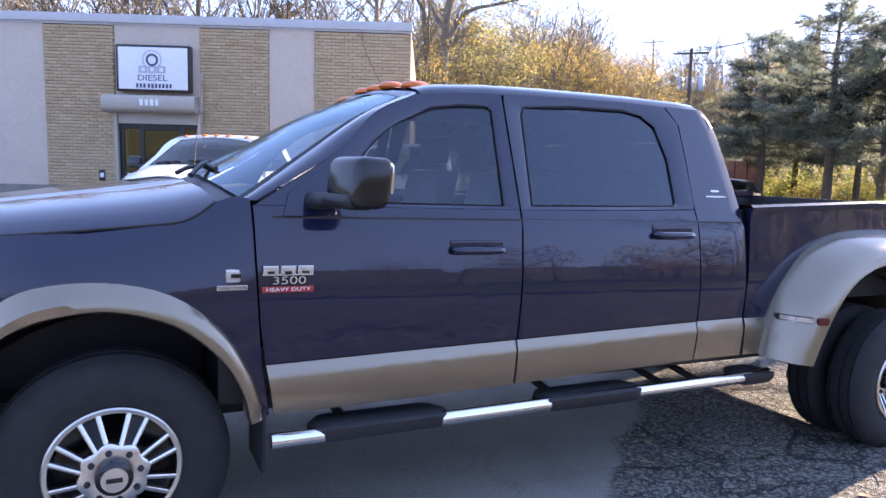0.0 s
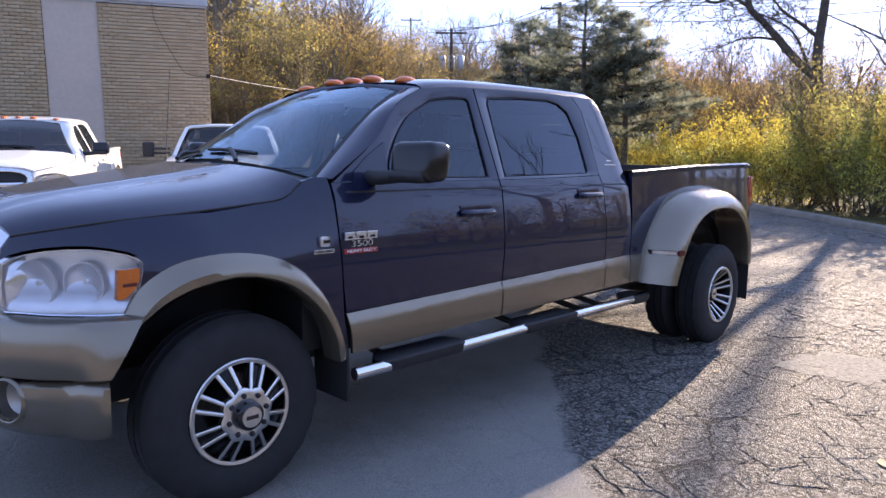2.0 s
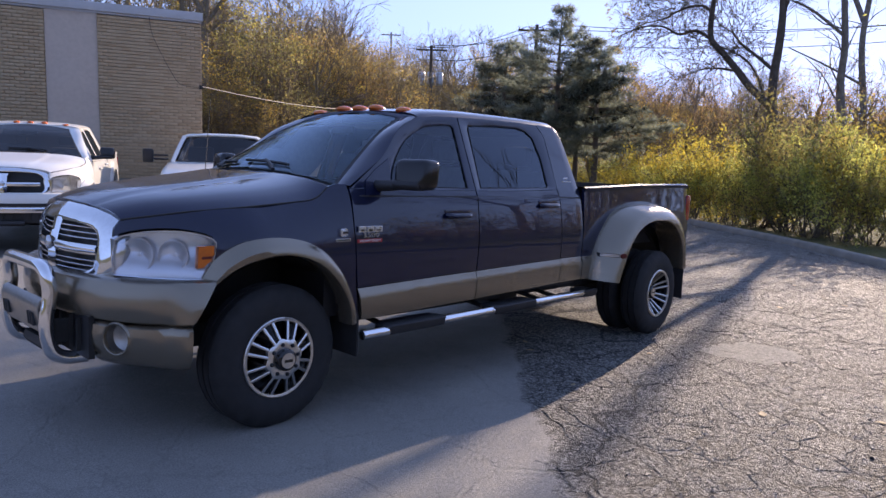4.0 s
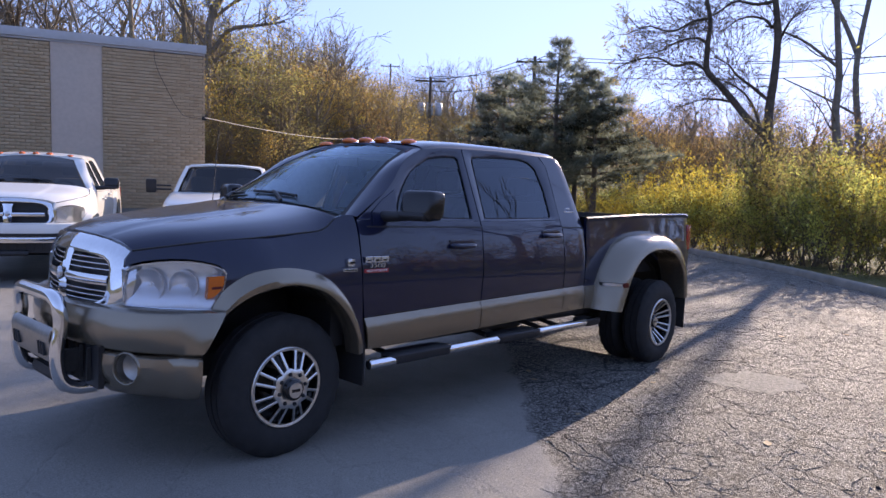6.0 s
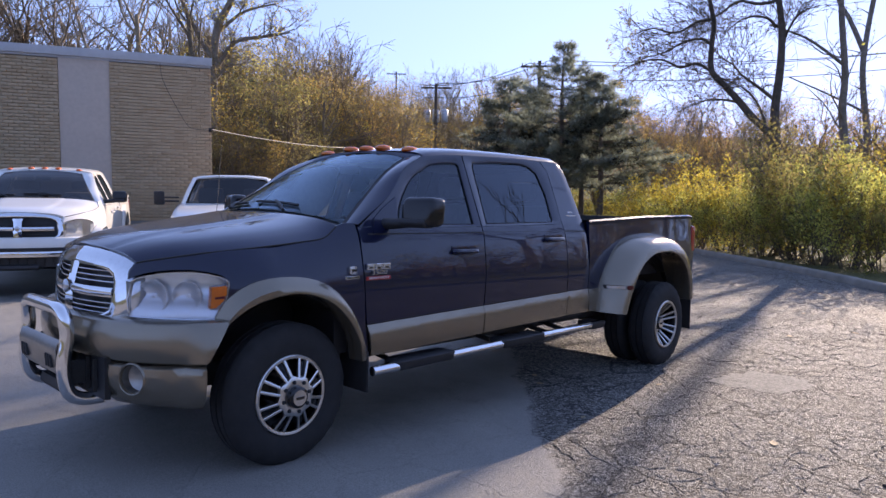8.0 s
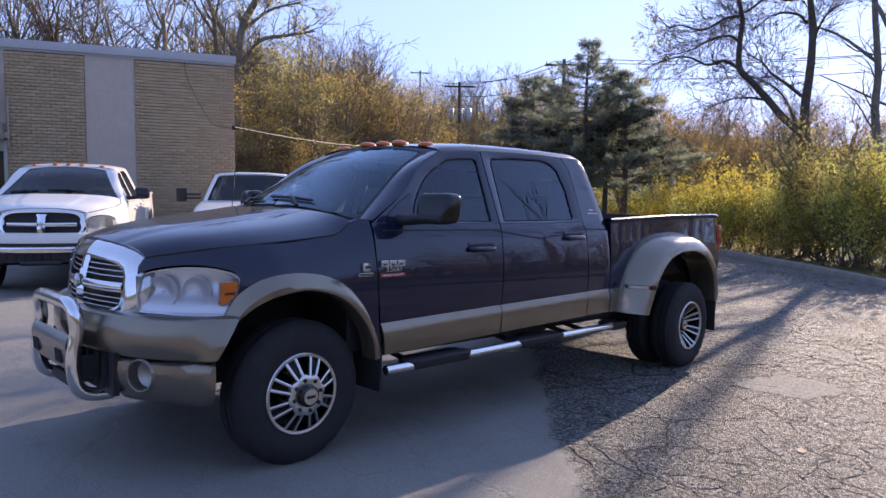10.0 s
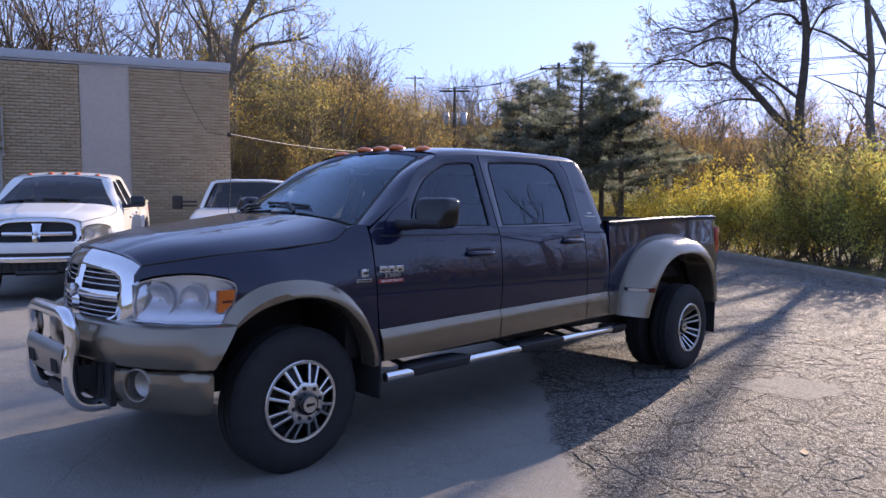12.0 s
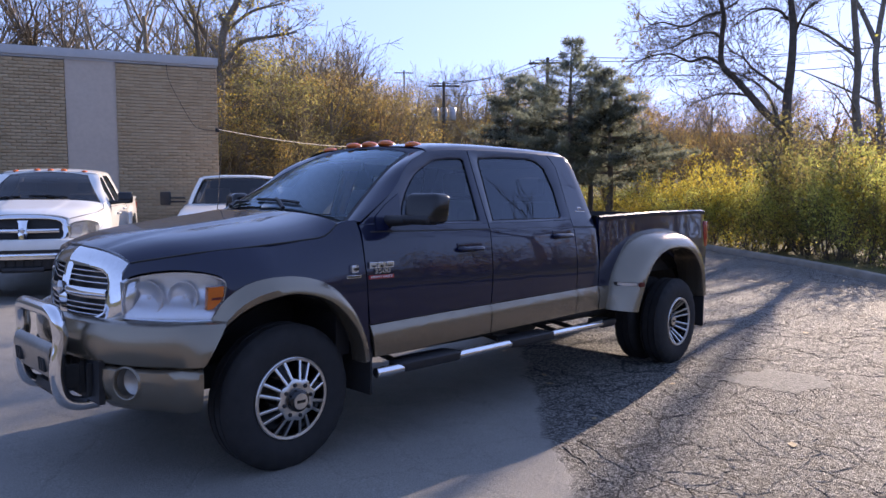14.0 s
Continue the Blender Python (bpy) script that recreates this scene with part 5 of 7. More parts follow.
    part("grille", boxed((-0.99, MID - 0.62, 0.78), (-0.93, MID + 0.62, 1.12), 0.03), CHROME, t)
    part("bumper", boxed((-1.08, MID - 0.96, 0.48), (-0.92, MID + 0.96, 0.72), 0.05), CHROME, t)
    part("dashboard", boxed((0.55, 0.15, 1.15), (0.9, 1.85, 1.36), 0.05), TRIM_DARK, t)
    for y in (0.55, 1.45):
        part("seat", boxed((1.6, y - 0.25, 0.9), (1.78, y + 0.25, 1.66), 0.06), UPHOLSTERY, t)
    part("cabin_back", boxed((3.0, 0.3, 1.3), (3.05, 1.7, 1.86), 0.01), TRIM_DARK, t)
    return t


work_truck(pose(5.44, 8.22, -0.05, 0, 0, 58.0))

# ---- building: bricks, sign, shutter, entrance ----
for a, b in ((S0, DOOR[0] - 0.08), (DOOR[1] + 0.08, S1 + 0.02)):
    lone("wall_base", boxed((a, -0.02, -0.1), (b, 0.10, 0.78), 0.01), CONCRETE, "painted concrete plinth under the brick", "wall base", "structure", m=BLD)
SIGN_WHITE = plain("sign_face", (0.74, 0.76, 0.80), 0.35, vary=0.03, scale=1.5)
SIGN_INK = plain("sign_ink", (0.03, 0.045, 0.10), 0.5, vary=0.1)
SIGN_GREY = plain("sign_grey", (0.42, 0.45, 0.50), 0.5, vary=0.05)
BEIGE_METAL = plain("beige_shutter_metal", (0.42, 0.36, 0.30), 0.5, 0.0, vary=0.06, scale=2)
sign = thing("shop_sign", "white box sign with a dark frame and a wheel emblem", "sign", BLD)
part("cabinet", boxed((-6.54, -0.22, 3.13), (-4.74, 0.02, 4.26), 0.02), BLACK_GLOSS, sign, "dark sign cabinet")
part("face", boxed((-6.48, -0.226, 3.19), (-4.80, -0.20, 4.20), 0.004), SIGN_WHITE, sign, "white sign face")
FACE = Matrix.Rotation(radians(90), 4, "X")
lettering("DIESEL", 0.20, Matrix.Translation((-5.66, -0.229, 3.46)) @ FACE @ Matrix.Diagonal((1.25, 1.0, 1, 1)), SIGN_INK, sign)
for x0 in (-5.98, -5.755, -5.53):
    part("emblem_block", boxed((x0, -0.232, 3.585), (x0 + 0.19, -0.222, 3.75), 0.02), SIGN_GREY, sign)
    part("emblem_block", boxed((x0 + 0.045, -0.235, 3.62), (x0 + 0.145, -0.225, 3.715), 0.01), SIGN_WHITE, sign)
for r0, r1, mat in ((0.10, 0.15, SIGN_INK), (0.21, 0.235, SIGN_GREY)):
    em = lathe([(r0, -0.004), (r0, -0.010), (r1, -0.010), (r1, -0.004)], 32)
    bmesh.ops.translate(em, verts=em.verts[:], vec=(-5.66, -0.222, 3.90))
    part("emblem_ring", em, mat, sign)
for k in range(10):
    x = -6.06 + 0.088 * k + (0.02 if k > 2 else 0)
    part("number_bar", boxed((x, -0.232, 3.225), (x + 0.055, -0.222, 3.325), 0.004), SIGN_INK, sign)

shutter = thing("roller_shutter_box", "rounded beige roller shutter housing over the door", "shutter box", BLD)
sec = [(0.0, 2.63), (-0.30, 2.63), (-0.37, 2.67), (-0.40, 2.75), (-0.40, 2.92), (-0.37, 3.0), (-0.30, 3.04), (0.0, 3.04)]
hb = loft([[(x, y, z) for y, z in sec] for x in (-6.86, -4.60)], closed=True)
hb.faces.new([v for v in hb.verts[:8]])
hb.faces.new([v for v in hb.verts[8:16]])
part("housing", hb, BEIGE_METAL, shutter)
for k in range(4):
    part("number_bar", boxed((-5.92 + 0.125 * k, -0.405, 2.78), (-5.84 + 0.125 * k, -0.398, 2.93), 0.003), SIGN_WHITE, shutter)
for x in (-6.70, -4.62):
    part("guide_rail", boxed((x, -0.06, 0.0), (x + 0.08, 0.06, 2.63), 0.006), BEIGE_METAL, shutter)
part("shutter_curtain", boxed((-6.62, -0.02, 2.36), (-4.62, 0.02, 2.63), 0.004), BEIGE_METAL, shutter)
part("side_post", tube([(-4.50, -0.10, 2.45), (-4.50, -0.10, 3.62)], 0.022, 8), BEIGE_METAL, shutter, "slim beige post")
part("post_bracket", boxed((-4.60, -0.16, 2.66), (-4.47, -0.02, 2.80), 0.015), BEIGE_METAL, shutter)
FRAME_BLACK = plain("black_aluminium", (0.018, 0.018, 0.02), 0.35, 0.3, vary=0.15)
SHOP_GLASS = glass("shop_glass", (0.35, 0.38, 0.36), 0.0, 1.9)
entrance = tagged(new("door_1"), "black aluminium glazed shop entrance with sidelights", "door", kind="structure")
entrance.matrix_world = BLD
for x0, x1, z0, z1 in ((-6.62, -6.50, 0, 2.36), (-6.10, -6.01, 0, 2.36), (-5.10, -4.99, 0, 2.36), (-4.70, -4.62, 0, 2.36), (-6.50, -6.10, 2.24, 2.36), (-6.01, -5.10, 2.2, 2.36), (-4.99, -4.70, 2.24, 2.36), (-6.50, -6.10, 0, 0.12), (-6.01, -5.10, 0, 0.22), (-4.99, -4.70, 0, 0.12)):
    part("door_frame", boxed((x0, 0.06, z0), (x1, 0.13, z1), 0.005), FRAME_BLACK, entrance)
for x0, x1 in ((-6.50, -6.10), (-6.01, -5.10), (-4.99, -4.70)):
    part("pane", boxed((x0, 0.092, 0.12), (x1, 0.10, 2.24)), SHOP_GLASS, entrance, smooth=False)
part("notice", boxed((-6.46, 0.085, 0.95), (-6.25, 0.089, 1.12), 0.001), SIGN_WHITE, entrance, "white notice behind the glass")
part("door_pull", tube([(-5.95, 0.03, 0.95), (-5.95, 0.0, 1.0), (-5.95, 0.0, 1.25), (-5.95, 0.03, 1.3)], 0.012, 8), CHROME, entrance)
room = new("shop_interior")
room.matrix_world = BLD
tagged(room, "dim plain room behind the glass", "room", kind="structure")
part("room_floor", boxed((-8, 0.36, -0.05), (-3.5, 5, 0.0)), CONCRETE, room, smooth=False)
part("room_back", boxed((-8, 5, 0), (-3.5, 5.1, 3)), STUCCO, room, smooth=False)
part("room_top", boxed((-8, 0.36, 2.9), (-3.5, 5, 3.0)), STUCCO, room, smooth=False)
pad = thing("door_keypad", "small grey door entry box with a pale panel", "keypad", BLD)
part("box", boxed((-7.12, -0.03, 0.91), (-6.97, 0.10, 1.19), 0.01), FRAME_BLACK, pad)
part("panel", boxed((-7.09, -0.036, 1.0), (-7.0, -0.028, 1.11), 0.002), SIGN_WHITE, pad)
hook = thing("cable_bracket", "small black cable bracket on the brick corner", "bracket", BLD)
part("plate", boxed((0.60, -0.05, 3.10), (0.70, 0.0, 3.20), 0.008), FRAME_BLACK, hook)
part("eye", tube([(0.65, -0.02, 3.15), (0.67, -0.10, 3.16)], 0.012, 6), FRAME_BLACK, hook)
drip = thing("wall_cable", "thin dark cable running down the brick wall", "cable", BLD)
part("cable", tube(curve_through([(-0.55, -0.012, 4.78), (-0.50, -0.014, 4.4), (-0.28, -0.014, 3.9), (0.05, -0.014, 3.3), (0.25, -0.014, 3.17), (0.62, -0.014, 3.14)], 6), 0.007, 5), FRAME_BLACK, drip)

# ---- poles and wires ----
EYE = Vector((-2.1, -3.16, 0))


def bearing(az, dist, z=0.0):
    return Vector((EYE.x + dist * math.cos(radians(az)), EYE.y + dist * math.sin(radians(az)), z))


def utility_pole(az, dist, top, arm, cans=0, second=False):
    p = bearing(az, dist)
    z0 = land(p.x, p.y) - 0.3
    face = az + 90
    pole = thing("utility_pole", "weathered wooden utility pole with " + ("grey transformers" if cans else "a crossarm"), "utility pole", pose(p.x, p.y, 0, 0, 0, face), "roadside poles")
    part("pole", tube([(0, 0, z0), (0, 0, top)], [0.17, 0.12], 10), POLE_WOOD, pole)
    for z in [top - 0.35] + ([top - 1.4] if second else []):
        ca = part("crossarm", boxed((-arm / 2, -0.20, z - 0.07), (arm / 2, -0.08, z + 0.07), 0.01), POLE_WOOD, pole)
        for k in range(4):
            x = (-0.46 + 0.92 * k / 3) * arm
            part("insulator", lathe([(0.03, 0), (0.06, 0.03), (0.05, 0.1), (0.06, 0.13), (0.0, 0.18)], 8), GALVANISED, ca).matrix_local = pose(x, -0.14, z + 0.07, 90, 0, 0)
    for k in range(cans):
        x = (-0.75, 0.0, 0.75)[k] if cans == 3 else 0
        can = tube([(x, -0.45, top - 3.2), (x, -0.45, top - 3.1), (x, -0.45, top - 2.2), (x, -0.45, top - 2.1)], [0.26, 0.30, 0.30, 0.22], 14)
        part("transformer", can, GALVANISED, pole, "grey transformer can")
    return pole


utility_pole(44.2, 60, 10.9, 2.6, 3)
utility_pole(35.9, 50, 10.9, 2.6)
utility_pole(47.4, 110, 20.4, 3.0)
WIRE = plain("wire", (0.05, 0.05, 0.05), 0.6, vary=0.05)


def wire(a, b, sag, r=0.012, label="thin overhead wire between the poles"):
    a, b = Vector(a), Vector(b)
    pts = [a.lerp(b, t) - Vector((0, 0, sag * 4 * t * (1 - t))) for t in np.linspace(0, 1, 20)]
    lone("overhead_wire", tube(pts, r, 5), WIRE, label, "wire", group="overhead wires")


hook_at = BLD @ Vector((0.67, -0.10, 3.16))
wire(hook_at, bearing(44.2, 60, 7.2), 1.0, 0.016, "pale service cable sagging from the brick corner")
for dz, off in ((0.1, -0.9), (0.1, 0.9), (-1.0, 0.0)):
    wire(bearing(35.9, 50, 10.75 + dz) + Vector((0, off, 0)), bearing(5.0, 62, 12.5 + dz) + Vector((0, off, 0)), 0.8, 0.026)
    wire(bearing(35.9, 50, 10.75 + dz) + Vector((0, off, 0)), bearing(44.2, 60, 10.75 + dz) + Vector((0, off, 0)), 0.5, 0.026)
    wire(bearing(44.2, 60, 10.75 + dz) + Vector((0, off, 0)), bearing(47.4, 110, 20.1 + dz) + Vector((0, off, 0)), 0.8, 0.026)

# ---- trees ----


def grow(rng, start, way, length, radius, depth, kids, spread, droop=0.0, bend=0.22, out=None, tips=None, taper=0.35):
    """Limbs as (points, radii, depth) in out; twig ends in tips."""
    n = max(3, min(6, int(length / 0.5) + 2)) if depth < 3 else 1
    pts, p, d = [np.array(start, float)], np.array(start, float), np.array(way, float)
    for k in range(n):
        d = d + rng.normal(0, bend, 3) * (0.55 if depth == 0 else 1.0) + np.array([0, 0, 0.06 - droop])
        d = d / np.linalg.norm(d)
        p = p + d * length / n
        pts.append(p.copy())
    radii = np.linspace(radius, radius * taper, n + 1)
    out.append((np.array(pts), radii, depth))
    if depth >= len(kids):
        tips.append((p.copy(), d.copy()))
        return
    for k in range(kids[depth]):
        f = rng.uniform(0.32 if depth == 0 else 0.2, 1.0)
        i = min(int(f * n), n - 1)
        base = pts[i] + (pts[i + 1] - pts[i]) * (f * n - i)
        side = rng.normal(0, 1, 3)
        way0 = pts[i + 1] - pts[i]
        way0 = way0 / np.linalg.norm(way0)
        side = side - way0 * (side @ way0)
        side = side / (np.linalg.norm(side) + 1e-9)
        ang = rng.uniform(*spread)
        grow(rng, base, way0 * math.cos(ang) + side * math.sin(ang), length * rng.uniform(0.42, 0.68) * (1.15 - 0.45 * f), radius * (1 - 0.6 * f) * 0.55, depth + 1, kids, spread, droop, bend * 1.15, out, tips, taper)


def limb_arrays(limbs, thinnest=0.006):
    """Tapered tubes for limbs, as vertices and quads."""
    vs, qs, n = [], [], 0
    for pts, radii, depth in limbs:
        sides = (8, 5, 3, 3, 3)[min(depth, 4)]
        radii = np.maximum(radii, thinnest)
        ways = np.gradient(pts, axis=0)
        ways /= np.linalg.norm(ways, axis=1, keepdims=True) + 1e-9
        ref = np.array([0.31, 0.87, 0.38])
        u = np.cross(ways, ref)
        u /= np.linalg.norm(u, axis=1, keepdims=True) + 1e-9
        w = np.cross(ways, u)
        ang = np.arange(sides) * 2 * np.pi / sides
        ring = pts[:, None] + radii[:, None, None] * (np.cos(ang)[None, :, None] * u[:, None] + np.sin(ang)[None, :, None] * w[:, None])
        m = len(pts)
        vs.append(ring.reshape(-1, 3))
        idx = n + np.arange(m * sides).reshape(m, sides)
        a, b = idx[:-1], idx[1:]
        qs.append(np.stack([a, np.roll(a, -1, 1), np.roll(b, -1, 1), b], -1).reshape(-1, 4))
        n += m * sides
    return np.concatenate(vs), np.concatenate(qs)


def leaf_arrays(rng, centres, size, flat=0.0, long=1.5):
    """Small pointed leaves, each of two bent quads, at the centres."""
    n = len(centres)
    a = rng.normal(0, 1, (n, 3))
    a[:, 2] *= 1 - flat
    a /= np.linalg.norm(a, axis=1, keepdims=True)
    b = rng.normal(0, 1, (n, 3))
    b -= a * (a * b).sum(1, keepdims=True)
    b /= np.linalg.norm(b, axis=1, keepdims=True)
    c = np.cross(a, b)
    s = (size * rng.uniform(0.6, 1.35, n))[:, None]
    v = np.stack([centres - a * s * long * 0.5, centres + b * s * 0.45 + c * s * 0.12, centres + a * s * long * 0.5, centres - b * s * 0.45 + c * s * 0.12], 1)
    return v.reshape(-1, 3), np.arange(4 * n).reshape(n, 4)


def soup(name, arrays):
    """One mesh of many quads."""
    vs, qs, n = [], [], 0
    for v, q in arrays:
        vs.append(v)
        qs.append(q + n)
        n += len(v)
    v, q = np.concatenate(vs).astype(np.float32), np.concatenate(qs).astype(np.int32)
    me = bpy.data.meshes.new(name)
    me.vertices.add(len(v))
    me.vertices.foreach_set("co", v.ravel())
    me.loops.add(q.size)
    me.loops.foreach_set("vertex_index", q.ravel())
    me.polygons.add(len(q))
    me.polygons.foreach_set("loop_start", np.arange(0, q.size, 4, dtype=np.int32))
    me.polygons.foreach_set("loop_total", np.full(len(q), 4, dtype=np.int32))
    me.update(calc_edges=True)
    return me


YELLOW = leafy("yellow_leaves", [(0.0, (0.56, 0.37, 0.06)), (0.4, (0.62, 0.50, 0.085)), (0.75, (0.52, 0.46, 0.10)), (1.0, (0.22, 0.23, 0.07))], through=0.7)
GOLD = leafy("golden_leaves", [(0.0, (0.52, 0.29, 0.075)), (0.4, (0.62, 0.41, 0.10)), (0.75, (0.52, 0.40, 0.12)), (1.0, (0.33, 0.27, 0.11))], through=0.7)
ORANGE = leafy("russet_leaves", [(0.0, (0.34, 0.175, 0.075)), (0.35, (0.46, 0.26, 0.10)), (0.7, (0.54, 0.34, 0.125)), (1.0, (0.32, 0.21, 0.10))], through=0.7)
OLIVE = leafy("olive_leaves", [(0.0, (0.19, 0.195, 0.075)), (0.4, (0.31, 0.285, 0.10)), (0.8, (0.46, 0.37, 0.125)), (1.0, (0.47, 0.33, 0.135))], through=0.8)
BROWN = leafy("dull_brown_leaves", [(0.0, (0.19, 0.155, 0.075)), (0.4, (0.33, 0.255, 0.115)), (0.8, (0.45, 0.345, 0.15)), (1.0, (0.31, 0.29, 0.12))], through=0.65)
GREEN = leafy("green_leaves", [(0.0, (0.250, 0.296, 0.094)), (0.4, (0.421, 0.452, 0.133)), (0.75, (0.655, 0.624, 0.172)), (1.0, (0.660, 0.660, 0.172))], through=0.85)
NEEDLES = leafy("conifer_needles", [(0.0, (0.155, 0.19, 0.15)), (0.5, (0.21, 0.245, 0.19)), (1.0, (0.27, 0.295, 0.225))], 0.6, 0.75)
PALE = leafy("pale_leaves", [(0.0, (0.45, 0.40, 0.28)), (0.5, (0.55, 0.48, 0.30)), (1.0, (0.35, 0.28, 0.14))])


def make_tree(rng, height, kids, spread=(0.45, 1.0), radius=None, leaves=0, leaf=0.1, near=0.35, droop=0.0, lean=(0, 0), bare_top=False):
    """Limb and leaf arrays of one tree standing on the origin."""
    out, tips = [], []
    grow(rng, (0, 0, -0.2), (lean[0], lean[1], 1), height * 0.72, radius or height * 0.017, 0, kids, spread, droop, 0.16, out, tips)
    wood = limb_arrays(out, 0.004 + height * 0.0007)
    if not leaves:
        return wood, None
    base = np.array([t for t, _ in tips])
    if bare_top:
        base = base[base[:, 2] < np.quantile(base[:, 2], 0.7)]
    pick = base[rng.integers(0, len(base), leaves)] + rng.normal(0, near, (leaves, 3))
    return wood, leaf_arrays(rng, pick, leaf)


def tree(name, label, at, arrays, leaf_mat=None, bark=BARK, group="", turn=0.0, category="tree"):
    m = Matrix.Translation(at) @ Matrix.Rotation(turn, 4, "Z")
    t = thing(name, label, category, m, group)
    part("trunk", soup("trunk", [arrays[0]]), bark, t)
    if arrays[1] is not None:
        part("crown", soup("crown", [arrays[1]]), leaf_mat, t)
    return t


def traced_tree(rng, name, label, limbs, radii, foot, leaves=0, leaf_mat=None, kids=(5, 4, 3), group="roadside trees", leaf=0.09, bark=None, twigs=1.3):
    """A tree whose main limbs follow given lines; side branches grow from them."""
    out, tips = [], []
    foot = np.array(foot, float)
    for line, r in zip(limbs, radii):
        pts = np.array([tuple(p) for p in curve_through(line, 4)]) - foot
        out.append((pts, np.linspace(r, r * 0.42, len(pts)), 0 if r > 0.1 else 1))
        for k in range(int(len(pts) * twigs)):
            i = rng.integers(len(pts) // 4 if r > 0.1 else 1, len(pts) - 1)
            way = pts[i + 1] - pts[i]
            way /= np.linalg.norm(way)
            side = rng.normal(0, 1, 3)
            side[2] = abs(side[2]) * 0.6
            side /= np.linalg.norm(side)
            grow(rng, pts[i], way * 0.55 + side, rng.uniform(0.9, 2.0), min(0.035, r * 0.28), 2, (0, 0) + kids[1:], (0.4, 0.95), 0.02, 0.2, out, tips)
    t = thing(name, label, "tree", Matrix.Translation(foot), group)
    part("trunk", soup("trunk", [limb_arrays(out, 0.007)]), bark or BARK, t)
    if leaves:
        ends = np.array([p for p, _ in tips])
        pick = ends[rng.integers(0, len(ends), leaves)] + rng.normal(0, 0.12, (leaves, 3))
        part("crown", soup("crown", [leaf_arrays(rng, pick, leaf)]), leaf_mat, t)
    return t


rng = np.random.default_rng(7)
# limbs of the leaning tree, each as (across, up) from its foot
LEANING = [
    [(0.0, -0.3), (-0.10, 1.2), (-0.29, 3.4), (-0.35, 4.39), (-0.28, 5.34), (-0.25, 6.11), (-0.28, 6.88), (-0.39, 7.77), (-0.52, 8.9)],
    [(-0.29, 3.52), (-0.91, 4.12), (-1.37, 4.68), (-1.82, 5.22), (-2.22, 5.68), (-2.26, 6.48), (-2.22, 7.22), (-2.41, 8.08), (-2.56, 9.0)],
    [(-2.22, 5.68), (-2.72, 6.0), (-3.24, 5.94), (-3.84, 6.26), (-4.57, 6.29), (-5.25, 6.09)],
    [(-2.25, 6.51), (-2.57, 6.75), (-3.14, 6.73), (-3.75, 6.47), (-4.47, 6.36)],
    [(-2.23, 7.32), (-2.74, 7.25), (-3.35, 6.97), (-4.11, 7.17), (-4.79, 6.96)],
    [(-0.40, 4.71), (-0.88, 5.15), (-1.34, 5.54), (-1.65, 5.93), (-2.10, 6.22)]]
LEANING_TOP = [
    [(-0.60, 4.00), (-0.88, 4.66), (-1.23, 5.09), (-1.71, 5.37), (-2.22, 5.64)],
    [(-1.37, 4.68), (-1.91, 4.79), (-2.47, 4.77), (-3.24, 4.48)],
    [(-0.27, 6.20), (-0.12, 6.73), (0.14, 7.25), (0.54, 7.52)],
    [(-0.43, 6.92), (-0.72, 7.25), (-1.37, 7.33), (-1.97, 6.95)],
    [(-0.37, 7.70), (-0.90, 7.67), (-1.53, 7.85), (-2.08, 7.56), (-2.79, 7.29), (-3.83, 7.08)]]


def leaning_tree(rng, foot, heading):
    """A bare tree whose long limbs arch out over the hedge, with fine twigs and a few hanging dry leaves."""
    u = np.array([math.cos(radians(heading)), math.sin(radians(heading)), 0])
    side, up = np.array([u[1], -u[0], 0]), np.array([0, 0, 1.0])
    out, tips = [], []
    for line, r in zip(LEANING + LEANING_TOP, (0.165, 0.125, 0.062, 0.055, 0.055, 0.062, 0.05, 0.05, 0.055, 0.055, 0.06)):
        deep, pts = rng.uniform(-0.25, 0.25), []
        for k, p in enumerate(curve_through([(a, 0, z) for a, z in line], 5)):
            sway = 0.0 if r > 0.1 else deep * k / 6
            pts.append(side * p.x + up * p.z + u * (sway + rng.normal(0, 0.012)))
        pts = np.array(pts)
        out.append((pts, np.linspace(r, r * (0.45 if r > 0.1 else 0.22), len(pts)), 0 if r > 0.1 else 1))
        if r > 0.15:
            first = int(len(pts) * 0.62)
        else:
            first = len(pts) // 3 if r > 0.1 else 2
        for k in range(int((len(pts) - first) * (1.25 if r < 0.1 else 1.0))):
            i = rng.integers(first, len(pts) - 1)
            way = pts[i + 1] - pts[i]
            way /= np.linalg.norm(way)
            turn = rng.normal(0, 1, 3)
            turn[2] = turn[2] * 0.7 + 0.15
            turn /= np.linalg.norm(turn)
            grow(rng, pts[i], way * 0.75 + turn * 0.8, rng.uniform(0.7, 1.7), min(0.013, r * 0.3), 2, (0, 0, 4, 3), (0.35, 0.9), 0.05, 0.26, out, tips, 0.3)
    t = thing("tree", "leaning bare tree with long arching limbs beside the car park", "tree", Matrix.Translation(foot), "roadside trees")
    part("trunk", soup("trunk", [limb_arrays(out, 0.006)]), BARK, t)
    ends = np.array([p for p, _ in tips])
    reach = ends @ side
    outer = ends[reach < np.quantile(reach, 0.10)]
    bunches = outer[rng.integers(0, len(outer), 22)]
    pick = np.repeat(bunches, 9, axis=0) + rng.normal(0, 0.07, (198, 3)) - up * rng.uniform(0.0, 0.22, (198, 1))
    part("crown", soup("crown", [leaf_arrays(rng, pick, 0.075, long=2.2)]), BROWN, t, "bunches of hanging dry leaves")
    return t


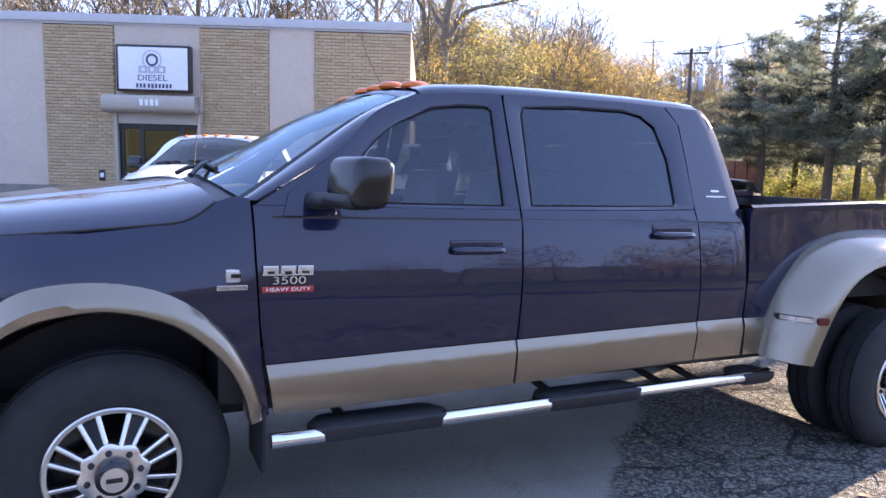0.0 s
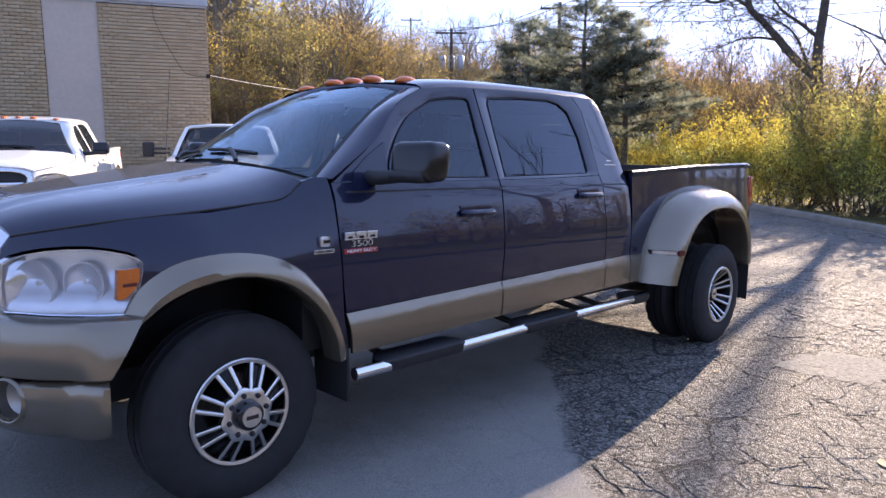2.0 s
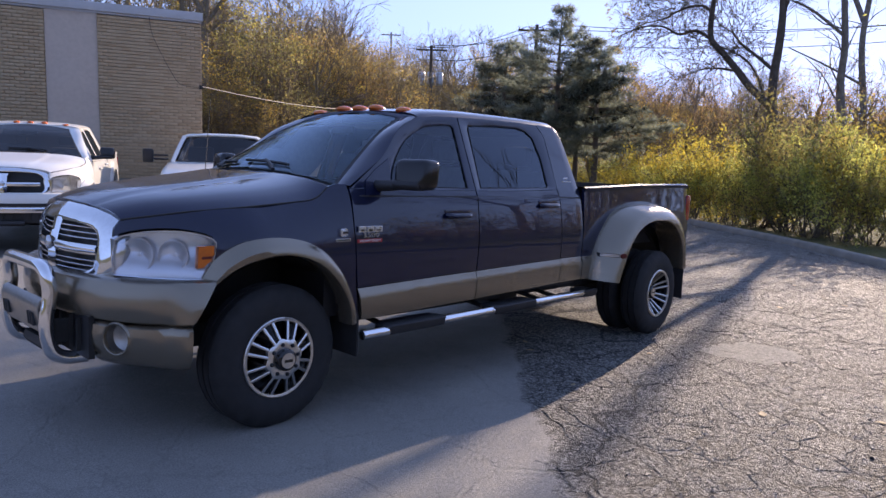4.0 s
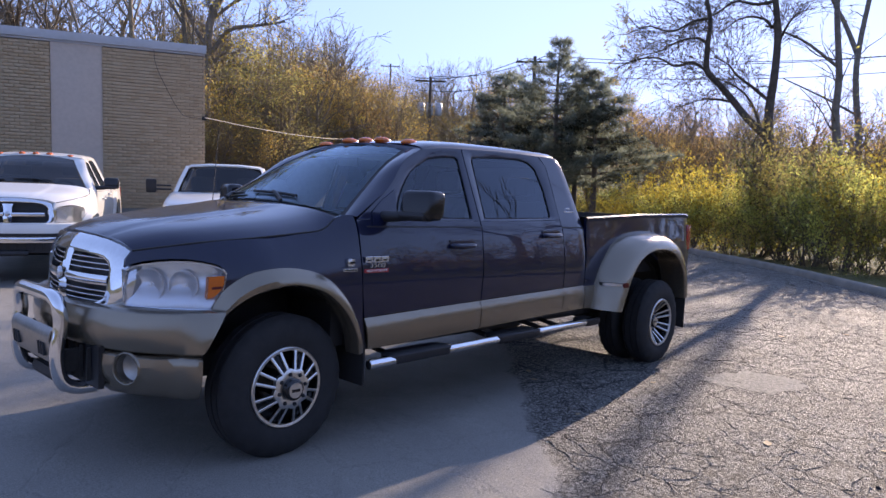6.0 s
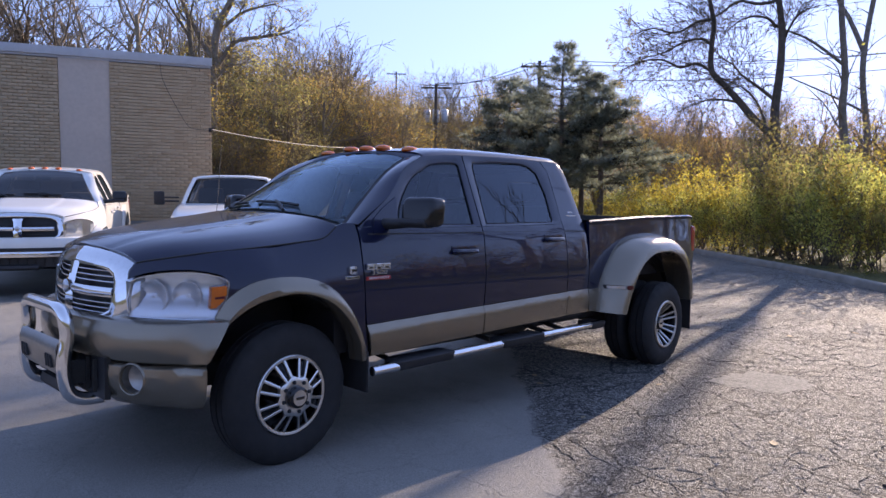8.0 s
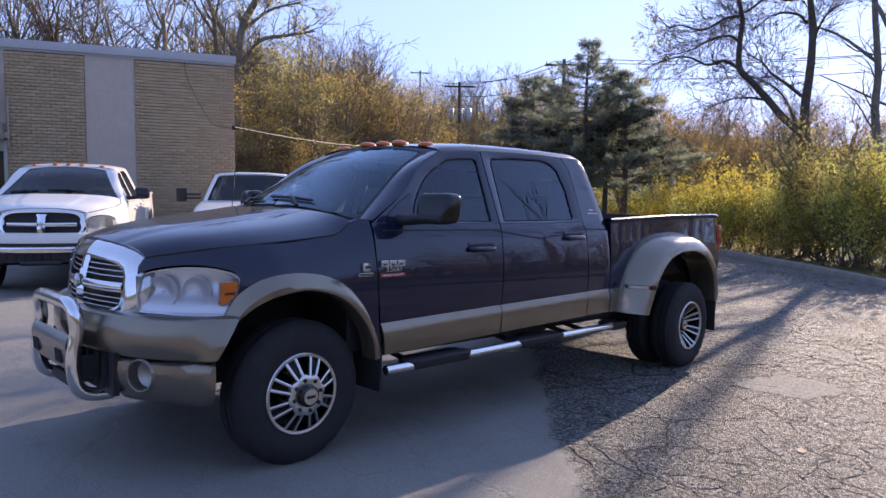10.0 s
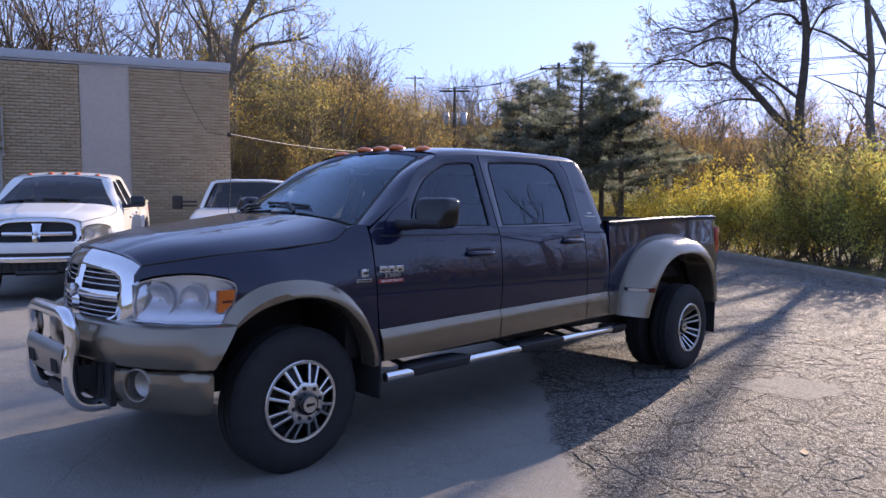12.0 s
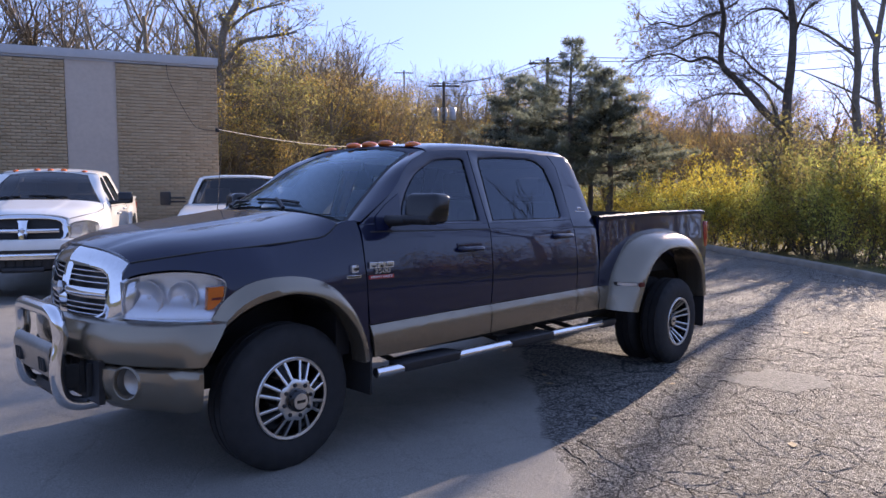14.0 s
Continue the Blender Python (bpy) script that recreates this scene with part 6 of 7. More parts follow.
leaning_tree(rng, (20.70, 4.05, land(20.7, 4.05)), 17.54)
z16 = land(23.33, 2.84)
traced_tree(rng, "tree", "slim upright bare trunk by the kerb", [[(23.33, 2.84, z16 - 0.2), (23.33, 2.94, 1.68), (23.30, 3.04, 3.00), (23.26, 3.20, 4.36), (23.27, 3.18, 5.56), (23.21, 3.37, 7.60), (23.19, 3.48, 9.92)], [(23.27, 3.18, 5.78), (22.94, 4.25, 6.74), (22.66, 5.36, 7.30)]], (0.17, 0.06), (23.33, 2.84, z16), 40, GREEN, (3, 2, 2), bark=PALE_BARK, twigs=0.4)
z17 = land(37.43, 5.41)
traced_tree(rng, "tree", "tall forked bare tree beyond the hedge", [[(37.43, 5.41, z17 - 0.2), (37.43, 5.49, 1.78), (37.42, 5.60, 4.56), (37.33, 5.93, 7.53), (37.35, 5.83, 9.73), (37.48, 5.41, 13.05), (37.55, 5.11, 15.88)], [(37.35, 5.88, 8.60), (37.16, 6.59, 10.35), (37.02, 7.17, 11.49), (36.74, 7.95, 13.44)], [(37.38, 5.71, 5.76), (37.15, 7.33, 6.76), (36.74, 9.14, 7.77)]], (0.20, 0.13, 0.07), (37.43, 5.41, z17), 60, GREEN, (3, 2, 2), bark=PALE_BARK, twigs=0.4)
z15 = land(15.0, 28.5)
traced_tree(rng, "tree", "large bare tree with crooked limbs behind the brick building", [
    [(14.9, 28.6, z15 - 0.2), (14.93, 28.55, 2.14), (15.02, 28.51, 7.62), (15.24, 28.39, 9.52), (15.72, 28.12, 10.64), (16.08, 27.91, 12.02), (16.0, 27.9, 14.0)],
    [(15.10, 28.47, 7.5), (15.92, 28.00, 8.81), (17.08, 27.30, 9.16), (18.12, 26.63, 9.44)],
    [(15.24, 28.39, 9.25), (16.29, 27.79, 10.28), (17.56, 27.00, 10.78)],
    [(15.06, 28.49, 7.0), (15.67, 28.15, 7.66), (16.25, 27.81, 7.74)],
    [(15.05, 28.5, 7.8), (14.3, 29.0, 9.4), (13.6, 29.4, 11.5), (13.3, 29.6, 13.5)]], (0.26, 0.12, 0.10, 0.08, 0.11), (14.9, 28.6, z15), 2600, YELLOW, kids=(5, 5, 4), leaf=0.085, bark=PALE_BARK)


def pine(rng, height, spread):
    """A conifer with drooping layered boughs of needle tufts."""
    out = [(np.array([[0, 0, -0.2], [0.03, 0, height * 0.35], [-0.03, 0.04, height * 0.7], [0, 0, height]]), np.array([height * 0.022, height * 0.017, height * 0.009, 0.01]), 0)]
    tuft_at, tuft_way = [], []
    z = height * 0.34
    while z < height * 0.99:
        k = 1 - z / height
        reach = spread * (k ** 0.72) * rng.uniform(0.5, 1.1) + 0.10
        for a in rng.uniform(0, 2 * math.pi, 6 if k > 0.12 else 4):
            r = reach * rng.uniform(0.65, 1.15)
            n = 5
            t = np.linspace(0, 1, n)
            rise = rng.uniform(-0.05, 0.32) * (1.3 - k)
            pts = np.stack([r * t * math.cos(a), r * t * math.sin(a), z + r * (rise * t - 0.22 * k * t ** 2 + 0.10 * t ** 3)], -1)
            pts += rng.normal(0, 0.03, pts.shape) * t[:, None]
            out.append((pts, np.linspace(0.035 * (0.4 + k), 0.006, n), 2))
            m = int(8 + 32 * r)
            f = rng.uniform(0.22, 1.0, m) ** 0.8
            at = np.stack([np.interp(f, t, pts[:, j]) for j in range(3)], -1)
            side = np.array([-math.sin(a), math.cos(a), 0])
            at += side * rng.normal(0, 0.16 * r + 0.04, (m, 1)) * (1.1 - f)[:, None] + rng.normal(0, 0.05, (m, 3))
            tuft_at.append(at)
            wayv = np.array([math.cos(a), math.sin(a), 0.15]) + rng.normal(0, 0.55, (m, 3))
            tuft_way.append(wayv / np.linalg.norm(wayv, axis=1, keepdims=True))
        z += height * 0.042
    at, way = np.concatenate(tuft_at), np.concatenate(tuft_way)
    parts = []
    for k in range(7):
        w = way + rng.normal(0, 0.5, way.shape)
        w /= np.linalg.norm(w, axis=1, keepdims=True)
        up = np.cross(w, rng.normal(0, 1, way.shape))
        up /= np.linalg.norm(up, axis=1, keepdims=True)
        ln = rng.uniform(0.12, 0.26, len(at))[:, None]
        v = np.stack([at - up * 0.012, at + up * 0.012, at + w * ln + up * 0.006, at + w * ln - up * 0.006], 1).reshape(-1, 3)
        parts.append((v, np.arange(len(v)).reshape(-1, 4)))
    vs = np.concatenate([p[0] for p in parts])
    return limb_arrays(out, 0.006), (vs, np.arange(len(vs)).reshape(-1, 4))


for az, dist, h, sp in ((34.0, 29.0, 7.9, 5.0), (38.2, 31.0, 6.9, 4.6), (30.9, 27.5, 6.4, 4.3), (36.2, 34.0, 6.6, 4.4), (32.4, 31.5, 6.2, 4.2)):
    p = bearing(az, dist)
    tree("pine_tree", "dark green pine with layered boughs", (p.x, p.y, land(p.x, p.y)), pine(rng, h, sp), NEEDLES, BARK, "pines beyond the kerb", category="pine tree")


def shrub(rng, height, width, leaves, leaf):
    out, tips = [], []
    for k in range(9):
        a = rng.uniform(0, 2 * math.pi)
        grow(rng, (0.15 * math.cos(a), 0.15 * math.sin(a), -0.1), (0.5 * math.cos(a) * width / height, 0.5 * math.sin(a) * width / height, 1), height * rng.uniform(0.55, 0.8), 0.02, 1, (0, 4, 3), (0.35, 0.9), 0.03, 0.2, out, tips)
    ends = np.array([p for p, _ in tips])
    mids = np.concatenate([pts[1:] for pts, _, d in out if d >= 2])
    base = np.concatenate([ends, mids])
    pick = base[rng.integers(0, len(base), leaves)] + rng.normal(0, 0.11, (leaves, 3))
    return limb_arrays(out, 0.006), leaf_arrays(rng, pick, leaf, 0.2)


shrub_kinds = {}
for key, mat in (("yellow", YELLOW), ("green", GREEN), ("olive", OLIVE)):
    shrub_kinds[key] = []
    for k in range(3):
        w, l = shrub(rng, 2.4, 2.5, 4300, 0.048)
        shrub_kinds[key].append((soup("stems", [w]), soup("foliage", [l]), mat))
SHRUBS = [("yellow", 36.4, 26.0, 0.40), ("green", 34.2, 25.5, 0.42), ("yellow", 32.0, 25.8, 0.45), ("green", 30.0, 24.8, 0.5), ("yellow", 28.0, 25.8, 0.85), ("yellow", 27.0, 24.6, 0.95), ("green", 26.2, 23.2, 0.7), ("yellow", 25.2, 25.4, 1.1), ("yellow", 24.0, 23.6, 1.05), ("green", 23.4, 21.8, 0.75), ("yellow", 22.6, 24.2, 1.1), ("yellow", 21.4, 22.6, 1.0), ("green", 20.4, 21.0, 0.8), ("yellow", 19.6, 22.8, 1.05), ("green", 18.6, 20.8, 0.9), ("olive", 17.6, 21.6, 1.15), ("green", 16.8, 19.6, 0.85), ("olive", 16.0, 20.6, 1.2), ("green", 15.1, 18.9, 0.9), ("olive", 14.3, 20.2, 1.25), ("green", 13.2, 18.3, 0.95), ("yellow", 12.4, 19.6, 1.2), ("olive", 11.2, 18.0, 0.8), ("green", 9.6, 17.6, 0.75), ("olive", 7.6, 17.4, 0.75), ("green", 5.0, 16.8, 0.7)]
for n, (key, az, dist, size) in enumerate(SHRUBS):
    stems, foliage, mat = shrub_kinds[key][n % 3]
    p = bearing(az, dist + (1.3 if 16 < az < 24 else 0.7))
    word = {"yellow": "bright yellow autumn shrub", "green": "green shrub turning yellow", "olive": "olive and brown shrub"}[key]
    sh = thing("shrub", word + " beyond the kerb", "shrub", Matrix.Translation((p.x, p.y, land(p.x, p.y))) @ Matrix.Rotation(n * 2.4, 4, "Z") @ Matrix.Diagonal((size, size, size * (0.95 + 0.1 * (n % 3)) * (1.16 if az < 29 else 1.0), 1)), "shrubs beyond the kerb")
    part("stem_clump", stems, BARK, sh)
    part("foliage", foliage, mat, sh)

for n in range(16):
    stems, foliage, mat = shrub_kinds[("olive", "yellow", "green")[n % 3]][n % 3]
    p, size = bearing(26.5 + n * 1.05, 34.5 + (n * 5) % 9), 0.75 + 0.06 * ((n * 7) % 6)
    sh = thing("shrub", ("olive and brown shrub", "bright yellow autumn shrub", "green shrub turning yellow")[n % 3] + " behind the pines", "shrub", Matrix.Translation((p.x, p.y, land(p.x, p.y))) @ Matrix.Rotation(n * 1.9, 4, "Z") @ Matrix.Diagonal((size * 1.5, size * 1.5, size, 1)), "undergrowth behind the pines")
    part("stem_clump", stems, BARK, sh)
    part("foliage", foliage, mat, sh)
for az, dist, h, sp in ((58.7, 46.0, 8.6, 2.6), (60.3, 58.0, 9.5, 2.8), (55.2, 60.0, 9.0, 2.6)):
    p = bearing(az, dist)
    tree("cedar_tree", "dark evergreen among the bare trees of the slope", (p.x, p.y, land(p.x, p.y)), pine(rng, h, sp), NEEDLES, BARK, "cedars on the slope", category="cedar tree")

# ---- small things on the paving ----


def cracked(x, y):
    """Whether the old, broken paving lies here."""
    return x - 1.1 * y > 2.32 + 0.10 * noise.noise((x * 1.5, y * 1.5, 7))


def wander(x, y):
    """The crooked way of a crack."""
    a, b = noise.noise((x * 2.2, y * 2.2, 1)), noise.noise((x * 2.2, y * 2.2, 9))
    c, d = noise.noise((x * 11, y * 11, 3)), noise.noise((x * 11, y * 11, 6))
    return Vector((x + 0.10 * a + 0.022 * c, y + 0.10 * b + 0.022 * d, 0))


def asphalt_plates(cell=0.142):
    """The broken crust: plates parted by cracks that gape and close, each as its corners and faces."""
    plates, jog = [], {}
    shake = np.random.default_rng(5)
    wide, tall = cell * math.sqrt(3), cell * 1.5

    def corner(x, y):
        key = (round(x * 40), round(y * 40))
        if key not in jog:
            jog[key] = Vector((x, y, 0)) + Vector((*shake.uniform(-0.42, 0.42, 2), 0)) * cell
        return jog[key]

    for r in range(int(9.0 / tall)):
        for c in range(int(9.2 / wide)):
            cx, cy = 0.5 + (c + 0.5 * (r % 2)) * wide, -5.4 + r * tall
            if not cracked(cx, cy) or math.hypot(cx + 2.1, cy + 3.2) > 10.5:
                continue
            ring = [corner(cx + cell * math.cos(radians(60 * k + 30)), cy + cell * math.sin(radians(60 * k + 30))) for k in range(6)]
            line = []
            for a, b in zip(ring, ring[1:] + ring[:1]):
                line += [wander(*a.lerp(b, t).to_2d()) for t in (0.0, 0.25, 0.5, 0.75)]
            mid = sum(line, Vector()) / len(line)
            m, verts, faces = len(line), [], []
            lift = lot_height(mid.x) + 0.006 + 0.0015 * noise.noise((cx * 3, cy * 3, 2))
            for drop, more in ((-0.012, 0.0), (-0.004, 0.0), (0.0, 0.005)):
                for p in line:
                    gap = 0.0006 + 0.0125 * max(0.0, noise.noise((p.x * 2.3, p.y * 2.3, 4)) + 0.36) ** 1.2
                    q = p + (mid - p).normalized() * (gap + more)
                    verts.append((q.x, q.y, lift + drop))
            for k in range(m):
                j = (k + 1) % m
                faces += [(k, j, m + j, m + k), (m + k, m + j, 2 * m + j, 2 * m + k)]
            faces.append(tuple(range(2 * m, 3 * m)))
            plates.append((verts, faces))
    return plates


# the plates of the stretch beside the rear wheels singly, the rest of the crust joined
plates = sorted(asphalt_plates(), key=lambda p: math.hypot(p[0][0][0] - 2.9, p[0][0][1] + 1.7))
for verts, faces in plates[:290]:
    part("asphalt_plate", mesh_of("asphalt_plate", verts, faces), ASPHALT, pavement, smooth=False)
verts, faces = [], []
for v, f in plates[290:]:
    faces += [tuple(k + len(verts) for k in face) for face in f]
    verts += v
tagged(part("cracked_crust", mesh_of("cracked_crust", verts, faces), ASPHALT, pavement, "broken grey asphalt crust parted by dark cracks", smooth=False), kind="stuff")
scatter = np.random.default_rng(77)
spots = scatter.uniform((0.6, -5.2), (7.5, 2.0), (90000, 2))
spots = spots[(spots[:, 0] - 1.1 * spots[:, 1] > 2.4) & (scatter.uniform(0, 1, len(spots)) < np.clip(1.6 - 0.2 * np.hypot(spots[:, 0] + 2.1, spots[:, 1] + 3.2), 0.0, 1))]
turns, sizes = scatter.uniform(0, 6.28, len(spots)), scatter.gamma(5.0, 0.0007, len(spots)) + 0.0015
knobs, sides = [], []
for (x, y), turn, r in zip(spots.tolist(), turns.tolist(), sizes.tolist()):
    z, n = lot_height(x) + 0.004, len(knobs)
    for k, out in enumerate((1.0, 0.8, 1.15, 0.75)):
        knobs.append((x + out * r * math.cos(turn + 1.57 * k), y + out * r * math.sin(turn + 1.57 * k), z))
    knobs.append((x + 0.3 * r * math.cos(turn), y + 0.3 * r * math.sin(turn), z + 0.002 + 0.5 * r))
    sides += [(n, n + 1, n + 4), (n + 1, n + 2, n + 4), (n + 2, n + 3, n + 4), (n + 3, n, n + 4)]
GRIT, grit_tree, grit_bsdf = material("proud_grit")
each = grit_tree.nodes.new("ShaderNodeNewGeometry")
tone = grit_tree.nodes.new("ShaderNodeValToRGB")
tone.color_ramp.elements[0].color, tone.color_ramp.elements[1].color = (0.05, 0.048, 0.044, 1), (0.30, 0.29, 0.265, 1)
grit_tree.links.new(each.outputs["Random Per Island"], tone.inputs[0])
grit_tree.links.new(tone.outputs[0], grit_bsdf.inputs["Base Color"])
grit_bsdf.inputs["Roughness"].default_value = 0.8
lone("asphalt_grit", mesh_of("asphalt_grit", knobs, sides), GRIT, "coarse stone grit standing proud of the worn asphalt", "grit", "stuff", smooth=False)

PATCH = plain("pale_patch", (0.175, 0.168, 0.147), 0.85, vary=0.7, scale=34, relief=1.0)
ring = []
for k in range(72):
    a = 2 * math.pi * k / 72
    r = 1 + 0.45 * noise.noise((math.cos(a) * 1.7, math.sin(a) * 1.7, 5)) + 0.22 * noise.noise((math.cos(a) * 6, math.sin(a) * 6, 2))
    x, y = 4.12 + 0.44 * r * math.cos(a) - 0.10 * math.sin(a), -1.14 + 0.33 * r * math.sin(a)
    ring.append((x, y, lot_height(x) + 0.0085))
patch = bmesh.new()
face = patch.faces.new([patch.verts.new(p) for p in ring])
top = bmesh.ops.inset_region(patch, faces=[face], thickness=0.006, depth=0.001)
lone("pavement_patch", patch, PATCH, "pale worn repair patch in the asphalt", "pavement patch", "structure")
DEAD_LEAF = plain("dry_leaf", (0.42, 0.30, 0.17), 0.8, vary=0.3, scale=40)


def dry_leaf(x, y, size, turn, curl):
    rows = []
    for k, w in enumerate((0.04, 0.55, 0.8, 1.0, 0.75, 0.4, 0.03)):
        t = k / 6 - 0.5
        rows.append([(size * t * 1.9, size * w * s * 0.5, 0.006 + curl * size * (t * t + (0.5 * s * w) ** 2)) for s in (-1, -0.5, 0, 0.5, 1)])
    ob = lone("fallen_leaf", loft(rows, thick=0.0015), DEAD_LEAF, "curled dry brown leaf on the asphalt", "leaf", group="fallen leaves")
    ob.matrix_world = pose(x, y, lot_height(x) + (0.006 if cracked(x, y) else 0), 0, 0, turn)


for x, y, size, turn, curl in ((2.44, -1.76, 0.054, 25, 0.28), (2.90, -2.34, 0.043, 110, 0.21), (6.5, -0.6, 0.058, 40, 0.32), (7.3, -1.1, 0.050, 70, 0.17), (3.3, -0.55, 0.036, 160, 0.32), (2.0, -0.62, 0.032, 12, 0.24), (5.4, -2.3, 0.043, 80, 0.28), (8.4, -0.2, 0.050, 10, 0.21), (2.75, 0.35, 0.040, 60, 0.28), (2.55, 0.15, 0.036, 130, 0.21)):
    dry_leaf(x, y, size, turn, curl)
stone = bmesh.new()
bmesh.ops.create_icosphere(stone, subdivisions=2, radius=0.013)
for v in stone.verts:
    v.co *= 1 + 0.3 * noise.noise(v.co * 60)
lone("small_stone", stone, DARK_STEEL, "small dark stone on the asphalt", "stone", m=pose(2.17, -2.43, lot_height(2.17) + 0.008))
RUST = plain("rusty_red_paint", (0.36, 0.15, 0.10), 0.7, 0.1, vary=0.4, scale=3.0, relief=0.3)


def old_machine(m):
    """A rust-red tank on a frame."""
    t = thing("water_tank", "rusty red steel tank on a dark frame behind the pines", "tank", m)
    tank = tube([(-0.72, 0, 1.72), (-0.66, 0, 1.72), (0.66, 0, 1.72), (0.72, 0, 1.72)], [0.40, 0.47, 0.47, 0.40], 20)
    part("tank_shell", tank, RUST, t)
    for x in (-0.4, 0.05, 0.45):
        part("tank_band", tube([(x - 0.02, 0, 1.72), (x + 0.02, 0, 1.72)], 0.485, 20), DARK_STEEL, t)
    part("filler_cap", lathe([(0.16, 0.0), (0.16, 0.1), (0.0, 0.12)], 14), RUST, t).matrix_local = pose(0.1, 0, 2.17, 90, 0, 0)
    for x in (-0.55, 0.55):
        for y in (-0.32, 0.32):
            part("leg", boxed((x - 0.05, y - 0.05, -0.2), (x + 0.05, y + 0.05, 1.42), 0.01), DARK_STEEL, t)
    part("cross_beam", boxed((-0.7, -0.38, 1.10), (0.7, 0.38, 1.22), 0.02), RUST, t)


def far_car(m):
    """A small white car, nose on, with its glass and wheels."""
    c = thing("car", "small white car parked beyond the kerb", "car", m)
    def hoop(x, w, z0, z1):
        return [(x, s * w * (1 - 0.08 * (k == 0)), z) for s, k, z in ((-1, 0, z0), (-1, 1, (z0 + z1) / 2), (-0.93, 1, z1 - 0.05), (-0.6, 1, z1), (0, 1, z1 + 0.02), (0.6, 1, z1), (0.93, 1, z1 - 0.05), (1, 1, (z0 + z1) / 2), (1, 0, z0))]
    part("body", loft([hoop(x, w, 0.28, z) for x, w, z in ((-2.1, 0.7, 0.62), (-2.0, 0.82, 0.74), (-1.2, 0.87, 0.90), (-0.7, 0.88, 0.97), (1.5, 0.88, 0.98), (2.0, 0.8, 0.95))]), WHITE_PAINT, c)
    part("cab_glass", loft([hoop(x, w, 0.9, z) for x, w, z in ((-0.85, 0.78, 0.97), (-0.25, 0.66, 1.38), (0.9, 0.66, 1.40), (1.6, 0.74, 1.0))]), TINTED, c, "dark glass")
    part("roof", loft([hoop(x, w, 1.36, z) for x, w, z in ((-0.3, 0.63, 1.40), (0.2, 0.66, 1.45), (0.95, 0.64, 1.43))]), WHITE_PAINT, c)
    for x in (-1.35, 1.35):
        for y in (-0.72, 0.72):
            part("wheel", tube([(x, y - 0.1, 0.3), (x, y + 0.1, 0.3)], 0.31, 18), RUBBER, c)


p = Vector((23.0, 17.4, 0))
old_machine(pose(p.x, p.y, land(p.x, p.y), 0, 0, -42))
far_car(pose(20.6, 15.9, land(20.6, 15.9), 0, 0, 30))

# ---- woodland ----
bare_kinds = [make_tree(rng, 10.0, (8, 5, twigs), (0.35, 0.85)) for twigs in (4, 3, 3, 3)]
leaf_kinds = [make_tree(rng, 7.5, (7, 5, 3), (0.45, 1.05), leaves=n, leaf=size, near=0.2 + 0.03 * k) for k, (n, size) in enumerate(((2900, 0.056), (2200, 0.062), (1600, 0.062), (900, 0.064), (450, 0.07)))]
sparse_kinds = [make_tree(rng, 7.5, (8, 5, 3), (0.4, 0.95), leaves=1400, leaf=0.052, near=0.18) for _ in range(3)]
plain_kinds = [make_tree(rng, 7.5, (6, 4), (0.5, 1.1), leaves=460, leaf=0.19, near=0.6) for _ in range(3)]


def planted(arrays, at, size, turn):
    v, q = arrays
    c, s = math.cos(turn), math.sin(turn)
    return (v @ (np.array([[c, s, 0], [-s, c, 0], [0, 0, 1]]) * size) + np.array(at), q)


stock = {"wood": [], "pale_wood": [], "yellow": [], "gold": [], "orange": [], "olive": [], "brown": [], "pale": []}


def skyline(az):
    """How many degrees the wood stands above the level of the eye."""
    return float(np.interp(az, (5, 15, 22, 29, 38, 42, 46, 49, 52, 55, 62, 66), (7.0, 7.4, 7.8, 8.1, 8.6, 8.7, 8.6, 9.4, 10.6, 11.0, 12.0, 12.5)))


def wooded(kind, az, dist, share):
    """A tree that reaches the given share of the wood's height at its bearing."""
    p = bearing(az, dist)
    if 41 < az < 47.2 and dist < 63:
        share = min(share, 0.6)
    top = 1.5 + dist * math.tan(radians(skyline(az))) * share
    plant(kind, az, dist, min(max((top - land(p.x, p.y)) * (1.12 if az > 50 else 1.08), 2.4), 13.0))


def plant(kind, az, dist, height, fine=False):
    p = bearing(az, dist)
    if 100 < az < 364 and not fine:
        # out of sight, only met in reflections
        at, a, turn = (p.x, p.y, land(p.x, p.y)), plain_kinds[rng.integers(0, 3)], rng.uniform(0, 6.28)
        stock["wood"].append(planted(a[0], at, height / 7.5, turn))
        if "wood" not in kind:
            stock[kind].append(planted(a[1], at, height / 7.5, turn))
        return
    at, turn = (p.x, p.y, land(p.x, p.y)), rng.uniform(0, 6.28)
    if kind in ("wood", "pale_wood"):
        a = bare_kinds[rng.integers(0, 4)]
        stock[kind].append(planted(a[0], at, height / 10.0, turn))
    else:
        a = sparse_kinds[rng.integers(0, 3)] if az < 31 else leaf_kinds[rng.integers(0, 5)]
        stock["wood"].append(planted(a[0], at, height / 7.5, turn))
        stock[kind].append(planted(a[1], at, height / 7.5, turn))


# behind the building: tall bare trees
for k in range(57):
    plant("pale_wood" if k % 3 else "wood", rng.uniform(61.5, 97), rng.uniform(36, 58), rng.uniform(10.5, 15.5))
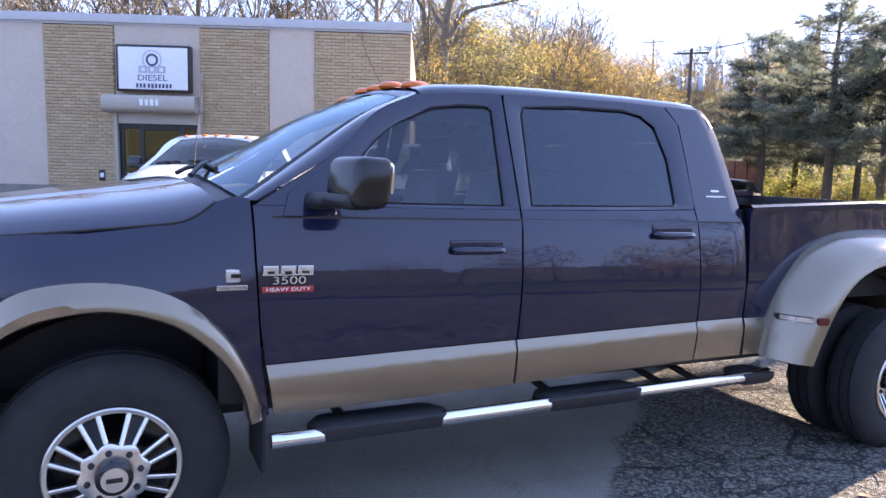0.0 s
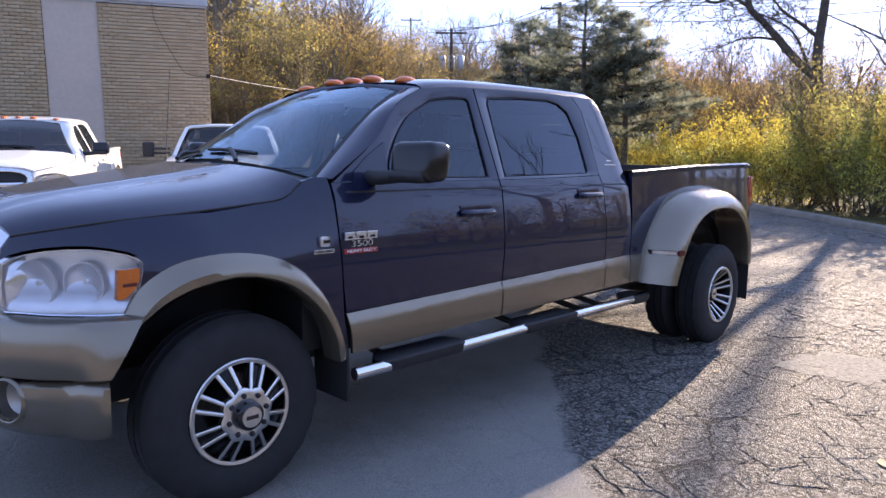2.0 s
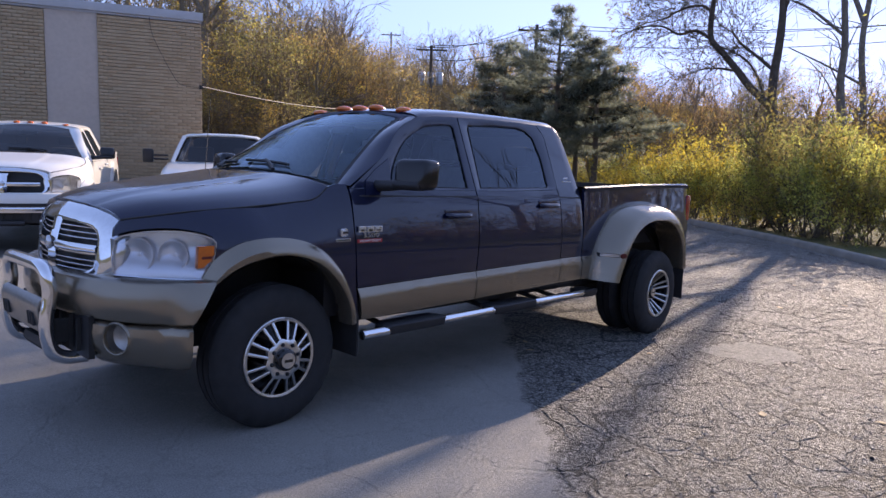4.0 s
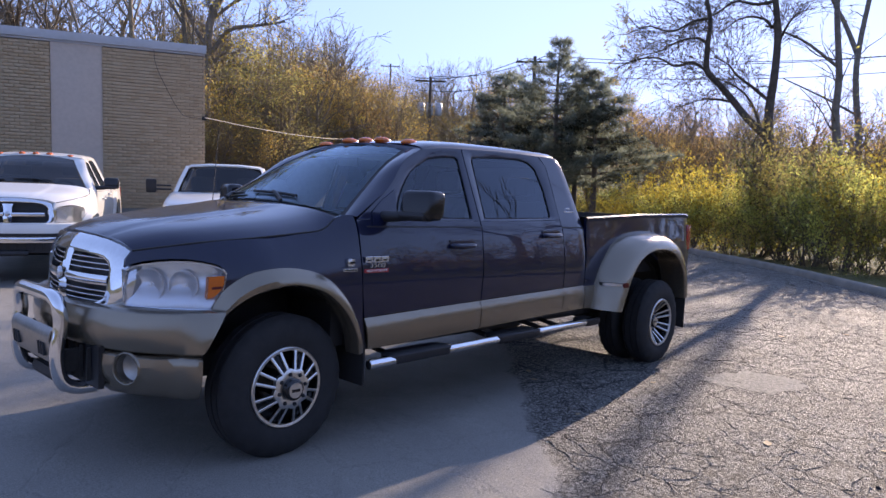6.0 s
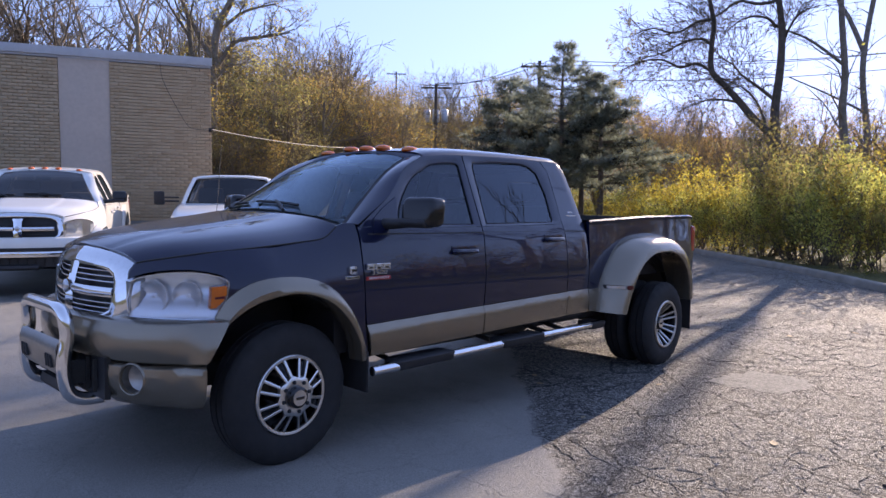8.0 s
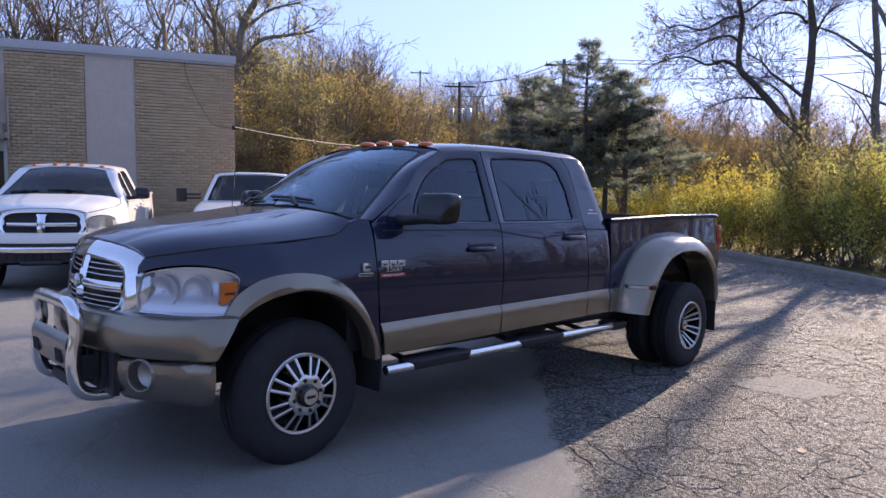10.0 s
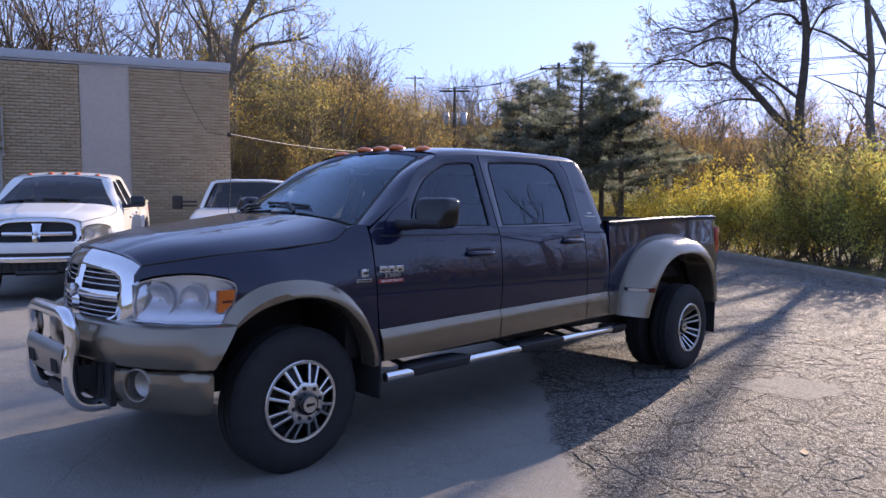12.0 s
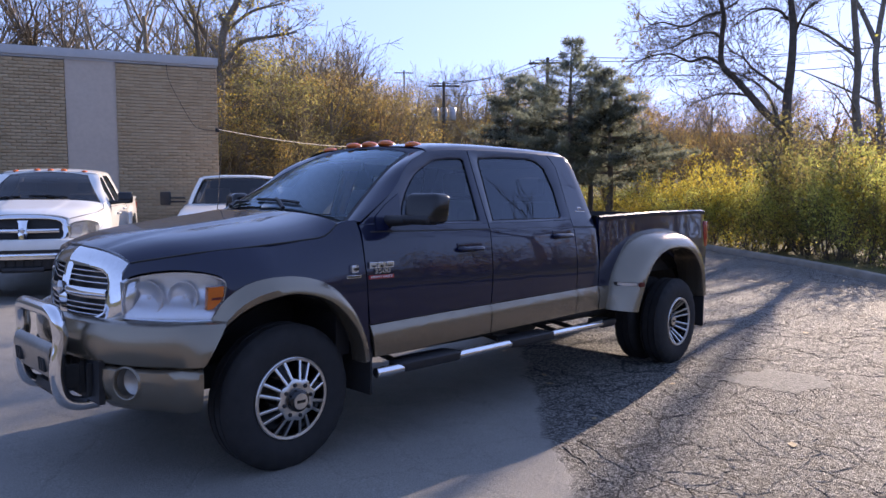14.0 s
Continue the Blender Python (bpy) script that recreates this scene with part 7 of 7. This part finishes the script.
# the slope right of the building: dull brown and olive with bare crowns, gold towards its foot
for k in range(46):
    wooded(["brown", "wood", "olive", "olive", "gold", "gold"][rng.integers(0, 6)], rng.uniform(52.5, 64), rng.uniform(33, 70), rng.uniform(0.55, 1.0))
for k in range(26):
    wooded(["pale_wood", "wood", "pale_wood"][k % 3], rng.uniform(47, 63), rng.uniform(42, 75), rng.uniform(0.92, 1.08))
for k in range(36):
    wooded(["gold", "brown", "orange", "olive", "wood"][rng.integers(0, 5)], rng.uniform(46.5, 54), rng.uniform(36, 70), rng.uniform(0.45, 0.92))
for k in range(30):
    wooded(["gold", "olive", "orange", "gold", "brown"][k % 5], rng.uniform(47, 53.5), rng.uniform(38, 58), rng.uniform(0.6, 0.9))
for k in range(30):
    wooded(["brown", "pale_wood", "gold", "brown"][k % 4], rng.uniform(37, 48), rng.uniform(64, 105), rng.uniform(0.7, 0.98))
for az, dist, share, kind in ((61.3, 32, 0.72, "gold"), (60.2, 33, 0.50, "brown"), (58.3, 34, 0.62, "brown"), (56.3, 35, 0.66, "olive"), (54.4, 37, 0.62, "brown"), (52.6, 40, 0.78, "gold"), (51.0, 40, 0.70, "gold"), (49.6, 39, 0.56, "yellow"), (48.6, 41, 0.58, "yellow"), (50.6, 37, 0.42, "olive"), (47.4, 38, 0.40, "gold"), (53.6, 35, 0.44, "olive")):
    wooded(kind, az, dist, share)
for k in range(13):
    wooded(["olive", "gold", "brown"][k % 3], 54 + 0.75 * k, 30.5 + (k * 7) % 4, 0.34 + 0.05 * (k * 5 % 4))
for az, dist, share in ((57.4, 36, 0.80), (53.2, 40, 0.84)):
    wooded("wood", az, dist, share)
wooded("pale", 51.6, 46, 1.16)
wooded("brown", 58.6, 52, 1.04)
# grey and brown wood on the rise
for k in range(54):
    wooded(["pale_wood", "brown", "pale_wood", "brown", "pale_wood", "gold"][rng.integers(0, 6)], rng.uniform(25, 47.5), rng.uniform(50, 110), rng.uniform(0.62, 1.03))
for k in range(16):
    wooded("pale_wood", rng.uniform(36, 46), rng.uniform(60, 95), rng.uniform(1.02, 1.16))
# russet thicket behind the shrubs
for k in range(60):
    wooded(["orange", "gold", "orange", "pale_wood", "orange"][rng.integers(0, 5)], rng.uniform(7, 31.5), rng.uniform(38, 78), rng.uniform(0.66, 1.04))
for k in range(20):
    wooded(["gold", "orange", "olive", "orange"][k % 4], 12 + 19 * (k + rng.uniform(0, 1)) / 20, rng.uniform(33, 40), rng.uniform(0.42, 0.66))
# thin leafy saplings over the hedge
for k in range(8):
    wooded(["olive", "yellow"][k % 2], rng.uniform(6, 19), rng.uniform(23, 28), rng.uniform(0.6, 0.95))
# an unseen belt past the hedge, added to darken the low reflections in the flank
for k in range(34):
    plant(["olive", "orange", "wood", "olive"][rng.integers(0, 4)], rng.uniform(322, 362), rng.uniform(26, 40), rng.uniform(4.4, 6.4))
# unseen undergrowth, added to fill the bright gaps between the belt's reflected trunks
for k in range(46):
    plant(["olive", "orange", "olive"][rng.integers(0, 3)], 318 + 45.5 * (k + rng.uniform(0, 1)) / 46, rng.uniform(20, 30), rng.uniform(2.2, 3.2))
# tall bare trees across the way, behind the camera
for az, dist, h in ((338.0, 44.0, 25.0), (330.0, 46.0, 25.5)):
    plant("wood", az, dist, h, True)
# an unseen wood round the back, added only for reflections
for k in range(52):
    plant(["wood", "orange", "olive", "orange"][rng.integers(0, 4)], rng.uniform(180, 360), rng.uniform(28, 50), rng.uniform(4.0, 6.5))
for k in range(6):
    plant("wood", 203 + 8 * k + rng.uniform(-3, 3), rng.uniform(25, 32), rng.uniform(10.0, 14.0))
for key, mat, label in (("wood", WOOD_BARK, "dark bare branches of the hillside wood"), ("pale_wood", PALE_WOOD_BARK, "pale bare branches of the hillside wood"), ("yellow", YELLOW, "yellow autumn foliage of the wood"), ("orange", ORANGE, "russet autumn foliage of the wood"), ("olive", OLIVE, "olive autumn foliage of the wood"), ("gold", GOLD, "golden autumn foliage of the wood"), ("brown", BROWN, "dull brown foliage of the wood"), ("pale", PALE, "pale dry foliage of a tall tree")):
    if stock[key]:
        lone("woodland", soup("woodland", stock[key]), mat, label, "woodland", "stuff", smooth=False)

# ---- bricks, last: those by the roof at the corner singly, the rest joined ----
BL, BH, JOINT = 0.213, 0.0805, 0.010
SPANS = [(-1.73, S1), (-4.57, -2.855), (-8.39, -6.66), (-12.3, -9.9)]


def brick_box(x0, x1, z0):
    y0, y1, z1 = -0.012, 0.10, z0 + BH - JOINT
    c = 0.003
    v = [(x0, y0 + c, z0), (x1, y0 + c, z0), (x1, y0 + c, z1), (x0, y0 + c, z1), (x0 + c, y0, z0 + c), (x1 - c, y0, z0 + c), (x1 - c, y0, z1 - c), (x0 + c, y0, z1 - c), (x0, y1, z0), (x1, y1, z0), (x1, y1, z1), (x0, y1, z1)]
    q = [(4, 5, 6, 7), (0, 1, 5, 4), (1, 2, 6, 5), (2, 3, 7, 6), (3, 0, 4, 7), (0, 3, 11, 8), (1, 9, 10, 2), (0, 8, 9, 1), (3, 2, 10, 11)]
    return np.array(v), np.array(q)


joined, brick_kinds, singles = [], {}, 0
brng = np.random.default_rng(3)
for a, b in SPANS:
    for row in range(int((TOP - 0.78) / BH)):
        z0 = 0.785 + row * BH
        x = a + 0.004 - (BL / 2 if row % 2 else 0)
        while x < b - 0.02:
            x0, x1 = max(x, a + 0.004), min(x + BL - JOINT, b - 0.004)
            if x1 - x0 > 0.03:
                if b == S1 and x0 > -1.5 and row >= 22 and singles < 300:
                    key = round(x1 - x0, 3)
                    if key not in brick_kinds:
                        v, q = brick_box(0, x1 - x0, 0)
                        brick_kinds[key] = mesh_of("brick", v, [tuple(int(i) for i in f) for f in q])
                        brick_kinds[key].materials.append(BRICK)
                    ob = new("brick", brick_kinds[key])
                    ob.parent = wall
                    ob.location = (x0, brng.uniform(-0.002, 0.002), z0)
                    singles += 1
                else:
                    v, q = brick_box(x0, x1, z0)
                    v[:, 1] += brng.uniform(-0.002, 0.002)
                    joined.append((v, q))
            x += BL
bricks = part("brickwork", soup("brickwork", joined), BRICK, wall, "courses of buff brick")
bricks["kind"] = "stuff"
